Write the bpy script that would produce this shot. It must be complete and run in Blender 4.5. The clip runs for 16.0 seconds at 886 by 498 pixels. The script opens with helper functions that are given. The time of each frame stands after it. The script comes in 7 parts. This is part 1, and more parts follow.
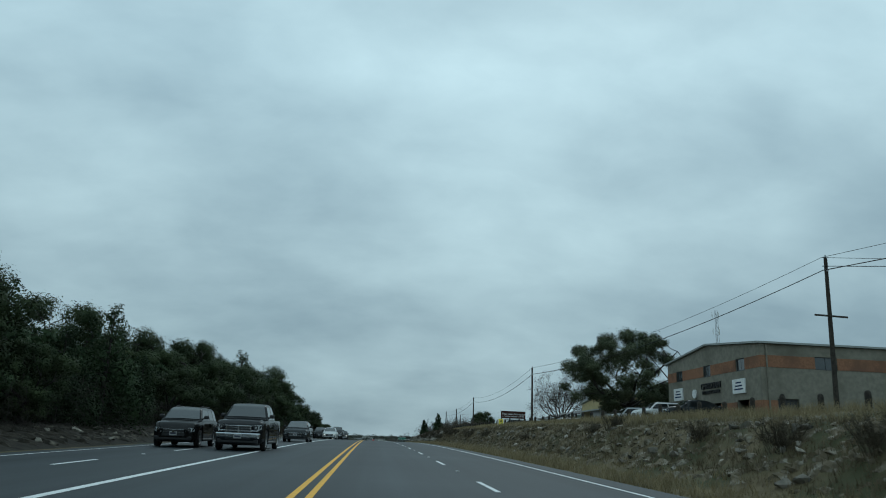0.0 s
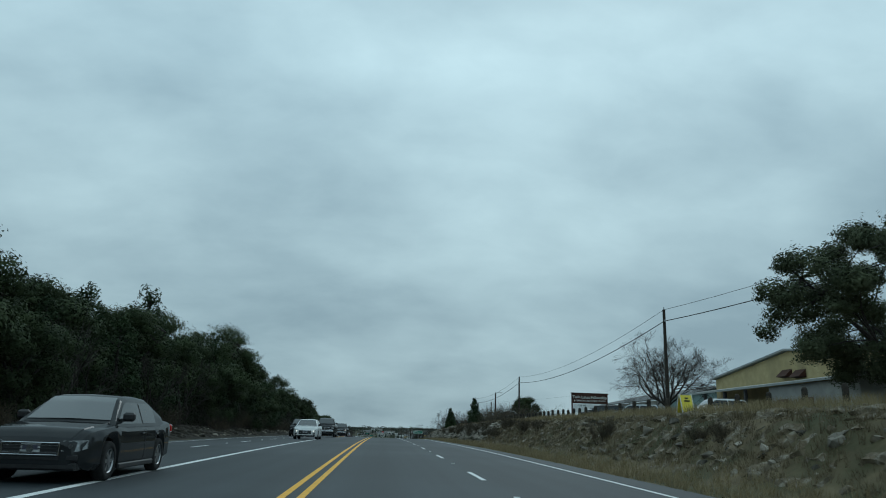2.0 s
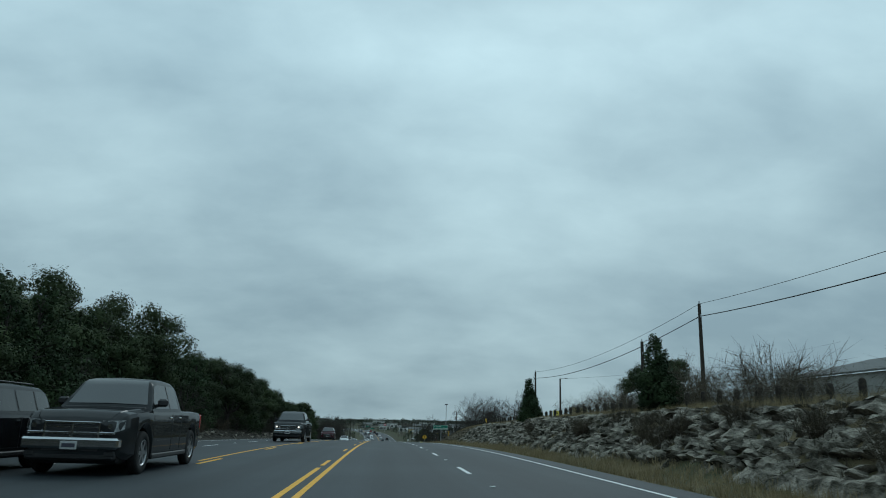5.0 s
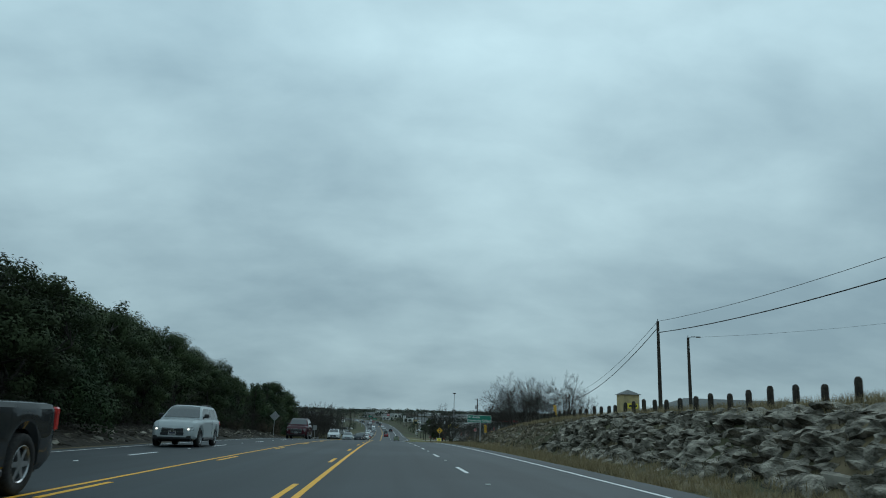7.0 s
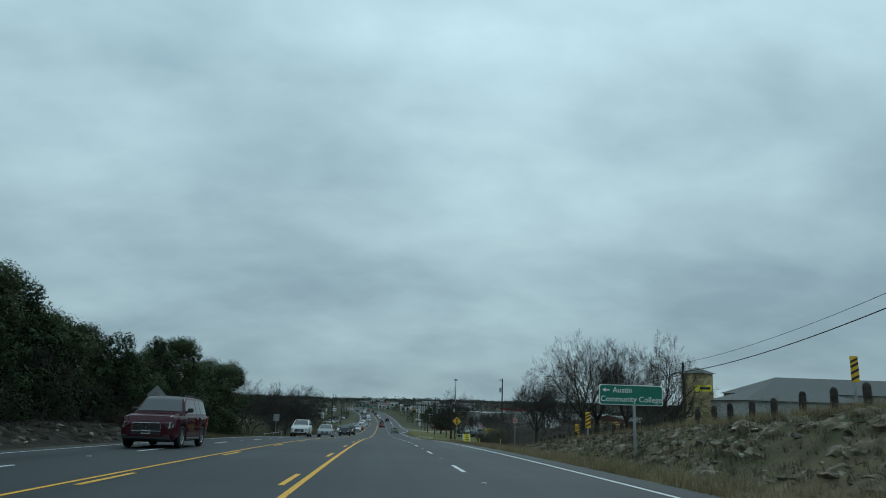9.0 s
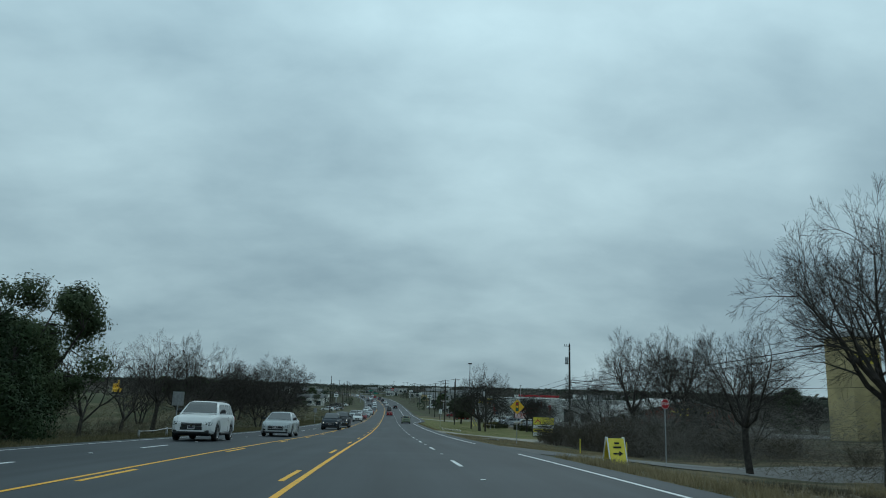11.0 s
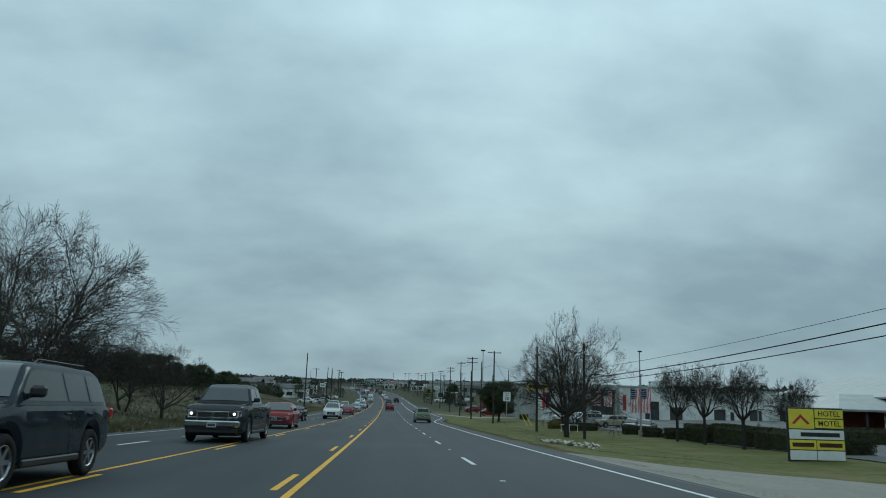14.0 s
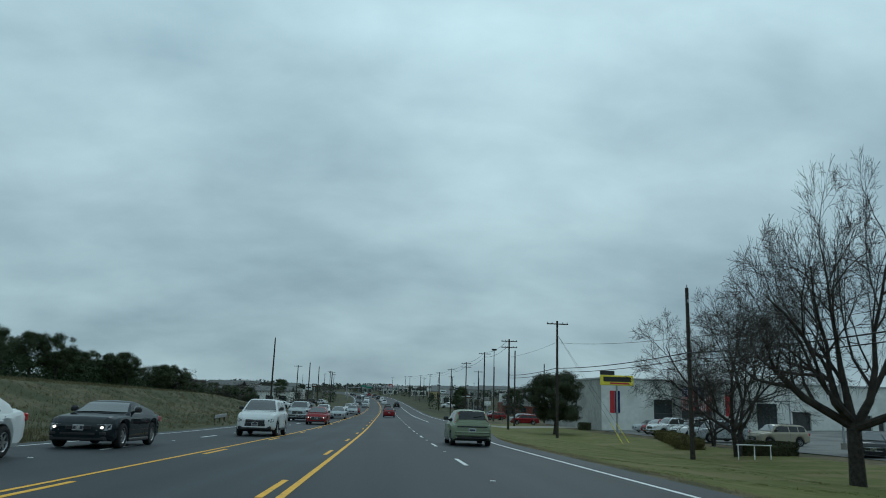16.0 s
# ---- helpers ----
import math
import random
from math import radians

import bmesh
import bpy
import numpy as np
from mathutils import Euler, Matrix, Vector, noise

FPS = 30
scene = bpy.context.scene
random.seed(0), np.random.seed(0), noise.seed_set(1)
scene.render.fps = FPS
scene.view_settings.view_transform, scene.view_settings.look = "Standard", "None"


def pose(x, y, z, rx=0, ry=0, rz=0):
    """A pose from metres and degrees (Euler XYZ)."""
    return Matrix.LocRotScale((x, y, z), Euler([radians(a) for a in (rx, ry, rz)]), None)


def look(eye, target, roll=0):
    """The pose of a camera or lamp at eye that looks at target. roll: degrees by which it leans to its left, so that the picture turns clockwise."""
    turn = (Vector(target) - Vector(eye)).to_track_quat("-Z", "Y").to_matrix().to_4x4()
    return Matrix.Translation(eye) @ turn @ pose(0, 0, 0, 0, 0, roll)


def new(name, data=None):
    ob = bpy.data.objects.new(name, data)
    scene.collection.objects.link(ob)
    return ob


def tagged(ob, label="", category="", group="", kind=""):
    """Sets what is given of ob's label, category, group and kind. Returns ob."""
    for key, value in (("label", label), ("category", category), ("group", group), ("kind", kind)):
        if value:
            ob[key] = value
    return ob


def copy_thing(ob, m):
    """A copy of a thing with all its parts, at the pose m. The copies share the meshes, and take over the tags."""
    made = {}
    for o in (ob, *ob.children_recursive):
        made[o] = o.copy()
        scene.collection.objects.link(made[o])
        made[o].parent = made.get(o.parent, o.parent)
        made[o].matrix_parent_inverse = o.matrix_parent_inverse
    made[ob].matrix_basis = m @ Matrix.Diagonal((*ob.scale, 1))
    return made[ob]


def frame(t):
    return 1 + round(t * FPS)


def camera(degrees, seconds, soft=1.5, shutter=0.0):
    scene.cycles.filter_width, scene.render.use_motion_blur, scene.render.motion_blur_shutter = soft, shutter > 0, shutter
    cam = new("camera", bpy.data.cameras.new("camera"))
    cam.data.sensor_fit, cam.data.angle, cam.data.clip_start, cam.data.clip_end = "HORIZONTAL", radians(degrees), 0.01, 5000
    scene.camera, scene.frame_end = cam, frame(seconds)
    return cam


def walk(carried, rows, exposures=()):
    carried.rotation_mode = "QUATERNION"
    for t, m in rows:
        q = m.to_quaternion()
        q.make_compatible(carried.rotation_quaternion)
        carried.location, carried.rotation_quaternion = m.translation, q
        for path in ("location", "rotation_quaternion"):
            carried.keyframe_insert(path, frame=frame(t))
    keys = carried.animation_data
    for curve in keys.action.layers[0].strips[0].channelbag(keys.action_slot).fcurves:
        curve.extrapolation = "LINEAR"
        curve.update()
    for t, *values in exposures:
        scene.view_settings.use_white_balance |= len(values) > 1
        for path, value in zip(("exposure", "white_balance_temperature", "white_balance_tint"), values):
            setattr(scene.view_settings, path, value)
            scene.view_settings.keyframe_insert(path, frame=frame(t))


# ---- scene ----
# the drive: seconds, place, then yaw, pitch and lean in degrees
PATH = [
    (0, 0.90, 0.00, 1.107, -5.00, 15.07, 2.25),
    (0.5, 0.97, 10.03, 1.265, -4.79, 14.88, 1.97),
    (1, 1.02, 20.08, 1.408, -4.58, 14.51, 1.83),
    (1.5, 1.07, 30.15, 1.537, -4.44, 14.46, 1.80),
    (2, 1.12, 40.23, 1.651, -4.40, 14.38, 1.83),
    (2.5, 1.17, 50.33, 1.748, -4.36, 14.30, 1.79),
    (3, 1.21, 60.44, 1.827, -4.23, 14.13, 1.85),
    (3.5, 1.21, 70.57, 1.888, -4.24, 13.95, 1.77),
    (4, 1.21, 80.71, 1.927, -4.30, 13.86, 1.64),
    (6.5, 1.29, 131.60, 1.851, -4.16, 13.32, 1.89),
    (7, 1.28, 141.81, 1.756, -4.02, 13.02, 1.92),
    (7.5, 1.29, 152.03, 1.604, -4.13, 12.80, 1.87),
    (8, 1.29, 162.26, 1.421, -4.23, 12.58, 1.79),
    (8.5, 1.35, 172.56, 1.217, -4.26, 12.48, 1.88),
    (9, 1.36, 182.97, 0.987, -4.40, 12.20, 1.79),
    (11.5, 1.53, 236.77, -0.710, -3.69, 11.12, 1.77),
    (12, 1.51, 247.84, -1.161, -3.60, 11.01, 1.76),
    (12.5, 1.44, 258.94, -1.645, -3.50, 10.88, 1.97),
    (13, 1.38, 270.08, -2.152, -3.37, 10.94, 2.14),
    (13.5, 1.31, 281.26, -2.636, -3.69, 10.82, 1.90),
    (14, 1.28, 292.40, -3.086, -3.93, 10.97, 1.95),
    (14.5, 1.31, 303.44, -3.501, -4.15, 11.11, 1.80),
    (15, 1.35, 314.38, -3.891, -4.23, 11.37, 1.58),
    (15.5, 1.36, 325.21, -4.259, -4.12, 11.45, 1.78),
    (16, 1.37, 335.95, -4.606, -4.01, 11.53, 1.87),
]


def aim(x, y, z, yaw, pitch, lean):
    a, b = radians(yaw), radians(pitch)
    way = Vector((-math.sin(a) * math.cos(b), math.cos(a) * math.cos(b), math.sin(b)))
    return look((x, y, z), Vector((x, y, z)) + way, lean)


cam = camera(63.63, 16.0, soft=1.0, shutter=0.06)
walk(cam, [(t, aim(*row)) for t, *row in PATH])

# all plan numbers below are in units of 0.88 m; the plan is brought to metres at the end of the file
UNIT = 0.88
# the road's long profile: the slope at each distance, then its height
S_KNOT = [-30.0, 40.0, 80.0, 110.0, 140.0, 170.0, 200.0, 230.0, 260.0, 300.0, 340.0, 380.0, 420.0, 460.0, 520.0] + [560.0, 620.0, 680.0, 820.0, 950.0, 1200.0, 2000.0, 2600.0, 4500.0]
SLOPE = [0.0203, 0.0113, 0.0052, -0.0018, -0.0018, -0.0164, -0.0215, -0.0293, -0.0373, -0.0463, -0.0372, -0.0317, -0.0284, -0.0175, -0.0175] + [-0.008, 0.004, 0.014, 0.016, 0.011, 0.006, 0.004, 0.0, -0.002]
S_ALL = np.arange(-400.0, 4500.0, 4.0)
G_ALL = np.interp(S_ALL, S_KNOT, SLOPE)
Z_ALL = np.concatenate([[0], np.cumsum((G_ALL[1:] + G_ALL[:-1]) * 2.0)])
Z_ALL -= np.interp(0, S_ALL, Z_ALL)


def road_z(s):
    return float(np.interp(s, S_ALL, Z_ALL))


def road_slope(s):
    return float(np.interp(s, S_ALL, G_ALL))


BEND_S = np.arange(580.0, 4500.0, 10.0)
BEND_SLOPE = np.interp(BEND_S, [580, 680, 780, 840, 900, 1000, 1250, 1700], [0, -.030, -.070, -.15, -.26, -.33, -.12, 0])
BEND_X = np.concatenate([[0], np.cumsum((BEND_SLOPE[1:] + BEND_SLOPE[:-1]) * 5.0)])


def shift(s):
    """How far the road has swung to the left at s: it runs straight down the hill and bends in the valley."""
    return float(np.interp(s, BEND_S, BEND_X))


def road_turn(s):
    """The road's heading at s, in degrees."""
    return -math.degrees(math.atan((shift(s + 3) - shift(s - 3)) / 6))


def ease(a, b, s):
    k = min(1.0, max(0.0, (s - a) / (b - a)))
    return k * k * (3 - 2 * k)


def bank(x, s):
    """Height of the ground over the road, x metres to the right of the yellow line."""
    if x >= 0:
        high = np.interp(x, [7.9, 8.8, 10.3, 11.2, 12.4, 13.2, 15, 25, 60, 200], [-.03, -.08, .02, .5, 1.6, 1.95, 2.25, 3.0, 4.2, 6])
        low = np.interp(x, [7.9, 8.8, 10.5, 14, 22, 28, 40, 70, 200, 600], [-.03, -.08, -.2, -.5, -1.0, -.75, -.5, .4, 2, 5])
        k = 1 - ease(212, 284, s)
        # the church car park lies a little lower than the crest of the bank
        high = high - .8 * ease(15.8, 19, x) * (1 - ease(36, 46, x)) * ease(60, 80, s) * (1 - ease(140, 152, s))
        return float(high * k + low * (1 - k))
    x = -x
    wood = np.interp(x, [10.7, 11.6, 12.8, 14.5, 18, 60, 200], [-.03, -.05, .35, .8, 1.0, 1.5, 2])
    field = np.interp(x, [10.7, 12, 18, 30, 60, 200], [-.03, -.15, -.45, -.9, -1.8, -3])
    rise = np.interp(x, [10.7, 12, 15, 20, 24, 28, 45, 70, 300], [-.03, -.1, .1, .5, 1.7, 3.0, 4.0, 4.4, 4])
    town = np.interp(x, [10.7, 12, 18, 30, 200], [-.03, -.15, 0, .2, 0])
    a, b, c = ease(258, 285, s), ease(345, 385, s), ease(500, 590, s)
    return float(((wood * (1 - a) + field * a) * (1 - b) + rise * b) * (1 - c) + town * c)


def ground_z(x, s):
    x -= shift(s)
    rough = 0.12 * noise.noise((x * .21, s * .21, 3)) * min(1, max(0, abs(x + 1.4) - 9.6) * .3)
    return road_z(s) + bank(x, s) + rough


# ---- light: a closed, overcast sky ----
world = bpy.data.worlds.new("overcast_sky")
scene.world = world
world.use_nodes = True
wn, wl = world.node_tree.nodes, world.node_tree.links
wn.clear()


def wnode(kind, **values):
    n = wn.new(kind)
    for key, value in values.items():
        n.inputs[key].default_value = value
    return n


def wmath(op, a, b=None):
    n = wn.new("ShaderNodeMath")
    n.operation = op
    for i, v in enumerate((a, b)):
        if v is None:
            continue
        if isinstance(v, (int, float)):
            n.inputs[i].default_value = v
        else:
            wl.new(v, n.inputs[i])
    return n.outputs[0]


SUN_UP, SUN_TURN = radians(42), radians(20)
sky = wn.new("ShaderNodeTexSky")
sky.sky_type, sky.sun_disc, sky.sun_elevation, sky.sun_rotation = "NISHITA", False, SUN_UP, SUN_TURN
coord = wn.new("ShaderNodeTexCoord")
split = wn.new("ShaderNodeSeparateXYZ")
wl.new(coord.outputs["Generated"], split.inputs[0])
up = wmath("MAXIMUM", split.outputs["Z"], 0.0)
deck = wmath("ADD", up, 0.42)
flat = wn.new("ShaderNodeCombineXYZ")
wl.new(wmath("DIVIDE", split.outputs["X"], deck), flat.inputs["X"])
wl.new(wmath("DIVIDE", split.outputs["Y"], deck), flat.inputs["Y"])
place = wnode("ShaderNodeMapping", Location=(0.62, 0.18, 0.0), Scale=(0.88, 1.2, 1.0))
wl.new(flat.outputs[0], place.inputs["Vector"])
broad = wnode("ShaderNodeTexNoise", Scale=1.7, Detail=3.0, Roughness=0.42, Distortion=0.2)
fine = wnode("ShaderNodeTexNoise", Scale=4.6, Detail=5.0, Roughness=0.55, Distortion=0.15)
wl.new(place.outputs[0], broad.inputs["Vector"])
wl.new(place.outputs[0], fine.inputs["Vector"])
cloud = wmath("ADD", wmath("MULTIPLY", broad.outputs["Fac"], 0.70), wmath("MULTIPLY", fine.outputs["Fac"], 0.30))
tone = wn.new("ShaderNodeValToRGB")
tone.color_ramp.elements[0].position, tone.color_ramp.elements[0].color = 0.36, (0.262, 0.394, 0.460, 1)
tone.color_ramp.elements[1].position, tone.color_ramp.elements[1].color = 0.66, (0.470, 0.661, 0.724, 1)
wl.new(cloud, tone.inputs[0])
# an overcast sky is brighter towards the zenith
lift = wmath("MINIMUM", wmath("ADD", wmath("MULTIPLY", wmath("POWER", up, 1.4), 1.32), 0.835), 1.30)
veil = wn.new("ShaderNodeVectorMath")
veil.operation = "SCALE"
wl.new(tone.outputs[0], veil.inputs[0])
wl.new(lift, veil.inputs["Scale"])
cloud_light = wnode("ShaderNodeBackground", Strength=1.0)
wl.new(veil.outputs[0], cloud_light.inputs["Color"])
sky_light = wnode("ShaderNodeBackground", Strength=0.05)
wl.new(sky.outputs[0], sky_light.inputs["Color"])
both = wn.new("ShaderNodeMixShader")
both.inputs[0].default_value = 0.96
wl.new(sky_light.outputs[0], both.inputs[1])
wl.new(cloud_light.outputs[0], both.inputs[2])
out = wn.new("ShaderNodeOutputWorld")
wl.new(both.outputs[0], out.inputs["Surface"])

sun = new("sun", bpy.data.lights.new("sun", "SUN"))
sun.data.energy, sun.data.angle, sun.data.color = 0.5, radians(25), (0.84, 0.97, 1.0)
sun.matrix_world = look((0, 0, 50), (-math.sin(SUN_TURN) * 30, -math.cos(SUN_TURN) * 30, 50 - 28))


# ---- materials ----
def mat(name, low, high, scale=4.0, rough=0.8, bump=0.0, bump_scale=None, metal=0.0, spot=None, spot_scale=0.6, spot_at=0.55, own=0.0, coat=0.0, object_space=False, spec=0.5, tracks=False):
    """Two colours mixed by a fine noise, a third one in larger spots, relief, and some difference from object to object."""
    m = bpy.data.materials.new(name)
    m.use_nodes = True
    n, l = m.node_tree.nodes, m.node_tree.links
    b = n["Principled BSDF"]
    b.inputs["Roughness"].default_value, b.inputs["Metallic"].default_value = rough, metal
    b.inputs["Coat Weight"].default_value = coat
    b.inputs["Specular IOR Level"].default_value = spec if rough < .6 else min(spec, .18)
    if object_space:
        where = n.new("ShaderNodeTexCoord").outputs["Object"]
    else:
        where = n.new("ShaderNodeNewGeometry").outputs["Position"]

    def tex(s, detail=4.0):
        t = n.new("ShaderNodeTexNoise")
        t.inputs["Scale"].default_value, t.inputs["Detail"].default_value = s, detail
        l.new(where, t.inputs["Vector"])
        return t.outputs["Fac"]

    ramp = n.new("ShaderNodeValToRGB")
    ramp.color_ramp.elements[0].position, ramp.color_ramp.elements[1].position = 0.32, 0.68
    ramp.color_ramp.elements[0].color, ramp.color_ramp.elements[1].color = (*low, 1), (*high, 1)
    l.new(tex(scale), ramp.inputs[0])
    colour = ramp.outputs[0]
    if spot:
        edge = n.new("ShaderNodeValToRGB")
        edge.color_ramp.elements[0].position, edge.color_ramp.elements[1].position = spot_at - 0.08, spot_at + 0.08
        l.new(tex(spot_scale, 6.0), edge.inputs[0])
        mix = n.new("ShaderNodeMixRGB")
        mix.inputs["Color2"].default_value = (*spot, 1)
        l.new(edge.outputs[0], mix.inputs["Fac"])
        l.new(colour, mix.inputs["Color1"])
        colour = mix.outputs[0]
    if tracks:
        # long streaks along the lanes: polished wheel paths and old seams
        long = n.new("ShaderNodeMapping")
        long.inputs["Scale"].default_value = (1.1, .012, 1.0)
        l.new(where, long.inputs["Vector"])
        streak = n.new("ShaderNodeTexNoise")
        streak.inputs["Scale"].default_value, streak.inputs["Detail"].default_value = 1.0, 5.0
        l.new(long.outputs[0], streak.inputs["Vector"])
        span = n.new("ShaderNodeMapRange")
        span.inputs["From Min"].default_value, span.inputs["From Max"].default_value = .3, .7
        span.inputs["To Min"].default_value, span.inputs["To Max"].default_value = .72, 1.3
        l.new(streak.outputs["Fac"], span.inputs["Value"])
        hsv = n.new("ShaderNodeHueSaturation")
        l.new(span.outputs[0], hsv.inputs["Value"])
        l.new(colour, hsv.inputs["Color"])
        colour = hsv.outputs[0]
    if own:
        info = n.new("ShaderNodeObjectInfo")
        span = n.new("ShaderNodeMapRange")
        span.inputs["To Min"].default_value, span.inputs["To Max"].default_value = 1 - own, 1 + own
        l.new(info.outputs["Random"], span.inputs["Value"])
        hsv = n.new("ShaderNodeHueSaturation")
        l.new(span.outputs[0], hsv.inputs["Value"])
        l.new(colour, hsv.inputs["Color"])
        colour = hsv.outputs[0]
    l.new(colour, b.inputs["Base Color"])
    if bump:
        bm = n.new("ShaderNodeBump")
        bm.inputs["Strength"].default_value, bm.inputs["Distance"].default_value = min(1.0, bump * 4), bump
        l.new(tex(bump_scale or scale * 2), bm.inputs["Height"])
        l.new(bm.outputs[0], b.inputs["Normal"])
    return m


def paint_mat():
    """Car paint: the colour is the object's own."""
    m = bpy.data.materials.new("car_paint")
    m.use_nodes = True
    n, l = m.node_tree.nodes, m.node_tree.links
    b = n["Principled BSDF"]
    info = n.new("ShaderNodeObjectInfo")
    dust = n.new("ShaderNodeTexNoise")
    dust.inputs["Scale"].default_value, dust.inputs["Detail"].default_value = 2.5, 5
    coord = n.new("ShaderNodeTexCoord")
    l.new(coord.outputs["Object"], dust.inputs["Vector"])
    mix = n.new("ShaderNodeMixRGB")
    mix.inputs["Color2"].default_value = (.16, .15, .13, 1)
    fade = n.new("ShaderNodeMapRange")
    fade.inputs["From Min"].default_value, fade.inputs["From Max"].default_value = .4, .8
    fade.inputs["To Max"].default_value = .07
    l.new(dust.outputs["Fac"], fade.inputs["Value"])
    l.new(fade.outputs[0], mix.inputs["Fac"])
    l.new(info.outputs["Color"], mix.inputs["Color1"])
    l.new(mix.outputs[0], b.inputs["Base Color"])
    b.inputs["Metallic"].default_value, b.inputs["Roughness"].default_value, b.inputs["Specular IOR Level"].default_value = 0.0, 0.5, 0.0
    b.inputs["Coat Weight"].default_value, b.inputs["Coat Roughness"].default_value = 0.55, 0.03
    return m


def glow(name, colour, strength):
    m = mat(name, colour, colour, rough=.25)
    b = m.node_tree.nodes["Principled BSDF"]
    b.inputs["Emission Color"].default_value, b.inputs["Emission Strength"].default_value = (*colour, 1), strength
    return m


ASPHALT = mat("asphalt", (.020, .0255, .029), (.030, .0365, .041), 30, .62, .004, 120, spot=(.037, .044, .049), spot_scale=.09, spot_at=.56, tracks=True)
ASPHALT_OLD = mat("worn_asphalt", (.13, .13, .125), (.19, .19, .18), 12, .85, .004, 90, spot=(.10, .10, .10), spot_scale=.2)
CONCRETE = mat("concrete", (.225, .205, .175), (.31, .285, .245), 6, .85, .003, 60, spot=(.24, .23, .2), spot_scale=.5)
LINE_WHITE = mat("white_road_paint", (.62, .63, .62), (.78, .79, .78), 9, .6, spot=(.35, .36, .36), spot_scale=5, spot_at=.66)
LINE_YELLOW = mat("yellow_road_paint", (.74, .36, .025), (.86, .45, .045), 9, .6, spot=(.33, .24, .08), spot_scale=5, spot_at=.68)
DRY = mat("dry_grass_ground", (.085, .066, .038), (.165, .13, .075), 2.2, .95, .05, 9, spot=(.055, .056, .027), spot_scale=.35, spot_at=.52)
LAWN = mat("winter_lawn", (.085, .092, .022), (.132, .130, .040), 1.8, .95, .03, 14, spot=(.165, .135, .06), spot_scale=.4, spot_at=.57)
SCRUB = mat("scrub_ground", (.028, .025, .017), (.062, .052, .032), 1.5, .95, .06, 7, spot=(.06, .068, .03), spot_scale=.25, spot_at=.5)
ROCK = mat("weathered_limestone", (.12, .108, .089), (.39, .355, .295), 4.2, .92, .16, 13, spot=(.045, .040, .029), spot_scale=1.7, spot_at=.525)
EARTH = mat("earth_and_weeds", (.070, .057, .038), (.165, .132, .086), 2.0, .95, .10, 7, spot=(.25, .225, .18), spot_scale=3.6, spot_at=.58)
# leaf litter, its colour darkened to hold the shade under the trees
LITTER_SHADED = mat("shaded_leaf_litter", (.016, .014, .011), (.034, .029, .022), 2.0, .95, .05, 8, spot=(.055, .050, .042), spot_scale=1.3, spot_at=.68)
# base darkened to carry the trees' shade; pale spots are bare limestone
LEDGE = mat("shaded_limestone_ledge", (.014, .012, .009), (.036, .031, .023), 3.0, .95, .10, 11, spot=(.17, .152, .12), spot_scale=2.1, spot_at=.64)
STONE = mat("loose_limestone", (.15, .136, .112), (.33, .30, .25), 2.2, .9, .04, 12, spot=(.06, .054, .042), spot_scale=1.4, spot_at=.53, own=.4)
BARK = mat("grey_bark", (.026, .023, .020), (.060, .053, .047), 7, .95, .02, 25)
LEAF_DULL = mat("dull_oak_leaves", (.038, .050, .026), (.085, .098, .054), .9, .8, own=.2, spec=.2)
# darker copy of the bare twigs: shade at the wood's edge, as colour
TWIG_SHADED = mat("shaded_twigs", (.018, .015, .012), (.040, .034, .028), 1.2, .95)
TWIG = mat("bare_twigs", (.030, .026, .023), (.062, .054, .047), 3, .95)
LEAF_OAK = mat("live_oak_leaves", (.023, .037, .016), (.062, .082, .036), .9, .75, own=.25, spec=.25)
LEAF_CEDAR = mat("juniper_leaves", (.014, .028, .012), (.038, .060, .025), .9, .8, own=.25, spec=.2)
LEAF_GREY = mat("leafless_grey_brown_woods", (.075, .066, .058), (.155, .138, .120), .35, .95)
# mixed far woods; distance haze is put into the colour, lighter and greyer
LEAF_HAZED = mat("hazed_winter_woods", (.060, .066, .052), (.115, .118, .098), .12, .95, spot=(.035, .045, .030), spot_scale=.05, spot_at=.52)
LEAF_BROWN = mat("winter_brush", (.052, .042, .030), (.098, .080, .056), 1.2, .9, own=.2)
GRASS_WEED = mat("dead_weed_blades", (.095, .074, .046), (.20, .158, .098), .8, .9)
GRASS_DRY = mat("dry_grass_blades", (.20, .155, .085), (.33, .265, .155), 1.3, .9)
FIELD = mat("olive_field_ground", (.062, .058, .032), (.125, .106, .060), 1.6, .95, .05, 8, spot=(.050, .056, .026), spot_scale=.22, spot_at=.5)
GRASS_OLIVE = mat("olive_grass_blades", (.090, .080, .042), (.165, .140, .078), .5, .95)
GRASS_GREEN = mat("lawn_blades", (.088, .098, .024), (.140, .138, .048), 1.1, .9)
TIMBER = mat("weathered_pole_timber", (.030, .026, .022), (.066, .056, .047), 9, .92, .01, 40)
WIRE = mat("cable_black", (.012, .012, .013), (.02, .02, .021), rough=.6)
STEEL = mat("galvanised_steel", (.30, .31, .32), (.42, .43, .44), 9, .5, metal=.8)
BLACK = mat("black_plastic", (.012, .012, .013), (.022, .022, .023), 20, .5)
RUBBER = mat("tyre_rubber", (.014, .014, .014), (.026, .026, .026), 25, .85)
ALLOY = mat("wheel_alloy", (.28, .29, .30), (.40, .41, .42), 9, .35, metal=.9)
CHROME = mat("chrome", (.55, .56, .57), (.65, .66, .67), 3, .15, metal=1)
GLASS = mat("dark_car_glass", (.012, .015, .016), (.022, .026, .028), 1.5, .05, spec=1.0, coat=1.0, object_space=True)
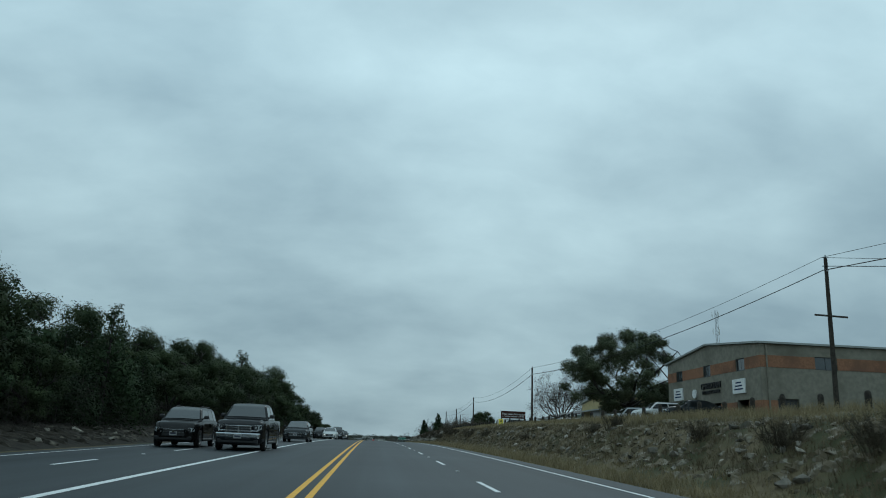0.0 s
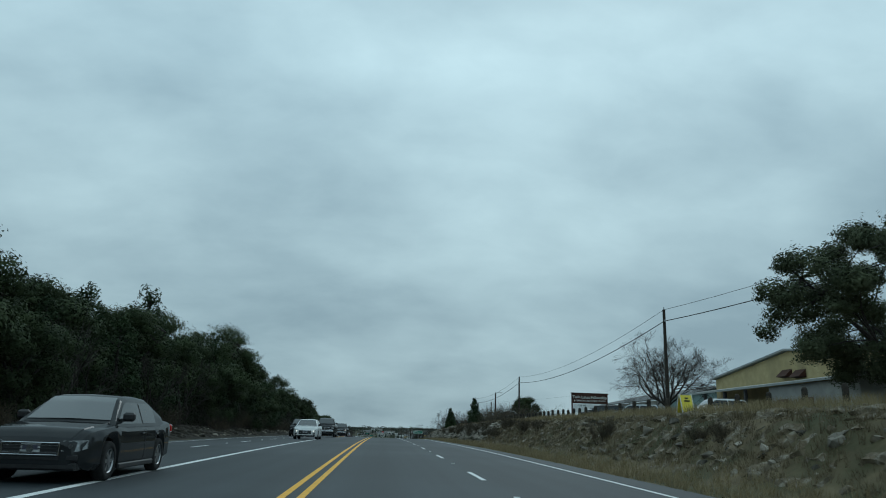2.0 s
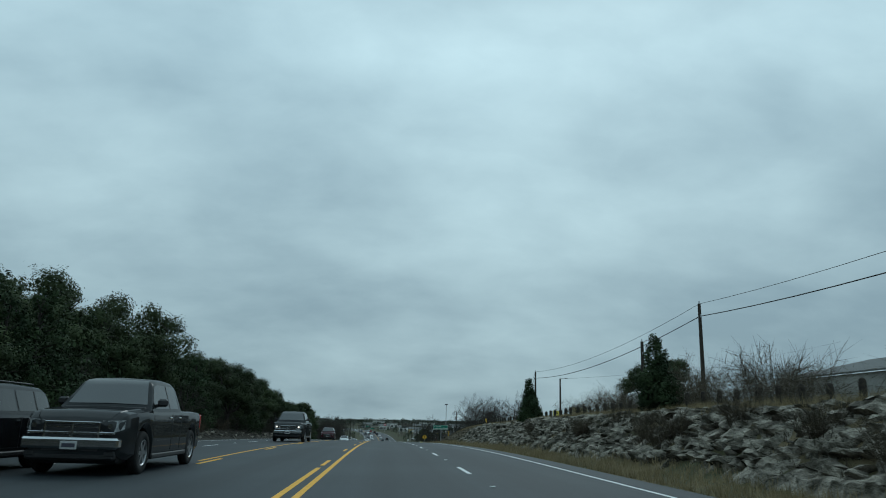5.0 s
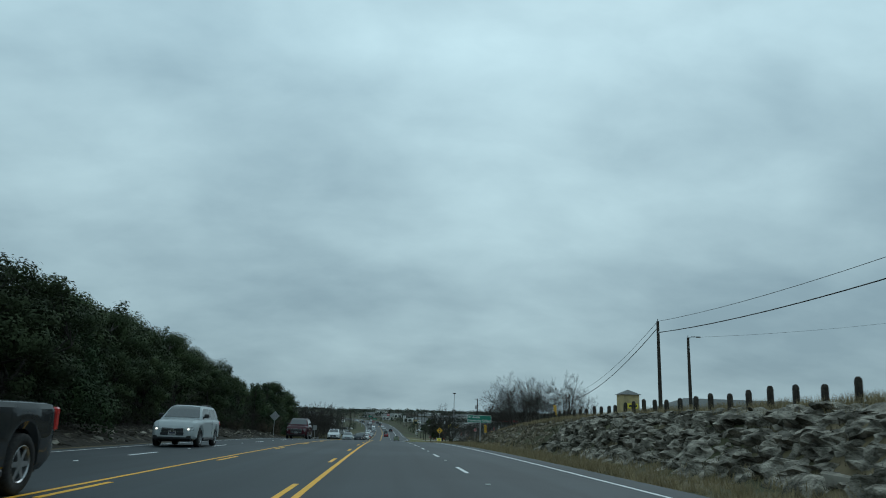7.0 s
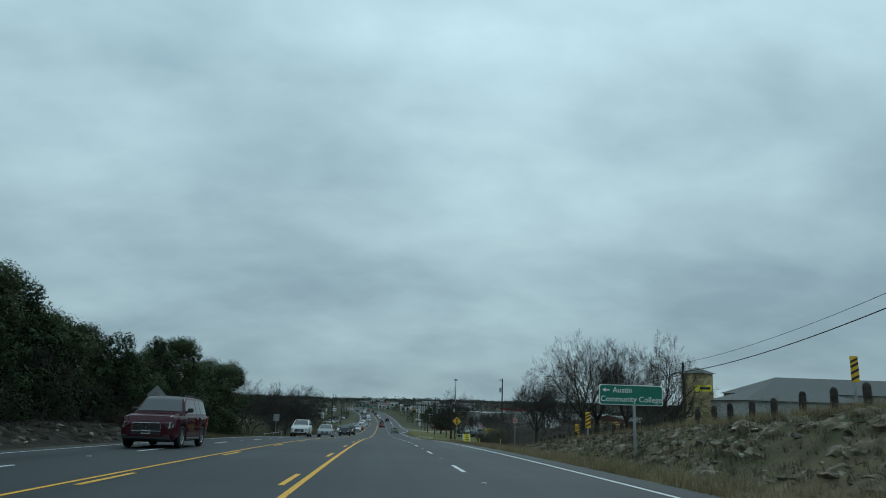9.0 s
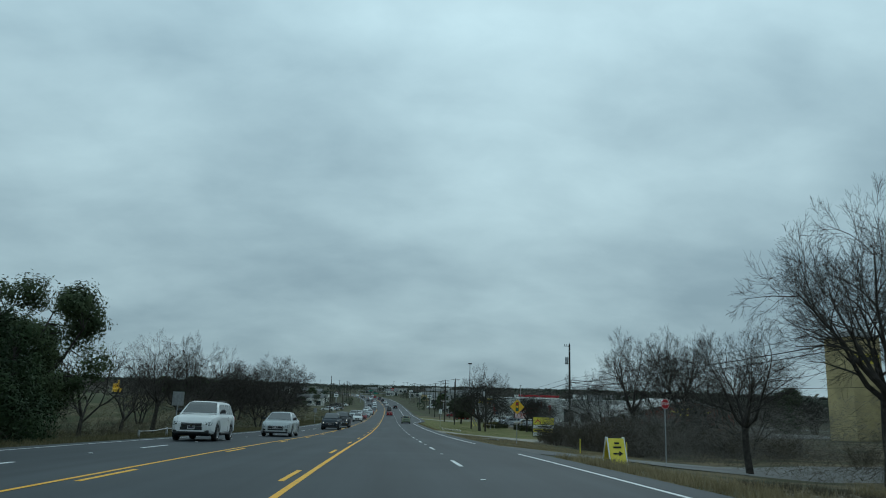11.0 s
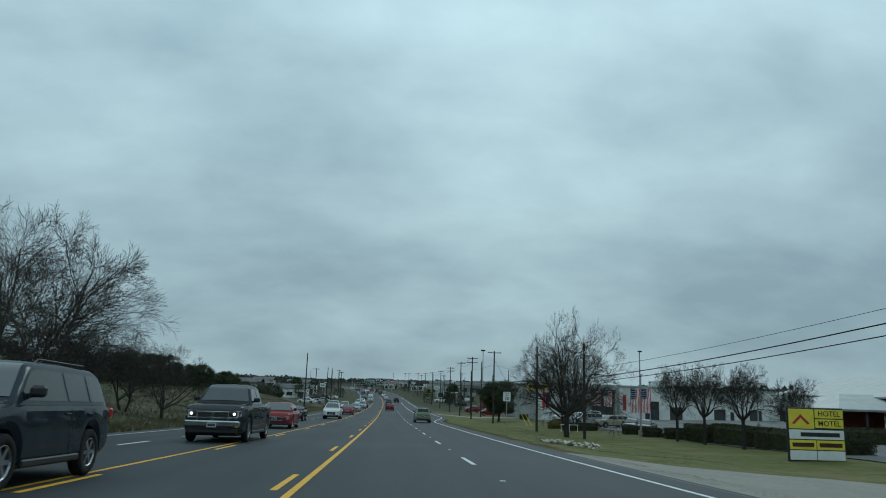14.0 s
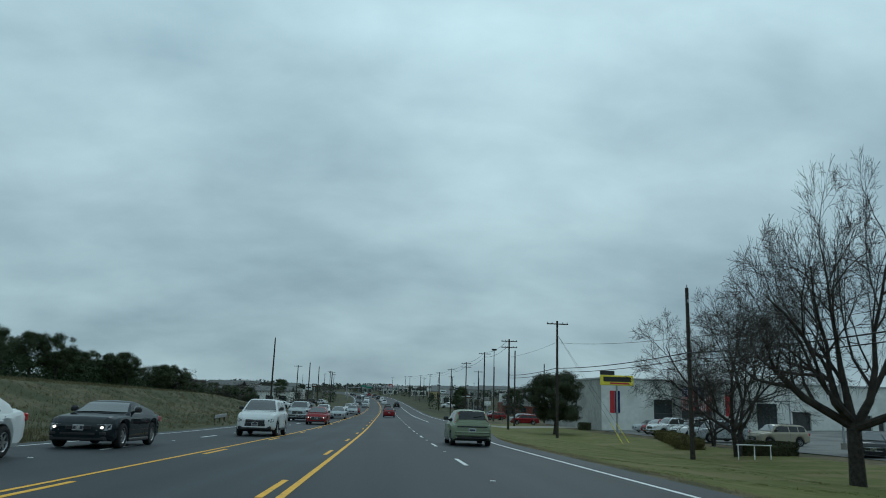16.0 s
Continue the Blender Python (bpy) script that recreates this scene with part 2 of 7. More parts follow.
GLASS_SIDE = mat("dark_side_glass", (.010, .012, .013), (.018, .021, .023), 1.5, .06, spec=.4, object_space=True)
PAINT = paint_mat()
LAMP_CLEAR = mat("headlamp_lens", (.10, .11, .115), (.34, .36, .37), 14, .08, spec=.9)
LAMP_ON = glow("lit_headlamp", (1.0, .95, .84), 1.4)
LAMP_RED = mat("red_lamp_lens", (.42, .018, .018), (.58, .035, .03), 9, .2, coat=.6)
PLATE = mat("number_plate", (.36, .37, .37), (.44, .45, .45), 20, .5)
PLATE_INK = mat("plate_ink", (.05, .05, .07), (.08, .08, .10), 20, .6)
SIGN_GREEN = mat("sign_green", (.006, .155, .105), (.010, .185, .125), 2, .45)
SIGN_WHITE = mat("sign_white", (.70, .71, .70), (.80, .81, .80), 3, .5)
SIGN_YELLOW = mat("sign_yellow", (.74, .40, .02), (.82, .47, .03), 3, .45)
SIGN_LEMON = mat("sign_lemon", (.72, .58, .04), (.80, .66, .07), 3, .5)
SIGN_BLACK = mat("sign_black", (.012, .012, .012), (.02, .02, .02), 3, .5)
SIGN_RED = mat("sign_red", (.42, .02, .025), (.5, .03, .035), 3, .5)
SIGN_BROWN = mat("sign_brown", (.055, .024, .018), (.085, .038, .028), 4, .6)


# ---- building blocks ----
class Geo:
    """Gathers points and faces for one mesh."""

    def __init__(self):
        self.v, self.f, self.mi = [], [], []

    def add(self, points, faces, m=0):
        k = len(self.v)
        self.v.extend(tuple(p) for p in points)
        self.f.extend(tuple(i + k for i in f) for f in faces)
        self.mi.extend([m] * len(faces))
        return self

    def box(self, x0, y0, z0, x1, y1, z1, bevel=0.0, m=0, turn=None):
        b = min(bevel, (x1 - x0) * .45, (y1 - y0) * .45, (z1 - z0) * .45)
        if b <= 0:
            pts = [(x, y, z) for z in (z0, z1) for y in (y0, y1) for x in (x0, x1)]
            fs = [(0, 2, 3, 1), (4, 5, 7, 6), (0, 1, 5, 4), (2, 6, 7, 3), (0, 4, 6, 2), (1, 3, 7, 5)]
        else:
            def ring(c, z):
                return [(x0 + c, y0 + b, z), (x0 + b, y0 + c, z), (x1 - b, y0 + c, z), (x1 - c, y0 + b, z), (x1 - c, y1 - b, z), (x1 - b, y1 - c, z), (x0 + b, y1 - c, z), (x0 + c, y1 - b, z)]
            inner = [(x0 + b, y0 + b), (x1 - b, y0 + b), (x1 - b, y1 - b), (x0 + b, y1 - b)]
            pts = [(x, y, z0) for x, y in inner] + ring(0, z0 + b) + ring(0, z1 - b) + [(x, y, z1) for x, y in inner]
            fs = [(3, 2, 1, 0), (20, 21, 22, 23)]
            for i in range(8):
                j = (i + 1) % 8
                fs.append((4 + i, 4 + j, 12 + j, 12 + i))
            for i in range(4):
                a, c = 4 + (2 * i) % 8, 4 + (2 * i + 1) % 8
                nx = 4 + (2 * i + 2) % 8
                j = (i + 1) % 4
                fs.append((i, c, a))
                fs.append((i, j, nx, c))
                fs.append((20 + i, a + 8, c + 8))
                fs.append((20 + i, c + 8, nx + 8, 20 + j))
        if turn is not None:
            pts = [turn @ Vector(p) for p in pts]
        return self.add(pts, fs, m)

    def tube(self, points, radii, sides=8, cap=True, m=0):
        pts, fs = [], []
        points = [Vector(p) for p in points]
        n = len(points)
        for i, p in enumerate(points):
            way = (points[min(i + 1, n - 1)] - points[max(i - 1, 0)]).normalized()
            a = way.orthogonal().normalized() if abs(way.z) < .999 else Vector((1, 0, 0))
            if abs(way.z) >= .95:
                a = (Vector((1, 0, 0)) - way * way.x).normalized()
            b = way.cross(a)
            r = radii[i] if isinstance(radii, (list, tuple)) else radii
            for k in range(sides):
                t = 2 * math.pi * k / sides
                pts.append(p + (a * math.cos(t) + b * math.sin(t)) * r)
        for i in range(n - 1):
            for k in range(sides):
                q = (k + 1) % sides
                fs.append((i * sides + k, i * sides + q, (i + 1) * sides + q, (i + 1) * sides + k))
        if cap:
            fs.append(tuple(reversed(range(sides))))
            fs.append(tuple((n - 1) * sides + k for k in range(sides)))
        return self.add(pts, fs, m)

    def loft(self, rings, closed=True, caps=True, m=0):
        k = len(rings[0])
        pts = [p for r in rings for p in r]
        fs = []
        for i in range(len(rings) - 1):
            for j in range(k if closed else k - 1):
                q = (j + 1) % k
                fs.append((i * k + j, i * k + q, (i + 1) * k + q, (i + 1) * k + j))
        if caps and closed:
            fs.append(tuple(reversed(range(k))))
            fs.append(tuple((len(rings) - 1) * k + j for j in range(k)))
        return self.add(pts, fs, m)

    def prism(self, outline, y0, y1, m=0):
        """An outline of (x, z) pushed along y."""
        n = len(outline)
        pts = [(x, y0, z) for x, z in outline] + [(x, y1, z) for x, z in outline]
        fs = [tuple(range(n)), tuple(reversed(range(n, 2 * n)))]
        for i in range(n):
            j = (i + 1) % n
            fs.append((i, i + n, j + n, j))
        return self.add(pts, fs, m)

    def mesh(self, name, mats, smooth=False):
        me = bpy.data.meshes.new(name)
        me.from_pydata(self.v, [], self.f)
        for m in mats if isinstance(mats, (list, tuple)) else [mats]:
            me.materials.append(m)
        if any(self.mi):
            me.polygons.foreach_set("material_index", self.mi)
        if smooth:
            me.polygons.foreach_set("use_smooth", [True] * len(me.polygons))
        me.update()
        return me


def part(name, g, material, parent, label="", smooth=False):
    """One mesh under a thing or under a part; g: a Geo or a mesh."""
    me = g if isinstance(g, bpy.types.Mesh) else g.mesh(name, material, smooth)
    ob = new(name, me)
    ob.parent = parent
    return tagged(ob, label)


def thing(name, label, category, m=None, group="", kind=""):
    ob = new(name)
    ob.empty_display_size = .2
    if m is not None:
        ob.matrix_basis = m
    return tagged(ob, label, category, group, kind)


def solid(name, g, material, label, category="", group="", kind="", smooth=False, m=None):
    ob = new(name, g.mesh(name, material, smooth))
    if m is not None:
        ob.matrix_basis = m
    return tagged(ob, label, category, group, kind)


def letters(name, words, size, material, parent, m, label="", depth=.004):
    """Raised lettering, reading along x, standing up in z, seen from -y; (0, 0, 0) is its middle."""
    cu = bpy.data.curves.new(name, "FONT")
    cu.body, cu.size, cu.extrude, cu.align_x, cu.align_y, cu.resolution_u = words, size, depth, "CENTER", "CENTER", 3
    cu.offset = size * .006
    tmp = bpy.data.objects.new(name, cu)
    me = bpy.data.meshes.new_from_object(tmp)
    bpy.data.objects.remove(tmp)
    me.transform(m @ pose(0, 0, 0, 90, 0, 0))
    me.materials.clear()
    me.materials.append(material)
    return part(name, me, material, parent, label)


def on_road(x, s, turned=False):
    """The pose of a vehicle on the road's slope; it faces +y, or -y when turned."""
    tilt = math.degrees(math.atan(road_slope(s)))
    return pose(x + shift(s), s, road_z(s), tilt, 0, road_turn(s)) @ pose(0, 0, 0, 0, 0, 180 if turned else 0)


# ---- ground, road and markings ----
def sheet(xs, ss, height, drop=0.0, side=shift):
    """A grid over the ground; its columns follow the road's bend, or side(s)."""
    g = Geo()
    pts = [(x + side(s), s, height(x, s) - drop) for s in ss for x in xs]
    n = len(xs)
    fs = [(j * n + i, j * n + i + 1, (j + 1) * n + i + 1, (j + 1) * n + i) for j in range(len(ss) - 1) for i in range(n - 1)]
    return g.add(pts, fs)


gx = [-3000, -1500, -700, -350, -200, -130, -95, -70, -56, -46, -38, -33, -30, -28, -26, -24, -22, -20, -18, -16.5, -15.4, -14.5, -13.8, -13.1, -12.5, -12, -11.5, -11, -10.6, -10.2, -6, -2, 3, 7.6, 8.1, 8.5, 8.8, 9.3, 9.8, 10.3, 10.8, 11.3, 11.8, 12.4, 13, 13.7, 14.5, 15.5, 17, 19, 21.5, 24, 27, 30, 34, 39, 45, 52, 60, 72, 90, 130, 200, 350, 700, 1500, 3000]
gs = [-400, -250, -150, -100] + list(np.arange(-70, 620, 3.0)) + list(np.arange(620, 1400, 20.0)) + list(np.arange(1400, 4400, 150.0))


def bare_ground(x, s):
    return ground_z(x + shift(s), s) - (.25 if -10.1 < x < 7.5 else 0.0)


earth = sheet(gx, gs, bare_ground)
nx = len(gx) - 1
for k in range(len(earth.f)):
    x, s = (gx[k % nx] + gx[k % nx + 1]) / 2, gs[k // nx]
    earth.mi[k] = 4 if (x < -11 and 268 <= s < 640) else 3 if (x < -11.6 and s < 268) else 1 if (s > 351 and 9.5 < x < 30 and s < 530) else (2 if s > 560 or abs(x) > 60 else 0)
ground = solid("ground", earth, [DRY, LAWN, SCRUB, LITTER_SHADED, FIELD], "dry winter grass, lawn and scrub sloping down into a valley", "ground", kind="structure", smooth=True)

rs = list(np.arange(-70, 620, 3.0)) + list(np.arange(620, 1700, 12.0))


def camber(x, s):
    return road_z(s) - .0007 * max(0, abs(x + 1.3) - 4) ** 2


def flare(s):
    """Widening of the road on the near side for a right turn lane."""
    return 3.6 * ease(418, 462, s)


road_grid = sheet([-10.9, -9, -7.1, -5.5, -4.1, -2, 0, 2, 3.8, 7.2, 8.3], rs, camber)
road_grid.v = [(x + flare(s), s, z - .012 * flare(s)) if k % 11 == 10 else (x, s, z) for k, (x, s, z) in enumerate(road_grid.v)]
road = solid("road", road_grid, ASPHALT, "dark asphalt highway with a centre turn lane and worn wheel tracks", "road", kind="structure", smooth=True)


def strip(x0, x1, s0, s1, step=3.0, up=.006):
    n = max(1, int((s1 - s0) / step))
    return sheet([x0, x1], [s0 + (s1 - s0) * i / n for i in range(n + 1)], lambda x, s: camber(x, s) + up)


def line(x, s0, s1, wide, material, label, name="lane_line"):
    part(name, strip(x - wide / 2, x + wide / 2, s0, s1), material, road, label)


line(7.25, -60, 287.5, .13, LINE_WHITE, "white edge line")
line(7.25, 303, 419, .13, LINE_WHITE, "white edge line")
flared = sheet([7.185, 7.315], np.arange(419, 462.5, 1.5), lambda x, s: camber(x, s) - .010 * flare(s) + .012, 0, flare)
part("lane_line", flared, LINE_WHITE, road, "white edge line curving out to the turn lane")
far_edge = sheet([10.785, 10.915], np.arange(462, 900, 6.0), lambda x, s: camber(7.2, s) - .026)
part("lane_line", far_edge, LINE_WHITE, road, "white edge line")
line(7.35, 482, 640, .16, LINE_WHITE, "white turn lane line")
line(-10.0, -60, 900, .13, LINE_WHITE, "white edge line")
line(0.0, -60, 1100, .13, LINE_YELLOW, "yellow centre line")
line(-0.32, -60, 136, .13, LINE_YELLOW, "yellow centre line")
line(-4.1, -60, 109.3, .2, LINE_WHITE, "broad white line")
line(-4.1, 138, 1100, .12, LINE_YELLOW, "yellow turn lane line")
def flat_dash(wide, long, material):
    return Geo().box(-wide / 2, 0, -.01, wide / 2, long, .007, .002).mesh("lane_dash", material)


def dashes(x, places, me, name="lane_dash"):
    for s in places:
        ob = new(name, me)
        ob.parent = road
        ob.matrix_basis = pose(x + shift(s), s, camber(x, s), math.degrees(math.atan(road_slope(s + 1.5))), 0, road_turn(s))


WHITE_DASH = flat_dash(.12, 3.05, LINE_WHITE)
YELLOW_DASH = flat_dash(.12, 3.05, LINE_YELLOW)
STUD = Geo().box(-.06, -.05, 0, .06, .05, .022, .012).mesh("road_stud", LINE_WHITE)
right_row = list(np.interp(range(33), [0, 8, 14, 18, 28, 32], [16.0, 111.4, 182.1, 227.8, 351.9, 402.1]))
right_row = [16.0 - 12 * k for k in (4, 3, 2, 1)] + right_row + [402.1 + 12.3 * k for k in range(1, 34)]
left_row = list(np.interp(range(33), [0, 14, 32], [20.1, 186.9, 405.2]))
left_row = [20.1 - 12 * k for k in (5, 4, 3, 2, 1)] + left_row + [405.2 + 12.2 * k for k in range(1, 30)]
dashes(3.83, right_row, WHITE_DASH)
dashes(-7.1, left_row, WHITE_DASH)
dashes(-.32, [173.7 + 12.2 * k for k in range(-3, 44)], YELLOW_DASH)
dashes(-3.78, [173.0 + 12.17 * k for k in range(-3, 44)], YELLOW_DASH)
dashes(3.83, [s + 7.6 for s in right_row[:44]], STUD, "road_stud")
dashes(-7.1, [s + 7.6 for s in left_row[:44]], STUD, "road_stud")


# ---- trees ----
def rand_dir(r):
    while True:
        v = Vector((r.uniform(-1, 1), r.uniform(-1, 1), r.uniform(-1, 1)))
        if .05 < v.length < 1:
            return v.normalized()


def leaf_cloud(g, r, centres, per, spread, size, flat=.8, m=0):
    """Small leaves, densest in the shell of every clump, with sprays that stick out of it."""
    rng = np.random.default_rng(r.randrange(1 << 30))
    size *= .98
    for c, rad in centres:
        n = int(per * rad * rad * 2.2)
        d = rng.normal(size=(n, 3))
        d /= np.linalg.norm(d, axis=1)[:, None]
        reach = rng.uniform(.45, 1.04, n)
        k = n // 7
        if k > 8:
            ways = rng.normal(size=(5, 3)) + np.array([0, 0, .35])
            ways /= np.linalg.norm(ways, axis=1)[:, None]
            d[:k] = ways[rng.integers(0, 5, k)] + rng.normal(size=(k, 3)) * .12
            reach[:k] = rng.uniform(.7, 1.24, k)
        p = np.array(c) + d * np.array([1, 1, flat]) * (reach * rad * spread)[:, None]
        face = d * np.array([1, 1, 1.3]) + rng.normal(size=(n, 3)) * .30
        a = np.cross(rng.normal(size=(n, 3)), face)
        a *= (size * rng.uniform(.6, 1.3, n) / np.linalg.norm(a, axis=1))[:, None]
        b = np.cross(face, a)
        b *= (size * rng.uniform(.6, 1.0, n) / np.maximum(1e-6, np.linalg.norm(b, axis=1)))[:, None]
        pts = np.stack([p - a, p + b, p + a], 1).reshape(-1, 3)
        g.add(pts.tolist(), [(i, i + 1, i + 2) for i in range(0, 3 * n, 3)], m)


def broadleaf(name, seed, tall, wide, label, leaf=LEAF_OAK, per=180, size=.13, low=.12, clumps=52, clump=(.075, .15)):
    """A live oak: forked trunk, limbs to every clump, a crown of many small leaves with gaps."""
    r = random.Random(seed)
    tree = thing(name, label, "tree")
    wood, crown = Geo(), Geo()
    fork = Vector((r.uniform(-.2, .2), r.uniform(-.2, .2), tall * r.uniform(.2, .28)))
    wood.tube([(0, 0, -.4), (0, 0, 0), fork * .6, fork], [.045 * tall, .036 * tall, .028 * tall, .026 * tall], 9)
    centres = []
    mains = []
    for k in range(8):
        a = k * .785 + r.uniform(-.3, .3)
        lift = r.uniform(.35, .8) if k % 2 else r.uniform(.12, .4)
        end = Vector((math.cos(a) * wide * .36, math.sin(a) * wide * .36, fork.z + (tall * .95 - fork.z) * lift)) * (1 if k else .9)
        bend = fork.lerp(end, .5) + Vector((r.uniform(-.5, .5), r.uniform(-.5, .5), tall * r.uniform(-.02, .05)))
        crown.tube([fork * .96, fork.lerp(bend, .5) + rand_dir(r) * .03 * tall, bend, end], [.016 * tall, .013 * tall, .010 * tall, .004 * tall], 6, cap=False, m=1)
        mains += [fork.lerp(bend, .7), bend, bend.lerp(end, .35), bend.lerp(end, .7), end]
    for i in range(clumps):
        ang, h = i * 2.4 + r.uniform(-.4, .4), r.uniform(low, 1)
        reach = wide * .5 * math.sqrt(max(.05, 1 - ((h - .52) / .52) ** 2)) * r.uniform(.45, .95)
        c = Vector((math.cos(ang) * reach, math.sin(ang) * reach, tall * (.12 + .80 * h)))
        centres.append((c, tall * r.uniform(*clump)))
        root = min(mains, key=lambda v: (v - c).length)
        crown.tube([root, root.lerp(c, .5) + rand_dir(r) * .02 * tall, c], [.0045 * tall, .003 * tall, .0015 * tall], 4, cap=False, m=1)
    leaf_cloud(crown, r, centres, per * 10 / tall, 1.05, size, .8)
    part("trunk", wood, BARK, tree)
    tagged(part("crown", crown, [leaf, BARK], tree), kind="stuff")
    return tree


def juniper(name, seed, tall, wide, label, leaf=LEAF_CEDAR, per=170, size=.14):
    """A cedar: clumps on short limbs up a straight stem, narrowing to a ragged tip."""
    r = random.Random(seed)
    tree = thing(name, label, "tree")
    wood, crown = Geo(), Geo()
    wood.tube([(0, 0, -.4), (0, 0, tall * .4), (.1, 0, tall * .88)], [.026 * tall, .016 * tall, .004 * tall], 8)
    centres = []
    for i in range(34):
        h = .06 + .84 * i / 33
        ang = i * 2.4 + r.uniform(-.5, .5)
        reach = wide * .5 * (1 - h) ** .7 * r.uniform(.35, .95)
        c = Vector((math.cos(ang) * reach, math.sin(ang) * reach, tall * h))
        centres.append((c, max(.055 * tall, tall * .13 * (1.15 - h) * r.uniform(.8, 1.25))))
        crown.tube([(0, 0, tall * h * .9), c], [.006 * tall, .002 * tall], 4, cap=False, m=1)
    leaf_cloud(crown, r, centres, per * 8 / tall, 1.0, size, 1.35)
    part("trunk", wood, BARK, tree)
    tagged(part("crown", crown, [leaf, BARK], tree), kind="stuff")
    return tree


def bare(name, seed, tall, label, stems=1, depth=6, spread=.68, thick=.026, upright=.14, trunk=.22):
    """A leafless tree: limbs that fork again and again down to fine twigs."""
    r = random.Random(seed)
    tree = thing(name, label, "tree")
    wood, twigs = Geo(), Geo()

    def grow(p, way, long, rad, level):
        bend = way + rand_dir(r) * (.16 if level >= depth - 1 else .3)
        mid = p + (way * .5 + bend * .05).normalized() * long * .5
        tip = mid + bend.normalized() * long * .5
        (wood if level == depth else twigs).tube([p, mid, tip], [rad, rad * .84, rad * .66], 7 if level > 4 else (5 if level > 2 else 3), cap=False)
        if level == 0:
            return
        kids = 4 if level == depth else (3 if level in (1, 2, 3, 5) else 2)
        for k in range(kids):
            if level == depth:
                a = 6.283 * k / kids + r.uniform(-.5, .5)
                d = (bend.normalized() * r.uniform(.55, 1.2) + Vector((math.cos(a), math.sin(a), 0)) * r.uniform(.5, 1.0) * spread * 1.3).normalized()
            else:
                d = (bend.normalized() + rand_dir(r) * spread * r.uniform(.8, 1.35) + Vector((0, 0, upright * r.uniform(.3, 1)))).normalized()
            start = tip if k < 2 else mid.lerp(tip, r.uniform(.2, .9))
            grow(start, d, long * (r.uniform(.70, .92) if level < depth else r.uniform(.75, 1.05)), rad * (.64 if k < 2 else .48), level - 1)

    for i in range(stems):
        a = 6.283 * i / stems + .6
        lean = Vector((math.cos(a) * .42, math.sin(a) * .42, 1)).normalized() if stems > 1 else Vector((r.uniform(-.06, .06), r.uniform(-.06, .06), 1)).normalized()
        grow(Vector((math.cos(a) * .25, math.sin(a) * .25, -.3)) if stems > 1 else Vector((0, 0, -.3)), lean, tall * trunk, tall * thick, depth)
    k = tall / max(v[2] for v in twigs.v)
    wood.v, twigs.v = [tuple(c * k for c in v) for v in wood.v], [tuple(c * k for c in v) for v in twigs.v]
    part("trunk", wood, BARK, tree)
    tagged(part("crown", twigs, TWIG, tree), kind="stuff")
    return tree


def turned(way, angle, around):
    side = way.orthogonal().normalized()
    side = Matrix.Rotation(around, 3, way) @ side
    return (way * math.cos(angle) + side * math.sin(angle)).normalized()


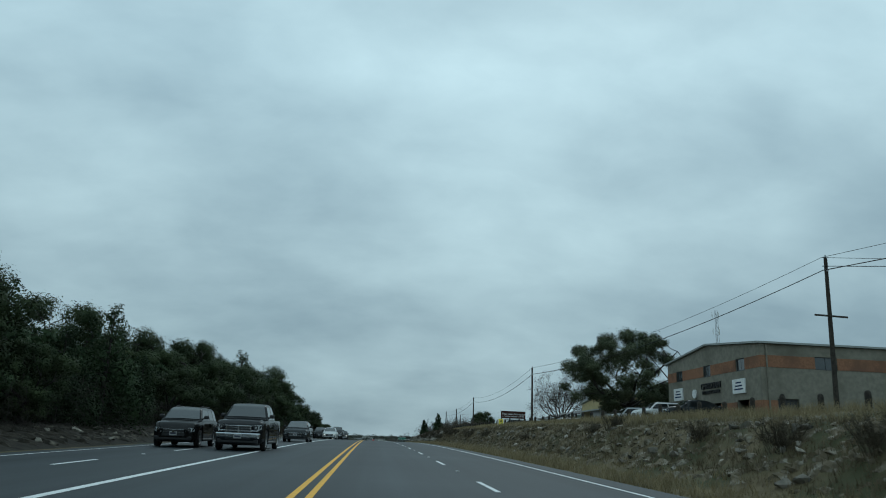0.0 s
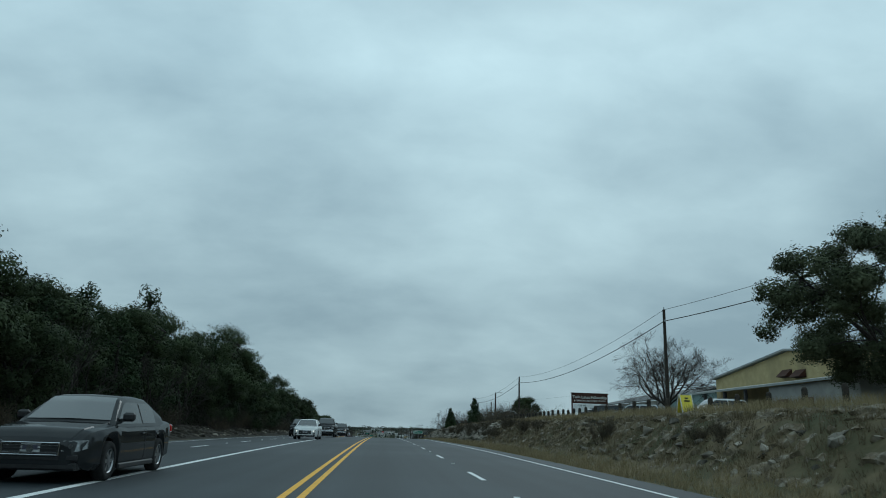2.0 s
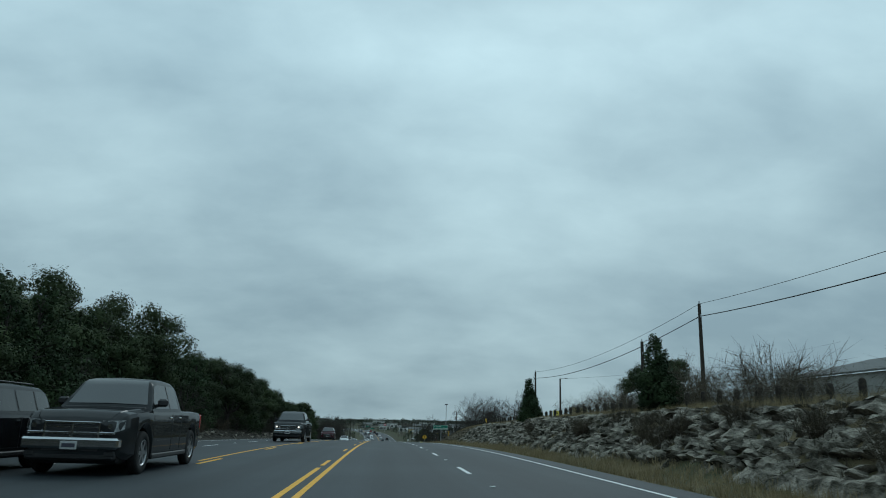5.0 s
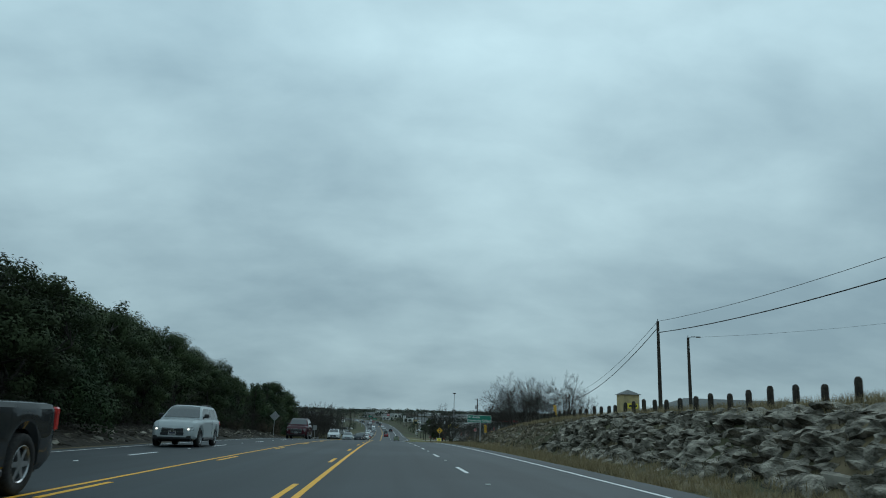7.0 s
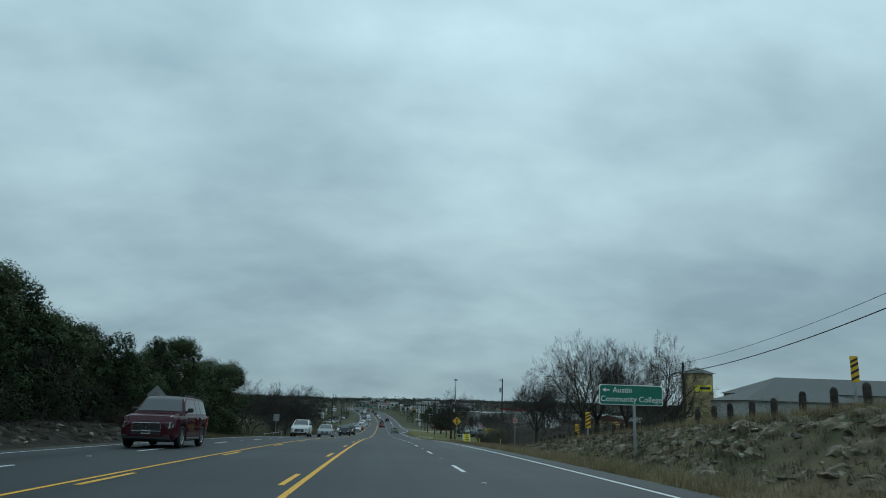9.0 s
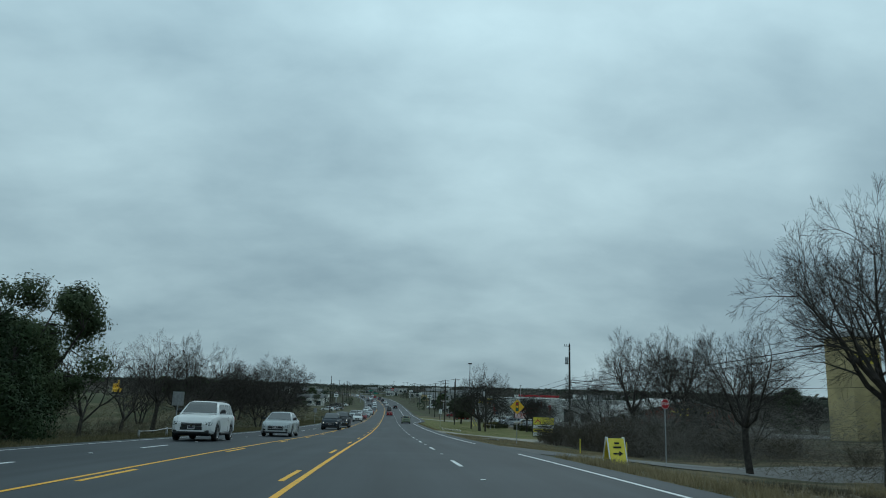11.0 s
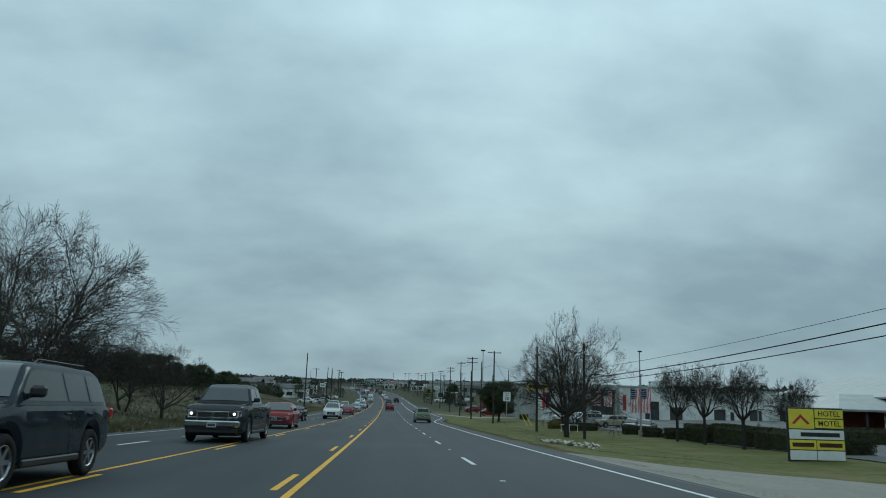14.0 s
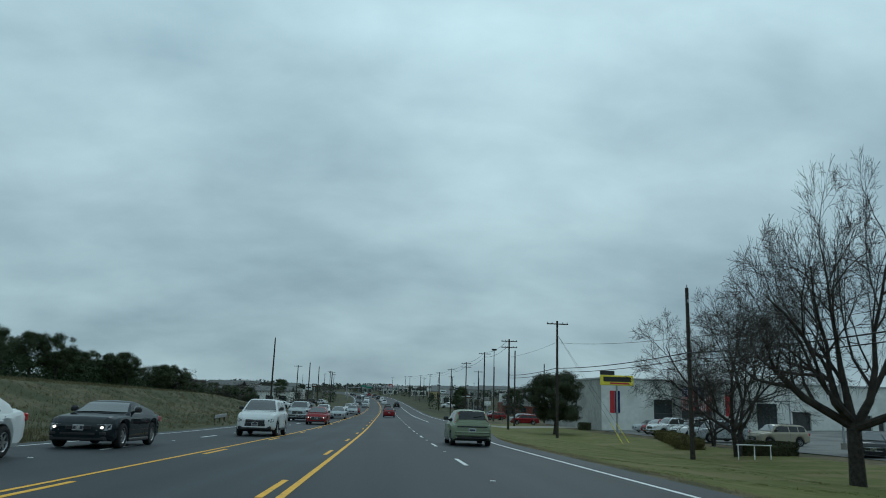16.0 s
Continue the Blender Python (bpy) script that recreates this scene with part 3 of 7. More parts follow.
def fine_bare(name, seed, tall, wide, label, limbs=7, trunk=.2, stems=1, rise=.25, lean=0.0):
    """A leafless tree seen near: forking limbs that curve upwards, branches, shoots and a haze of thin twigs."""
    r = random.Random(seed)
    tree = thing(name, label, "tree")
    crown = Geo()

    def bough(p, way, long, rad, level):
        """level 4 a limb, 3 a branch, 2 a side branch, 1 a shoot, 0 a twig"""
        n = (1, 2, 3, 4, 6)[level]
        pts, d = [p], way
        for i in range(n):
            d = (d + rand_dir(r) * (.2, .2, .24, .26, .20)[level] + Vector((0, 0, rise * (0, .08, .2, .3, .30)[level]))).normalized()
            pts.append(pts[-1] + d * long / n)
        crown.tube(pts, [max(.006, rad * (1 - .72 * i / n)) for i in range(n + 1)], (3, 3, 4, 5, 7)[level], cap=False)
        if level == 0:
            return
        kids = (0, 5, 5, 6, 7)[level]
        for k in range(kids):
            at = .22 + .77 * (k + r.random() * .9) / kids
            at = min(.99, at)
            i = min(n - 1, int(at * n))
            q = pts[i].lerp(pts[i + 1], at * n - i)
            d = (pts[i + 1] - pts[i]).normalized()
            kid = turned(d, r.uniform(.35, .75) if level < 3 else r.uniform(.5, .95), k * 2.4 + r.uniform(-.6, .6))
            bough(q, kid, long * (r.uniform(.5, .7) if level > 1 else r.uniform(.6, .9)) * (1.1 - .45 * at), rad * (1 - .7 * at) * r.uniform(.5, .7), level - 1)

    for i in range(stems):
        a = 6.283 * i / stems + .5
        foot = Vector((math.cos(a), math.sin(a), 0)) * (.3 if stems > 1 else 0)
        top = foot * (1 + .14 * tall) + Vector((lean * tall * trunk, 0, tall * trunk * r.uniform(.9, 1.1)))
        w = tall / stems ** .5
        part("trunk", Geo().tube([foot - Vector((0, 0, .8)), foot, foot.lerp(top, .5) + rand_dir(r) * .08, top], [.030 * w, .022 * w, .019 * w, .018 * w], 10), BARK, tree)
        count = max(3, limbs // stems)
        for k in range(count):
            az = 6.283 * k / count + r.uniform(-.4, .4) + a
            tilt = r.uniform(.45, 1.15) if k else .12
            d = Vector((math.cos(az) * math.sin(tilt), math.sin(az) * math.sin(tilt), math.cos(tilt))).normalized()
            bough(foot.lerp(top, r.uniform(.86, .99)), d, tall * r.uniform(.5, .72), w * r.uniform(.011, .016), 4)
    base = tall * trunk * .8
    high = max(v[2] for v in crown.v)
    up = (tall - base) / (high - base)
    across = sorted(math.hypot(v[0], v[1]) for v in crown.v)[int(len(crown.v) * .97)]
    out = wide * .5 / across
    crown.v = [(x * (1 + (out - 1) * min(1, max(0, z - base) / (.25 * tall))), y * (1 + (out - 1) * min(1, max(0, z - base) / (.25 * tall))), base + (z - base) * up if z > base else z) for x, y, z in crown.v]
    tagged(part("crown", crown, TWIG, tree), kind="stuff")
    return tree


def shrub(name, seed, tall, label, material=LEAF_BROWN):
    """Leafless roadside brush: many thin stems with a haze of twigs."""
    r = random.Random(seed)
    bush = thing(name, label, "bush")
    g = Geo()
    for i in range(44):
        a = r.uniform(0, 6.28)
        base = Vector((math.cos(a), math.sin(a), 0)) * r.uniform(0, .5) * tall
        way = Vector((math.cos(a) * r.uniform(0, .9), math.sin(a) * r.uniform(0, .9), 1)).normalized()
        tip = base + way * tall * r.uniform(.5, 1.05)
        g.tube([base - Vector((0, 0, .2)), base.lerp(tip, .5) + rand_dir(r) * .08 * tall, tip], [.013, .009, .004], 3, cap=False)
        for k in range(22):
            p = base.lerp(tip, r.uniform(.15, 1))
            g.tube([p, p + (way + rand_dir(r) * 1.1).normalized() * tall * r.uniform(.15, .4)], [.006, .002], 3, cap=False)
    tagged(part("stem", g, material, bush), kind="stuff")
    return bush


def plant(tree, x, s, turn=0.0, size=1.0, sink=0.0):
    m = pose(x, s, ground_z(x, s) - sink, 0, 0, turn)
    ob = copy_thing(tree, m)
    for c in (ob,):
        c.scale = (size, size, size * random.uniform(.92, 1.08))
    return ob


# ---- vehicles ----
KINDS = {
    # length, width, height, wheelbase, tyre radius, nose height, bonnet height, belt height, boot height; then, from the front:
    # cowl, roof front, roof back, tail of the glass, end of the boot or bed
    "hatch": dict(L=4.17, W=1.70, H=1.45, B=2.62, R=.31, nose=.66, hood=.90, belt=.92, deck=.90, cowl=1.00, front=1.75, back=3.60, tail=4.06, end=4.06),
    "sedan": dict(L=4.80, W=1.83, H=1.47, B=2.78, R=.33, nose=.68, hood=.90, belt=.91, deck=1.00, cowl=1.18, front=1.98, back=3.38, tail=4.14, end=4.72),
    "coupe": dict(L=4.40, W=1.85, H=1.31, B=2.55, R=.34, nose=.66, hood=.88, belt=.90, deck=.94, cowl=1.45, front=2.15, back=2.75, tail=3.85, end=4.30),
    "suv": dict(L=4.60, W=1.86, H=1.70, B=2.68, R=.36, nose=.80, hood=1.06, belt=1.10, deck=1.12, cowl=1.10, front=1.80, back=4.08, tail=4.44, end=4.42),
    "large_suv": dict(L=5.10, W=1.99, H=1.86, B=2.90, R=.39, nose=.90, hood=1.16, belt=1.18, deck=1.2, cowl=1.30, front=1.95, back=4.68, tail=5.0, end=4.98),
    "pickup": dict(L=5.80, W=2.02, H=1.92, B=3.60, R=.41, nose=1.02, hood=1.22, belt=1.24, deck=1.26, cowl=1.50, front=2.15, back=3.55, tail=3.78, end=5.72),
}
WHEELS = {}


def wheel_meshes(R):
    if R not in WHEELS:
        w = .20
        prof = [(.62, -.5), (.93, -.5), (1, -.36), (1, .36), (.93, .5), (.62, .5)]
        g = Geo()
        g.loft([[(x * w, math.cos(a) * k * R, math.sin(a) * k * R) for k, x in prof] for a in np.linspace(0, 2 * math.pi, 25)], closed=True, caps=False)
        rim = Geo()
        n = 24
        for side in (-1, 1):
            rim.loft([[(side * w * x, math.cos(a) * k * R, math.sin(a) * k * R) for a in np.linspace(0, 2 * math.pi, n + 1)[:-1]] for k, x in ((.66, .44), (.60, .50), (.56, .40), (.55, .15))], caps=False)
            for q in range(6):
                a = 2 * math.pi * q / 6
                c, s_ = math.cos(a), math.sin(a)
                pts = []
                for k, half in ((.10, .10), (.58, .075)):
                    for d in (-half, half):
                        pts.append((side * w * .42, (c * k - s_ * d) * R, (s_ * k + c * d) * R))
                rim.add(pts, [(0, 1, 3, 2)] if side > 0 else [(0, 2, 3, 1)])
            rim.add([(side * w * .45, math.cos(a) * .15 * R, math.sin(a) * .15 * R) for a in np.linspace(0, 2 * math.pi, 11)[:-1]], [tuple(range(10)) if side > 0 else tuple(reversed(range(10)))])
        dark = Geo()
        dark.loft([[(x * w, math.cos(a) * .6 * R, math.sin(a) * .6 * R) for a in np.linspace(0, 2 * math.pi, 17)[:-1]] for x in (-.12, .12)])
        WHEELS[R] = (g.mesh("tyre", RUBBER, True), rim.mesh("rim", ALLOY), dark.mesh("brake", BLACK))
    return WHEELS[R]


def shoulder(k, y):
    """Height of bonnet, belt and boot at y metres behind the nose."""
    L = k["L"]
    return float(np.interp(y, [0, .06, .25, .55, k["cowl"], k["cowl"] + .5, k["tail"] - .3, k["end"] - .25, L - .02, L],
                           [k["nose"] - .10, k["nose"], (k["nose"] + k["hood"] * 2) / 3, k["hood"] - .03, k["hood"] + .03, k["belt"], k["belt"] + .02, k["deck"], k["deck"] - .06, k["deck"] - .14]))


def half_width(k, y):
    L, W = k["L"], k["W"] / 2
    return float(np.interp(y, [0, .08, .25, .6, 1.2, L * .5, L - .9, L - .3, L - .06, L], [W * .70, W * .82, W * .91, W * .97, W, W, W * .985, W * .95, W * .88, W * .84]))


def roof(k, y):
    b = k["belt"]
    top = [(k["cowl"], k["hood"]), (k["cowl"] + .05, k["hood"] + .06), (k["front"] - .12, k["H"] - .09), (k["front"] + .12, k["H"] - .02), ((k["front"] + k["back"]) / 2, k["H"]), (k["back"] - .1, k["H"] - .03), (k["back"] + .1, k["H"] - .09), (k["tail"] - .03, k["deck"] + .10), (k["tail"], k["deck"] - .02)]
    return float(np.interp(y, [a for a, _ in top], [c for _, c in top]))


def vehicle(name, kind, colour, label, m, lit=False, group="vehicles", chrome=False, tail_high=False):
    """Bumpers, arches, glass, lamps and wheels; the nose looks along +y."""
    k = KINDS[kind]
    L, W, R = k["L"], k["W"], k["R"]
    car = thing(name, label, "car" if kind != "pickup" else "truck", m, group)
    fr, bk = .5 * (L - k["B"]) - .04, .5 * (L - k["B"]) - .04 + k["B"]

    def loc(x, y, z):
        return (x, L / 2 - y, z)

    def under(y):
        z = .20 if kind in ("sedan", "hatch", "coupe") else .30
        z += .10 * max(0, 1 - y / .35) + .12 * max(0, 1 - (L - y) / .4)
        for c in (fr, bk):
            d = abs(y - c)
            a = R * 1.16
            if d < a:
                z = max(z, R + math.sqrt(a * a - d * d))
        return z

    ys = sorted(set([round(v, 3) for v in np.linspace(0, L, 64)] + [round(c + d * R * 1.16, 3) for c in (fr, bk) for d in (-1, -.995, -.97, -.9, .9, .97, .995, 1)] + [.03, .06, L - .03, L - .06]))
    rings = []
    for y in ys:
        w, z0, z1 = half_width(k, y), under(y), shoulder(k, y)
        bed = kind == "pickup" and k["tail"] + .12 < y < L - .12
        mid = max(z0 + .06, z0 * .45 + z1 * .55)
        z0 = min(z0, z1 - .12)
        right = [(w * .93, z0), (w, min(z0 + .10, mid - .02)), (w * 1.008, mid), (w * .995, z1 - .10), (w * .955, z1 - .03), (w * .88, z1)]
        centre = [(w * .8, z1 + (.01 if not bed else 0)), (w * .78, (z1 + .03) if not bed else z1 - .45), (0, (z1 + .045) if not bed else z1 - .45)]
        half = right + centre
        ring = [loc(x, y, z) for x, z in half] + [loc(-x, y, z) for x, z in reversed(half[:-1])]
        rings.append(ring)
    body = part("body", Geo().loft(rings), PAINT, car, smooth=False)
    body.color = (*colour, 1)
    me = body.data
    me.polygons.foreach_set("use_smooth", [True] * len(me.polygons))
    me.set_sharp_from_angle(angle=radians(24))
    base = Geo()
    base.box(-W * .40, -L / 2 + .25, .22, W * .40, L / 2 - .25, k["hood"] - .2, .05)
    part("underbody", base, BLACK, car)
    # cabin
    yc = np.linspace(k["cowl"], k["tail"], 40)
    cab = []
    for y in yc:
        wb, zt, zb = half_width(k, y) * .93, roof(k, y), min(shoulder(k, y), roof(k, y)) - .04
        up = max(0, zt - zb) / (k["H"] - k["belt"])
        wr = wb * (1 - .23 * up)
        half = [(wb, zb), (wb * .5 + wr * .5, zb + (zt - .07 * up - zb) * .5), (wr, zt - .07 * up), (wr - .05 * up, zt - .02 * up), (wr - .16, zt), (0, zt + .02 * up)]
        cab.append([loc(x, y, z) for x, z in half] + [loc(-x, y, z) for x, z in reversed(half[:-1])])
    cabin = part("roof", Geo().loft(cab), PAINT, car)
    cabin.color = (*colour, 1)
    cabin.data.polygons.foreach_set("use_smooth", [True] * len(cabin.data.polygons))
    cabin.data.set_sharp_from_angle(angle=radians(40))

    def cabin_x(y, z):
        wb, zt, zb = half_width(k, y) * .93, roof(k, y), min(shoulder(k, y), roof(k, y)) - .04
        up = max(0, zt - zb) / (k["H"] - k["belt"])
        return wb + (wb * (1 - .23 * up) - wb) * min(1, max(0, (z - zb) / max(.05, zt - .07 * up - zb)))

    def screen(nm, y0, y1, lab, glass=GLASS):
        g, rows_ = Geo(), []
        for y in np.linspace(y0, y1, 7):
            wr = cabin_x(y, roof(k, y) - .03) - .10
            rows_.append([loc(x * wr, y, roof(k, y) + .026 * (1 - .6 * abs(x)) + .004) for x in np.linspace(-1, 1, 7)])
        g.loft(rows_, closed=False, caps=False)
        part(nm, g, glass, car, lab, smooth=True)

    screen("windscreen", k["cowl"] + .10, k["front"] - .06, "dark raked windscreen")
    screen("rear_window", k["back"] + .08, k["tail"] - .06, "dark rear window", GLASS_SIDE)
    post = (k["front"] + k["back"]) / 2 + (.05 if kind not in ("pickup", "coupe") else 0)
    spans = [(k["cowl"] + .28, post - .04), (post + .04, k["back"] - .02 if kind == "pickup" else k["back"] + (.22 if kind == "sedan" else -.12))]
    if kind in ("suv", "large_suv", "hatch"):
        cut = k["back"] - (.55 if kind != "large_suv" else .95)
        spans = [(spans[0][0], post - .04 - .25), (post + .04 - .25, cut), (cut + .07, k["back"] + .12)]
    for side in (-1, 1):
        for a, b in spans:
            g, lo, hi = Geo(), [], []
            for y in np.linspace(a, b, 9):
                z0 = shoulder(k, y) + .035
                z1 = max(z0 + .015, min(roof(k, y) - .105, k["H"] - .13))
                lo.append(loc(side * (cabin_x(y, z0) + .007), y, z0))
                hi.append(loc(side * (cabin_x(y, z1) + .007), y, z1))
            g.loft([lo, hi] if side > 0 else [hi, lo], closed=False, caps=False)
            part("side_window", g, GLASS_SIDE, car)
        # mirror, door handles, sill and door seams
        g = Geo()
        ym, zm = k["cowl"] + .42, k["belt"] + .10
        xm = cabin_x(ym, zm)
        g.box(min(side * (xm + .03), side * (xm + .24)), L / 2 - ym - .06, zm - .02, max(side * (xm + .03), side * (xm + .24)), L / 2 - ym + .07, zm + .14, .04)
        g.box(min(side * (xm - .03), side * (xm + .06)), L / 2 - ym - .03, zm - .03, max(side * (xm - .03), side * (xm + .06)), L / 2 - ym + .03, zm + .03)
        part("mirror", g, BLACK, car)
        for a, b in spans[:2]:
            y = b - .12
            x = side * half_width(k, y) * 1.0
            part("door_handle", Geo().box(min(x, x + side * .025), L / 2 - y - .09, k["belt"] - .16, max(x, x + side * .025), L / 2 - y + .09, k["belt"] - .125, .01), PAINT if not chrome else CHROME, car).color = (*colour, 1)
            y = b + .04
            x = side * half_width(k, y) * 1.006
            part("door_seam", Geo().box(x - .003, L / 2 - y - .004, under(y) + .12, x + .003, L / 2 - y + .004, shoulder(k, y) - .06), BLACK, car)
        y0, y1 = fr + R * 1.25, bk - R * 1.25
        x = side * W / 2
        part("sill", Geo().box(min(x - side * .06, x + side * .012), L / 2 - y1, under(2) - .03, max(x - side * .06, x + side * .012), L / 2 - y0, under(2) + .07, .02), BLACK, car)
        # lamps
        wf = half_width(k, .12)
        big = kind in ("pickup", "large_suv")
        g = Geo()
        zf = k["nose"] - .01
        h = .16 if not big else .2
        xa, xb = wf * .62, wf * 1.0
        g.loft([[loc(side * xa, -.005, zf - h), loc(side * xa, .03, zf), loc(side * xa, .14, zf + .02), loc(side * xa, .14, zf - h)],
                [loc(side * xb * .93, .03, zf - h), loc(side * xb * .93, .07, zf + .01), loc(side * xb * .93, .2, zf + .03), loc(side * xb * .93, .2, zf - h)],
                [loc(side * (xb + .035), .16, zf - h * .75), loc(side * (xb + .035), .2, zf + .02), loc(side * (xb + .035), .36, zf + .035), loc(side * (xb + .035), .36, zf - h * .6)]])
        lamp = part("headlamp", g, LAMP_CLEAR, car, "lit headlamp" if lit else "clear headlamp")
        xb_ = side * (wf * .80)
        part("bulb", Geo().tube([loc(xb_, .03, zf - h * .5), loc(xb_, -.012, zf - h * .5)], h * .24, 12), LAMP_ON if lit else CHROME, lamp)
        part("fog_lamp", Geo().box(min(side * wf * .72, side * wf * .95), L / 2 - .06, .36, max(side * wf * .72, side * wf * .95), L / 2 + .005, .46, .02), BLACK, car)
        wr = half_width(k, L - .05)
        if tail_high:
            g = Geo()
            pts_in, pts_out = [], []
            for q in np.linspace(0, 1, 7):
                y = np.interp(q, [0, 1], [k["back"] + .14, k["tail"] - .02])
                z = roof(k, y) + .02
                xo = cabin_x(y, z - .1) + .012
                pts_in.append((xo - .17 * math.sin(math.pi * (.15 + .75 * q)), y + .02, z + .012))
                pts_out.append((xo + .01, y - .09, z - .09))
            g.loft([[loc(side * x, y, z) for x, y, z in pts_in], [loc(side * (x + .02), y - .02, z - .04) for x, y, z in pts_in], [loc(side * x, y, z) for x, y, z in pts_out]], closed=False, caps=False)
            g.loft([[loc(side * x, y, z) for x, y, z in reversed(pts_in)], [loc(side * (x + .02), y - .02, z - .04) for x, y, z in reversed(pts_in)], [loc(side * x, y, z) for x, y, z in reversed(pts_out)]], closed=False, caps=False)
        else:
            z1 = k["deck"] - .06
            g = Geo().box(min(side * wr * .78, side * (wr + .04)), -L / 2 - .01, z1 - (.18 if not big else .36), max(side * wr * .78, side * (wr + .04)), -L / 2 + .12, z1, .03)
        part("tail_lamp", g, LAMP_RED, car, "red tail lamp")
        for c in (fr, bk):
            tyre, rim, brake = wheel_meshes(R)
            w = part("wheel", brake, None, car)
            w.matrix_basis = pose(side * (W / 2 - .115), L / 2 - c, R)
            part("tyre", tyre, None, w)
            part("rim", rim, None, w)
    wf = half_width(k, .05)
    g = Geo()
    zg = k["nose"] - .04
    hg = {"pickup": .40, "large_suv": .30, "coupe": .12}.get(kind, .20)
    wg = wf * (.62 if kind != "coupe" else .5)
    g.box(-wg, L / 2 - .05, zg - hg, wg, L / 2 + .012, zg, .03)
    grille = part("grille", g, BLACK, car, "black grille")
    shiny = CHROME if chrome or kind in ("pickup", "sedan", "suv", "large_suv") else BLACK
    if kind in ("pickup", "large_suv", "sedan"):
        edge = Geo()
        t = .035 if kind != "sedan" else .018
        edge.box(-wg - .01, L / 2, zg - t, wg + .01, L / 2 + .035, zg + t * .3, .01)
        edge.box(-wg - .01, L / 2, zg - hg - t * .3, wg + .01, L / 2 + .035, zg - hg + t, .01)
        for c in (-1, 1):
            edge.box(c * wg - t * .6, L / 2, zg - hg, c * wg + t * .6, L / 2 + .034, zg, .01)
        if kind == "pickup":
            edge.box(-t * .8, L / 2, zg - hg, t * .8, L / 2 + .033, zg, .01)
            edge.box(-wg - .30, L / 2 - .04, zg - hg * .56, wg + .30, L / 2 + .034, zg - hg * .44, .01)
        part("surround", edge, CHROME, grille, "chrome surround")
    for q in range(3):
        z = zg - hg * (.22 + .28 * q)
        part("bar", Geo().box(-wg * .95, L / 2 + .01, z - .011, wg * .95, L / 2 + .022, z + .011, .004), shiny if q != 1 or kind == "pickup" else BLACK, grille)
    part("badge", Geo().tube([loc(0, .0, zg - hg * .5), loc(0, -.03, zg - hg * .5)], .06, 12), CHROME, grille)
    low = .29 if kind in ("sedan", "hatch", "coupe") else .38
    part("air_intake", Geo().box(-wf * .66, L / 2 - .05, low + .06, wf * .66, L / 2 + .008, low + .06 + min(.2, hg * .8), .03), BLACK, car)
    part("lower_lip", Geo().box(-wf * 1.02, L / 2 - .30, low - .08, wf * 1.02, L / 2 - .004, low + .05, .03), BLACK, car)
    part("cowl_panel", Geo().box(-half_width(k, k["cowl"]) * .80, L / 2 - k["cowl"] - .12, k["hood"] + .02, half_width(k, k["cowl"]) * .80, L / 2 - k["cowl"] + .02, k["hood"] + .075, .02), BLACK, car)

    if kind == "pickup":
        part("front_bumper", Geo().box(-wf * 1.12, L / 2 - .16, .50, wf * 1.12, L / 2 + .07, .70, .04), CHROME, car, "chrome bumper")
        part("rear_bumper", Geo().box(-wf * 1.1, -L / 2 - .08, .50, wf * 1.1, -L / 2 + .08, .68, .04), CHROME, car, "chrome bumper")
    for yy, z in ((L / 2 + (.075 if kind == "pickup" else .012), .56), (-L / 2 - .012, k["deck"] - .27)):
        g = Geo().box(-.15, yy - .008, z - .075, .15, yy + .008, z + .075, .01)
        pl = part("number_plate", g, PLATE, car, "pale number plate")
        part("bar", Geo().box(-.12, yy - .011, z - .035, .12, yy + .011, z + .035), PLATE_INK, pl)
    if kind != "pickup":
        part("rear_bumper", Geo().box(-half_width(k, L) * .97, -L / 2 - .045, .36, half_width(k, L) * .97, -L / 2 + .1, .60, .05), PAINT, car).color = (*colour, 1)
        part("rear_trim", Geo().box(-.62, -L / 2 - .03, k["deck"] - .155, .62, -L / 2 + .05, k["deck"] - .105, .015), BLACK, car)
    if kind in ("hatch", "suv", "large_suv"):
        y = (k["tail"] - .16)
        part("wiper", Geo().tube([loc(.05, y + .05, roof(k, y) + .0), loc(.42, y - .02, roof(k, y - .02) + .035)], .012, 5), BLACK, car)
    if kind in ("suv", "large_suv"):
        for side in (-1, 1):
            ya, yb = k["front"] + .25, k["back"] - .15
            xr = side * (cabin_x((ya + yb) / 2, k["H"]) - .10)
            part("roof_rail", Geo().tube([loc(xr, ya, k["H"] - .06), loc(xr, ya + .15, k["H"] + .025), loc(xr, yb - .15, k["H"] + .02), loc(xr, yb, k["H"] - .08)], .016, 6), BLACK, car)
    if kind == "hatch":
        # creases of the rear bumper and the dark lip under it
        wr = half_width(k, L) * .97
        for z in (.52, .42):
            part("bumper_crease", Geo().box(-wr * 1.02, -L / 2 - .052, z - .008, wr * 1.02, -L / 2 - .03, z + .008, .003), BLACK, car)
        part("rear_lip", Geo().box(-wr * .9, -L / 2 - .03, .27, wr * .9, -L / 2 + .15, .37, .03), BLACK, car)
    return car


GREY, DARK, BLACKISH = (.020, .022, .024), (.008, .009, .011), (.005, .0055, .006)
WHITE, SILVER, RED = (.66, .67, .67), (.38, .41, .42), (.22, .014, .018)
INNER, OUTER = -5.1, -7.95
SAGE = (.205, .242, .165)
vehicle("hatchback", "hatch", SAGE, "pale sage green hatchback with red tail lamps driving down the road", on_road(5.55, 417.8), tail_high=True)
vehicle("sedan", "sedan", RED, "dark red saloon driving down the road", on_road(2.05, 513.5))
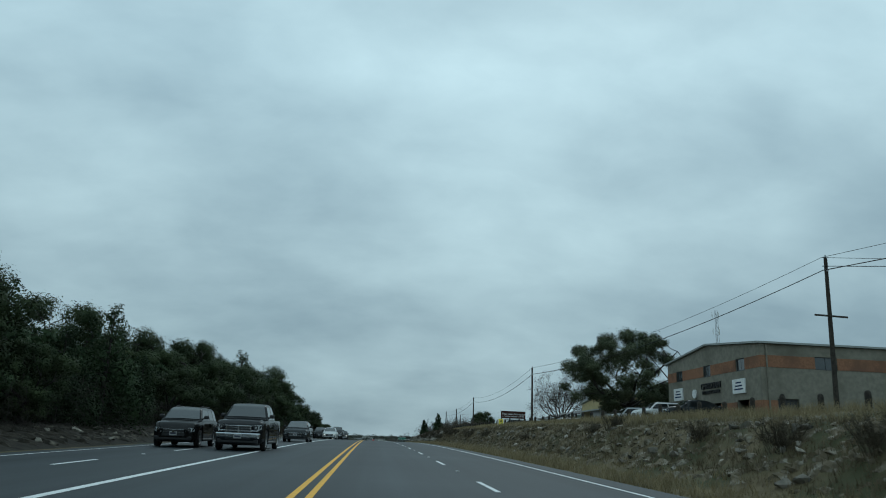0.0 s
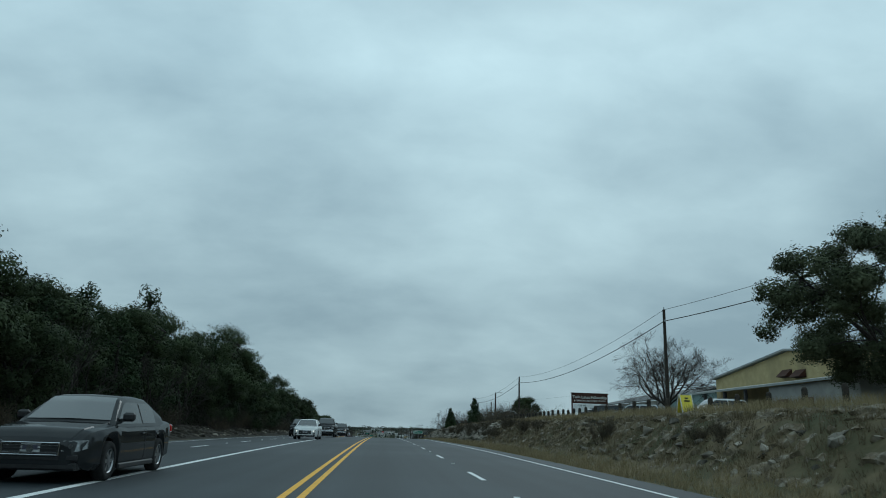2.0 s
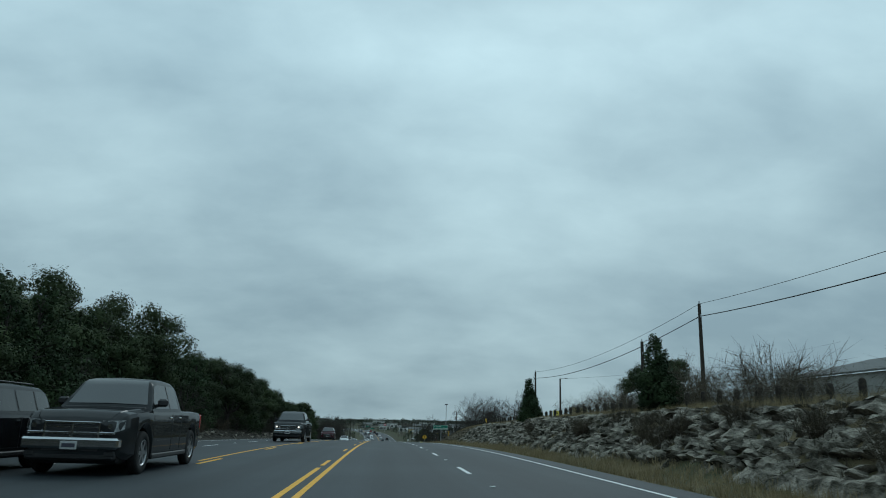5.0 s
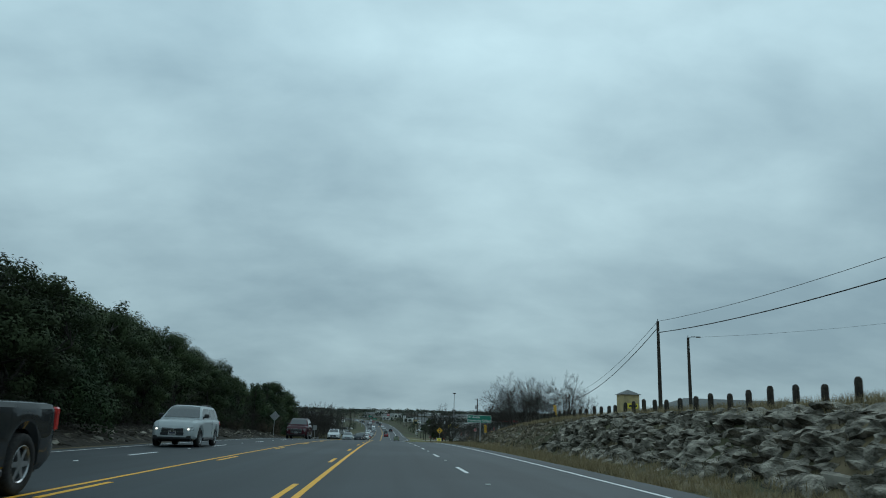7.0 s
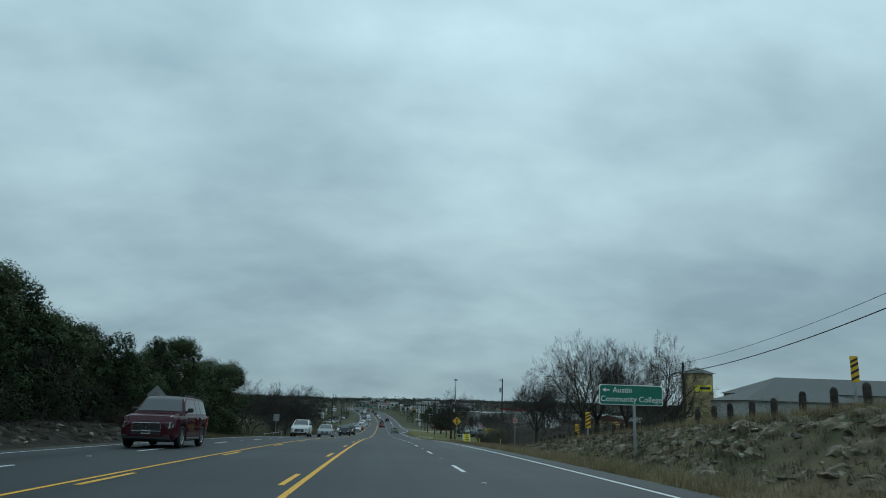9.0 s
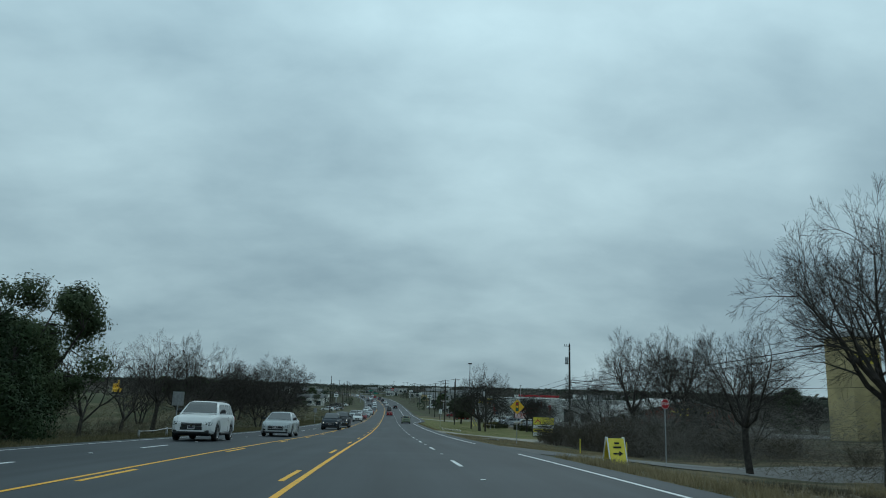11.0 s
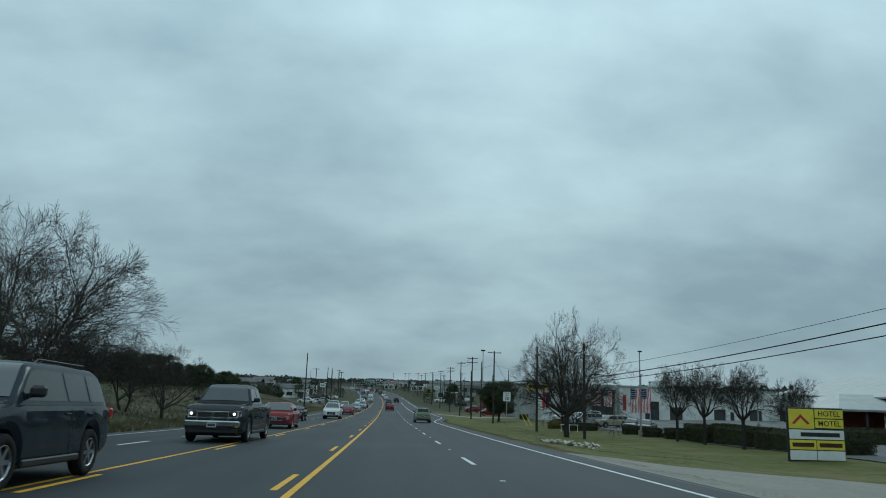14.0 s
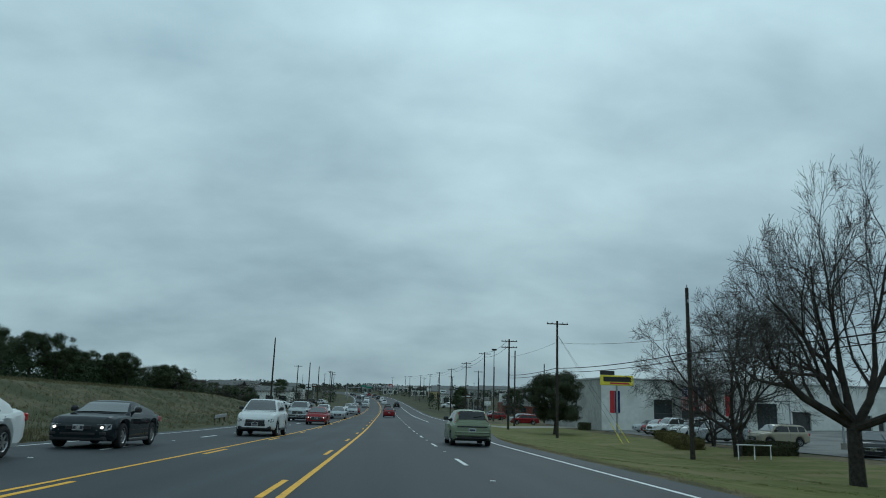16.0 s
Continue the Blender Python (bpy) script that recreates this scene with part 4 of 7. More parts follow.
TRAFFIC = [
    ("small_suv", "suv", BLACKISH, "black compact utility car on the oncoming lane", OUTER - .3, 38.4, False),
    ("pickup", "pickup", DARK, "dark grey pickup truck with a chrome bumper", INNER + .1, 37.6, False),
    ("small_suv", "suv", GREY, "dark grey utility car on the oncoming lane", OUTER + .1, 59.2, True),
    ("sedan", "sedan", GREY, "dark grey saloon on the oncoming lane", INNER + .1, 62.4, False),
    ("sedan", "sedan", WHITE, "white saloon on the oncoming lane", INNER + .1, 110.7, True),
    ("small_suv", "suv", DARK, "dark grey utility car on the oncoming lane", OUTER, 132.0, False),
    ("pickup", "pickup", GREY, "grey pickup truck with a silver grille", INNER, 134.2, False),
    ("small_suv", "suv", SILVER, "silver compact utility car with lit headlamps", OUTER - .3, 198.3, True),
    ("large_suv", "large_suv", (.050, .010, .016), "dark maroon long estate with a chrome grille", OUTER + .3, 240.6, False),
    ("small_suv", "suv", WHITE, "white utility car on the oncoming lane", OUTER + .3, 295.0, False),
    ("sedan", "sedan", SILVER, "silver saloon on the oncoming lane", INNER - .8, 309.8, False),
    ("pickup", "pickup", GREY, "tall grey pickup truck with lit headlamps", INNER - .2, 171.2, True),
    ("small_suv", "suv", (.022, .030, .038), "slate blue grey compact utility car with lit headlamps", INNER + .1, 344.8, True),
    ("pickup", "pickup", (.030, .032, .034), "grey pickup truck with a chrome grille and lit lamps", INNER + .2, 362.9, True),
    ("sedan", "sedan", RED, "dark red saloon on the oncoming lane", INNER - .6, 382.4, False),
    ("sedan", "sedan", WHITE, "white saloon on the oncoming lane", OUTER - .6, 398.6, False),
    ("coupe", "coupe", (.010, .016, .020), "slate blue low coupe with lit headlamps", OUTER + .1, 407.6, True),
    ("small_suv", "suv", WHITE, "white utility car on the oncoming lane", INNER - .1, 423.0, False),
    ("pickup", "pickup", SILVER, "silver pickup truck on the oncoming lane", OUTER - .3, 467, False),
    ("sedan", "sedan", RED, "red saloon with lit headlamps", INNER, 455, True),
    ("small_suv", "suv", WHITE, "white utility car on the oncoming lane", OUTER + .2, 492, False),
    ("sedan", "sedan", SILVER, "silver saloon on the oncoming lane", INNER, 486, False),
]
for name, kind, colour, label, x, s, lit in TRAFFIC:
    vehicle(name, kind, colour, label, on_road(x, s, True), lit, chrome=kind in ("pickup", "large_suv"))
# ---- woods and trees ----
oak_a = broadleaf("live_oak", 1, 9.5, 9, "dark green live oak at the edge of the woods")
oak_b = broadleaf("live_oak", 2, 9.0, 8, "dark green live oak with a rounded crown")
oak_c = broadleaf("live_oak", 3, 8.0, 8, "dull green live oak with a low crown", low=.02)
cedar_a = juniper("juniper", 4, 9.0, 6.0, "dark green juniper in the dense roadside wood")
cedar_b = juniper("juniper", 5, 8.0, 6.5, "broad dark green juniper in the roadside wood")
spire = juniper("juniper", 6, 5.0, 3.0, "narrow dark green juniper on the bank", per=330, size=.11)
bare_a = bare("bare_tree", 7, 9.0, "leafless grey tree with fine twigs")
bare_b = bare("bare_tree", 8, 9.0, "leafless spreading tree with several stems", stems=3, spread=.72, thick=.018, trunk=.24, depth=6, upright=.10)
bare_c = bare("bare_tree", 9, 9.0, "leafless upright tree with a tall crown", spread=.6, upright=.2)
bare_d = bare("bare_tree", 12, 7.0, "leafless young tree in a lawn", spread=.5, upright=.3, depth=5, thick=.022)
oak_big = broadleaf("live_oak", 21, 11.8, 16.5, "large dull green live oak with a broad clumpy crown", leaf=LEAF_DULL, per=420, size=.12, low=.12, clumps=125, clump=(.055, .11))
oak_dense = broadleaf("live_oak", 22, 9.0, 9.0, "dense dark green live oak in the verge", leaf=LEAF_DULL, per=300, size=.12, low=.16, clumps=70)
fine_a = fine_bare("bare_tree", 31, 10.0, 8.6, "large leafless tree with a rounded crown of fine twigs", rise=.03)
fine_b = fine_bare("bare_tree", 32, 10.0, 13.0, "leafless spreading tree forked near the ground", limbs=8, trunk=.14, stems=2, rise=.0)
fine_d = fine_bare("bare_tree", 34, 9.5, 13.0, "leafless tree with a broad domed crown of fine twigs", limbs=9, trunk=.2, rise=.0)
fine_c = fine_bare("bare_tree", 33, 10.0, 8.0, "tall leafless tree with crooked upswept limbs", limbs=5, rise=.16, trunk=.3, lean=.12)
young = fine_bare("bare_tree", 35, 7.0, 4.4, "leafless young tree with fine upright twigs beside the hedge", limbs=9, trunk=.34, rise=.2)
brush = shrub("brush", 10, 2.4, "leafless brown roadside brush")
brush_b = shrub("brush", 11, 1.3, "low grey brown brush on the bank")
templates = [oak_a, oak_b, oak_c, cedar_a, cedar_b, spire, bare_a, bare_b, bare_c, bare_d, brush, brush_b, oak_big, oak_dense, fine_a, fine_b, fine_c, fine_d, young]
r = random.Random(42)
s = -30.0
while s < 262:
    near = r.choice([cedar_a, cedar_b, oak_c, oak_c, cedar_b, bare_d])
    if r.random() < .72:
        tagged(plant(near, -14.6 - r.uniform(0, 1.4), s, r.uniform(0, 360), r.uniform(.5, .85)), group="roadside wood")
    tall = r.choice([oak_a, oak_b, cedar_a, cedar_b])
    tagged(plant(tall, -17.2 - r.uniform(0, 2.2), s + r.uniform(1, 3), r.uniform(0, 360), r.uniform(.74, 1.0) * (1.22 if 92 < s < 150 else .80 if s < 70 else .95)), group="roadside wood")
    if r.random() < .8:
        tagged(plant(r.choice([oak_a, oak_b]), -22 - r.uniform(0, 4), s + r.uniform(0, 4), r.uniform(0, 360), r.uniform(.9, 1.1) * (.78 if s < 70 else 1)), group="roadside wood")
    if r.random() < .35:
        tagged(plant(r.choice([brush_b, brush_b, brush]), -12.9 - r.uniform(0, .9), s + r.uniform(0, 4), r.uniform(0, 360), r.uniform(.6, 1.0)), group="roadside brush")
    s += r.uniform(4.0, 5.4)
for x, s, k in ((-15, 263, .8), (-16, 269, .85), (-15.2, 275, .8), (-16, 282, .85), (-18, 272, .95), (-16, 290, .8), (-18, 296, .8), (-20, 286, .95), (-15.5, 257, .8)):
    tagged(plant(cedar_b if k != .85 else oak_b, x, s, s * 7, k), group="roadside wood")
# leafless trees on the far side of the road
for tree, x, s, turn, k in (
    (fine_c, -21.5, 331, 40, 1.05), (fine_b, -14.6, 365.5, 10, 1.05), (fine_b, -21.5, 371, 120, 1.0), (fine_b, -15.5, 355.5, 200, .85), (fine_b, -15.8, 390, 70, .62), (fine_b, -20.5, 395, 150, .72), (fine_a, -13.4, 313.6, 30, .78), (fine_b, -13.6, 327, 260, .72), (oak_a, -19.5, 301, 40, .98), (oak_b, -24, 308, 140, .9), (bare_b, -23, 349, 200, .95), (bare_a, -27, 338, 130, .9),
    (bare_b, -31, 356, 20, .9), (bare_a, -34, 372, 300, .8), (bare_a, -24, 320, 170, .9), (bare_b, -26, 309, 250, .85), (bare_a, -30, 325, 10, .9),
    (bare_b, -22, 390, 160, .85), (bare_a, -26, 396, 220, .75), (bare_b, -38, 345, 70, .9), (bare_a, -19, 352, 310, .8)):
    tagged(plant(tree, x, s, turn, k), group="leafless trees by the field")
# trees on the near side
plant(oak_big, 31.3, 84.6, 30, 1.0)
plant(fine_d, 34.9, 129.7, 75, 1.12)
plant(oak_c, 31, 197, 10, .64)
plant(oak_b, 27, 178, 60, .55)
plant(oak_a, 30.5, 192, 200, .66)
for x, s, turn, k in ((14.4, 148.6, 0, .80), (13.4, 174.5, 90, .72), (14.0, 175.8, 40, .56)):
    tagged(plant(spire, x, s, turn, k, .1), group="junipers on the bank")
for tree, x, s, turn, k in (
    (fine_c, 23.3, 287, 5, 1.3), (fine_c, 26.3, 291, 60, 1.4), (fine_c, 28.2, 286, 250, 1.15), (fine_a, 33.8, 290, 180, 1.4), (fine_c, 19.6, 292, 90, .85), (fine_b, 31, 284, 20, .7),
    (fine_c, 29, 337, 250, 1.25), (fine_b, 24.5, 334, 100, .85), (fine_c, 32, 331, 310, 1.25), (fine_a, 27, 322, 140, 1.15), (bare_a, 33, 322, 20, 1.0), (bare_b, 30, 313, 60, .9), (bare_a, 36, 331, 220, 1.0)):
    tagged(plant(tree, x, s, turn, k), group="leafless thicket")
for i in range(60):
    x, s = r.uniform(19.5, 36), r.uniform(307, 346)
    if x < 19 + abs(s - 330) * .12:
        continue
    tagged(plant(r.choice([brush, brush, brush_b]), x, s, r.uniform(0, 360), r.uniform(.6, 1.5)), group="thicket brush")
for i in range(26):
    x, s = r.uniform(20, 34), r.uniform(256, 298)
    tagged(plant(brush, x, s, r.uniform(0, 360), r.uniform(.6, 1.1)), group="thicket brush")
for i in range(48):
    x, s = r.uniform(11.2, 12.7), r.choice([r.uniform(100, 165), r.uniform(-5, 95), r.uniform(95, 130)])
    tagged(plant(brush_b, x, s, r.uniform(0, 360), r.uniform(.4, .85)), group="brush on the bank")
for x, s, k in ((19, 146, 1.3), (21, 150, 1.2), (18, 153, 1.1), (23, 141, 1.1), (20, 158, 1.0), (17.5, 165, .9), (22, 166, 1.0)):
    tagged(plant(brush, x, s, s * 3, k), group="brush on the bank")
plant(fine_a, 21.0, 411, 40, 1.5)
plant(fine_b, 25.8, 431, 200, 1.22)
plant(fine_b, 31, 446, 20, .8)
plant(oak_dense, 23.4, 475.5, 80, .90)
for x, s, k in ((29.1, 400.5, 1.02), (29.2, 394.7, 1.0), (29.1, 387.5, 1.06), (29.3, 380.6, .82), (50, 396, .85), (57, 384, .9)):
    tagged(plant(young, x, s, s * 5, k), group="young leafless trees")
for i in range(62):
    x, s = -44 - r.uniform(0, 10), 440 + i * 2.7
    tagged(plant(r.choice([oak_c, oak_a, oak_b, oak_c]), x + (s - 450) * .05, s, r.uniform(0, 360), r.uniform(.5, .68)), group="far tree line")
for i in range(22):
    x, s = r.choice([-1, 1]) * r.uniform(28, 70), r.uniform(520, 760)
    x += shift(s)
    tagged(plant(r.choice([bare_a, bare_b, oak_c, oak_b]), x, s, r.uniform(0, 360), r.uniform(.6, .95)), group="trees in the valley")


def far_woods(seed, count, s0, s1, x0, x1, tall, material, label, keep=lambda x, s: True, facets=26, slim=.66):
    """Tree cover too far off to tell trees apart: clumps of leaf-sized facets."""
    q, g = random.Random(seed), Geo()
    for i in range(count):
        x, s = q.uniform(x0, x1), q.uniform(s0, s1)
        if not keep(x - shift(s), s):
            continue
        h = tall * q.uniform(.6, 1.2)
        c = Vector((x, s, ground_z(x, s)))
        for j in range(facets):
            p = c + Vector((q.uniform(-.5, .5) * h, q.uniform(-.5, .5) * h, h * (q.uniform(.05, 1) ** .8)))
            a, b = rand_dir(q) * h * .76 / facets ** .5, rand_dir(q) * h * slim / facets ** .5
            g.add([p - a, p + b, p + a, p - b], [(0, 1, 2, 3)])
    return solid("far_woods", g, material, label, "woods", kind="stuff")


def undergrowth(seed, count, spots, tall, size, material, label):
    """Tangled evergreen scrub that fills the space under the trees."""
    q, g = random.Random(seed), Geo()
    for i in range(count):
        x, s = spots(q)
        p = Vector((x, s, ground_z(x, s) + tall * q.random() ** 1.25))
        a = rand_dir(q) * size * q.uniform(.6, 1.4)
        b = rand_dir(q).cross(a).normalized() * size * q.uniform(.3, .6)
        g.add([p - a, p + b, p + a, p - b], [(0, 1, 2, 3)])
    return solid("undergrowth", g, material, label, "undergrowth", kind="stuff")


undergrowth(3, 60000, lambda q: (-15.6 - 5.4 * q.random(), q.uniform(-45, 266)), 4.8, .22, LEAF_CEDAR, "dark tangled evergreen scrub under the roadside trees")
undergrowth(4, 20000, lambda q: (-42 - 8 * q.random(), q.uniform(430, 610)), 2.8, .19, LEAF_CEDAR, "dark scrub under the far tree line")
def twig_haze(seed, count, spots, tall, label, material=LEAF_BROWN):
    """Leafless undergrowth: crossing thin stems and twigs."""
    q, g = random.Random(seed), Geo()
    for i in range(count):
        x, s = spots(q)
        k = q.random() ** 1.3
        p = Vector((x, s, ground_z(x, s) + tall * k * max(.2, .8 + .9 * noise.noise((x * .22, s * .22, seed)))))
        a = (rand_dir(q) + Vector((0, 0, .5))) * q.uniform(.2, .55)
        b = a.orthogonal().normalized() * q.uniform(.006, .015)
        g.add([p - a - b, p - a + b, p + a], [(0, 1, 2)])
    return solid("undergrowth", g, material, label, "undergrowth", kind="stuff")


twig_haze(11, 52000, lambda q: (19.5 + 18 * q.random(), q.uniform(303, 347)), 4.6, "dense leafless brush under the thicket", LEAF_GREY)
twig_haze(12, 16000, lambda q: (20 + 15 * q.random(), q.uniform(256, 298)), 2.6, "leafless brush under the roadside trees")
twig_haze(13, 14000, lambda q: (14.5 + 9 * q.random(), q.uniform(136, 172)), 1.7, "leafless brush on top of the bank")
twig_haze(14, 22000, lambda q: (-13.2 - 2.6 * q.random(), q.uniform(-30, 268)), 2.6, "leafless brown brush along the edge of the wood", TWIG_SHADED)
twig_haze(15, 7000, lambda q: (-15 - 16 * q.random(), q.uniform(300, 392)), 1.6, "leafless brush under the trees by the field")
far_woods(7, 900, -60, 262, -60, -25, 4.2, LEAF_CEDAR, "dark woods behind the roadside trees")
far_woods(1, 5200, 1000, 2600, -1000, 900, 6.5, LEAF_HAZED, "mixed winter woods on the far valley side", lambda x, s: abs(x) > 17)
far_woods(8, 800, 508, 1150, -95, 90, 4.4, LEAF_GREY, "grey brown leafless trees and brush among the shops", lambda x, s: abs(x) > 15 + (9 if x > 0 and s < 640 else 0) + (s - 500) * .012, 210, .16)
far_woods(9, 240, 500, 1000, -90, 85, 4.6, LEAF_CEDAR, "dark evergreen trees among the shops", lambda x, s: abs(x) > 18 + (9 if x > 0 and s < 640 else 0) and (x > 0 or s > 585), 220)
far_woods(2, 3000, 600, 1300, -420, 420, 5, LEAF_GREY, "brown leafless woods on the valley floor", lambda x, s: abs(x) > 95)
far_woods(5, 1200, 440, 700, 112, 420, 8, LEAF_HAZED, "dark woods behind the car lots", lambda x, s: True)
far_woods(6, 2000, 2300, 4200, -2400, 2400, 11, LEAF_HAZED, "wooded ridge at the horizon")
for i in range(44):
    x, s = -r.uniform(52, 120), r.uniform(300, 470)
    if s > 385 and x > -85:
        continue
    tagged(plant(r.choice([oak_b, bare_a, cedar_b, bare_b, oak_c]), x, s, r.uniform(0, 360), r.uniform(.7, 1.0)), group="trees behind the field")
for i in range(26):
    x, s = r.uniform(72, 140), r.uniform(375, 420)
    tagged(plant(r.choice([oak_b, bare_a, cedar_b, bare_b]), x, s, r.uniform(0, 360), r.uniform(.6, .95)), group="trees behind the motel")
for t in templates:
    for c in list(t.children_recursive):
        bpy.data.objects.remove(c)
    bpy.data.objects.remove(t)
# ---- poles, wires, fence ----
def utility_pole(x, s, top, arms=0, lamp=False, can=False, lean=0.0, bar=0.0, name="utility_pole", label="weathered timber utility pole"):
    """top: height over the road; arms: how many crossarms."""
    z0 = ground_z(x, s)
    h = road_z(s) + top - z0
    pole = thing(name, label, "utility pole", pose(x, s, z0, 0, lean, 0), "utility poles")
    part("shaft", Geo().tube([(0, 0, -.5), (0, 0, h * .5), (0, 0, h)], [.17, .14, .11], 10), TIMBER, pole)
    for i in range(arms):
        z = h - .35 - .9 * i
        arm = part("crossarm", Geo().box(-1.2, -.17, z - .06, 1.2, -.09, z + .06, .01), TIMBER, pole)
        for px_ in (-1.1, -.6, .6, 1.1):
            part("insulator", Geo().tube([(px_, -.13, z + .05), (px_, -.13, z + .2)], [.04, .055], 8), STEEL, arm)
    if arms == 0:
        part("insulator", Geo().tube([(0, 0, h), (0, 0, h + .2)], [.05, .04], 8), STEEL, pole)
        part("cable_clamp", Geo().box(-.05, -.2, h - 1.0, .05, -.1, h - .8, .02), STEEL, pole)
    if can:
        part("transformer", Geo().tube([(-.38, 0, h - 2.6), (-.38, 0, h - 2.5), (-.38, 0, h - 1.75), (-.38, 0, h - 1.65)], [.18, .22, .22, .18], 14), STEEL, pole, "grey can transformer")
        part("bracket", Geo().box(-.7, -.04, h - .28, .1, .04, h - .2), STEEL, pole)
        for px_ in (-.65, -.35):
            part("insulator", Geo().tube([(px_, 0, h - .2), (px_, 0, h + .02)], [.035, .05], 8), STEEL, pole)
    if bar:
        part("crossbar", Geo().box(-1.15, -.19, h - bar - .07, 1.15, -.11, h - bar + .05, .015), TIMBER, pole)
    if lamp:
        part("lamp_arm", Geo().tube([(0, 0, h - .15), (.35, 0, h + .12), (.8, 0, h + .1)], .03, 7), STEEL, pole)
        part("lamp_head", Geo().box(.75, -.1, h + .02, 1.15, .1, h + .14, .03), STEEL, pole)
    return Vector((x, s, z0 + h))


def cable(name, a, b, sag, rad=.02, label="black overhead cable strung between poles"):
    pts = []
    for i in range(17):
        k = i / 16
        p = a.lerp(b, k)
        pts.append(p - Vector((0, 0, 4 * sag * k * (1 - k))))
    return solid(name, Geo().tube(pts, rad, 5), WIRE, label, "cable", "overhead cables", smooth=True)


pa = utility_pole(30.5, 44, 13.6, label="leaning timber utility pole in front of the brick hall", lean=1.5, bar=4.0)
p0 = Vector((38, -40, 13))
pb = utility_pole(23.0, 99.7, 10.8)
pc = utility_pole(23.7, 164, 10.4)
pc2 = utility_pole(20.1, 166, 7.8, lamp=True)
pd = utility_pole(22.9, 217, 10.2)
pd2 = utility_pole(28.0, 223.2, 9.9, lamp=True)
pe0 = utility_pole(30.7, 276.4, 8.1)
pe = utility_pole(25.0, 349.6, 11.6, can=True, label="timber utility pole with a transformer beside the thicket")
pe1 = utility_pole(21.5, 405.6, 8.7, can=True, label="dark timber utility pole with a transformer on the lawn")
pf = utility_pole(21.1, 427.5, 10.1)
pg = utility_pole(20.1, 460.3, 11.8, arms=1)
ph = utility_pole(19.4, 488.2, 12.3, arms=2)
run = [p0, pa, pb, pc, pd, pe0]
for a, b in zip(run, run[1:]):
    sag = .019 * (b - a).length
    cable("overhead_cable", a, b, sag, .016)
    cable("overhead_cable", a - Vector((0, 0, .9 if a is not pd else .5)), b - Vector((0, 0, .9)), sag * 1.05, .032, "thick black cable strung between poles")


def hung(top, s, over):
    """A point on a pole, so far over the road."""
    return Vector((top.x - .15, top.y, road_z(s) + over))


low_run = [(pe0, 275.5, (8.0, 7.2, 6.9)), (pe, 349.4, (7.2, 6.6, 6.0)), (pe1, 405.5, (6.0, 5.1, 4.7)), (pf, 427.4, (6.8, 5.8, 5.4)), (pg, 460.8, (9.4, 6.6, 6.2)), (ph, 489.4, (9.6, 7.0, 6.6))]
for (a, sa, ha), (b, sb, hb) in zip(low_run, low_run[1:]):
    for va, vb, rad in zip(ha, hb, (.014, .035, .028)):
        cable("overhead_cable", hung(a, sa, va), hung(b, sb, vb), .008 * (sb - sa), rad)
cable("overhead_cable", pa, Vector((62, 30, 13.6)), .5, .016)
cable("overhead_cable", pa - Vector((0, 0, .6)), Vector((64, 26, 13)), .5, .025)
cable("overhead_cable", pe - Vector((0, 0, 4.6)), Vector((75, 350, 2.6)), .8, .03)
cable("overhead_cable", pe - Vector((0, 0, 4.9)), Vector((48, 338, .6)), .6, .03)
cable("overhead_cable", pd2, Vector((70, 218, 16)), 1.0, .010)
# guy wires with their yellow guards
for x, s in ((24.6, 452), (25.6, 453)):
    guy = thing("guy_wire", "steel guy wire with a yellow guard", "guy wire", pose(x, s, ground_z(x, s)), "guy wires")
    top = Vector((20.1 - x, 460.3 - s, pg.z - ground_z(x, s) - 1.5))
    part("strand", Geo().tube([(0, 0, 0), top], .012, 5), WIRE, guy)
    part("guard", Geo().tube([(0, 0, 0), top * (2.4 / top.length)], .04, 7), SIGN_LEMON, guy, "yellow plastic guard")
last = {1: ph, -1: None}
for x, s, top, arms in ((20.5, 524, 12, 1), (20.8, 560, 12, 2), (21, 604, 12, 1), (21, 650, 12, 1), (21.5, 705, 12, 1), (22, 770, 12, 1), (22, 840, 12, 1),
                        (-18.5, 510, 12.0, 0), (-20, 612, 11.5, 0), (-22, 720, 12, 1), (-22, 800, 12, 0), (36, 540, 11, 0), (40, 600, 11, 0), (30, 690, 11, 0), (24.5, 512, 11.5, 0), (26, 548, 10.5, 0), (27, 585, 11, 1), (33, 630, 10, 0), (27, 665, 11, 1), (28, 735, 11, 0), (27, 805, 11, 1), (-17.5, 560, 10.5, 0), (-24, 590, 11, 1), (-19, 665, 11, 1), (-21, 755, 11, 1), (24, 880, 12, 1), (-22, 870, 12, 1), (25, 950, 12, 1), (-23, 960, 12, 0)):
    near_side = 20 < x < 23
    x += shift(s) * (1.0 if x < 0 else .5)
    p = utility_pole(x, s, top + 1.0, arms)
    if near_side:
        for d in (0, .9):
            cable("overhead_cable", last[1] - Vector((0, 0, d)), p - Vector((0, 0, d)), .6, .025)
        last[1] = p

fence = thing("post_fence", "row of dark round-topped timber posts along the top of the bank", "fence", pose(0, 0, 0))
post_me = Geo().tube([(0, 0, -.3), (0, 0, .62), (0, 0, .70), (0, 0, .74)], [.11, .11, .09, .045], 10).mesh("post", TIMBER, False)
s, k = 18.0, 0
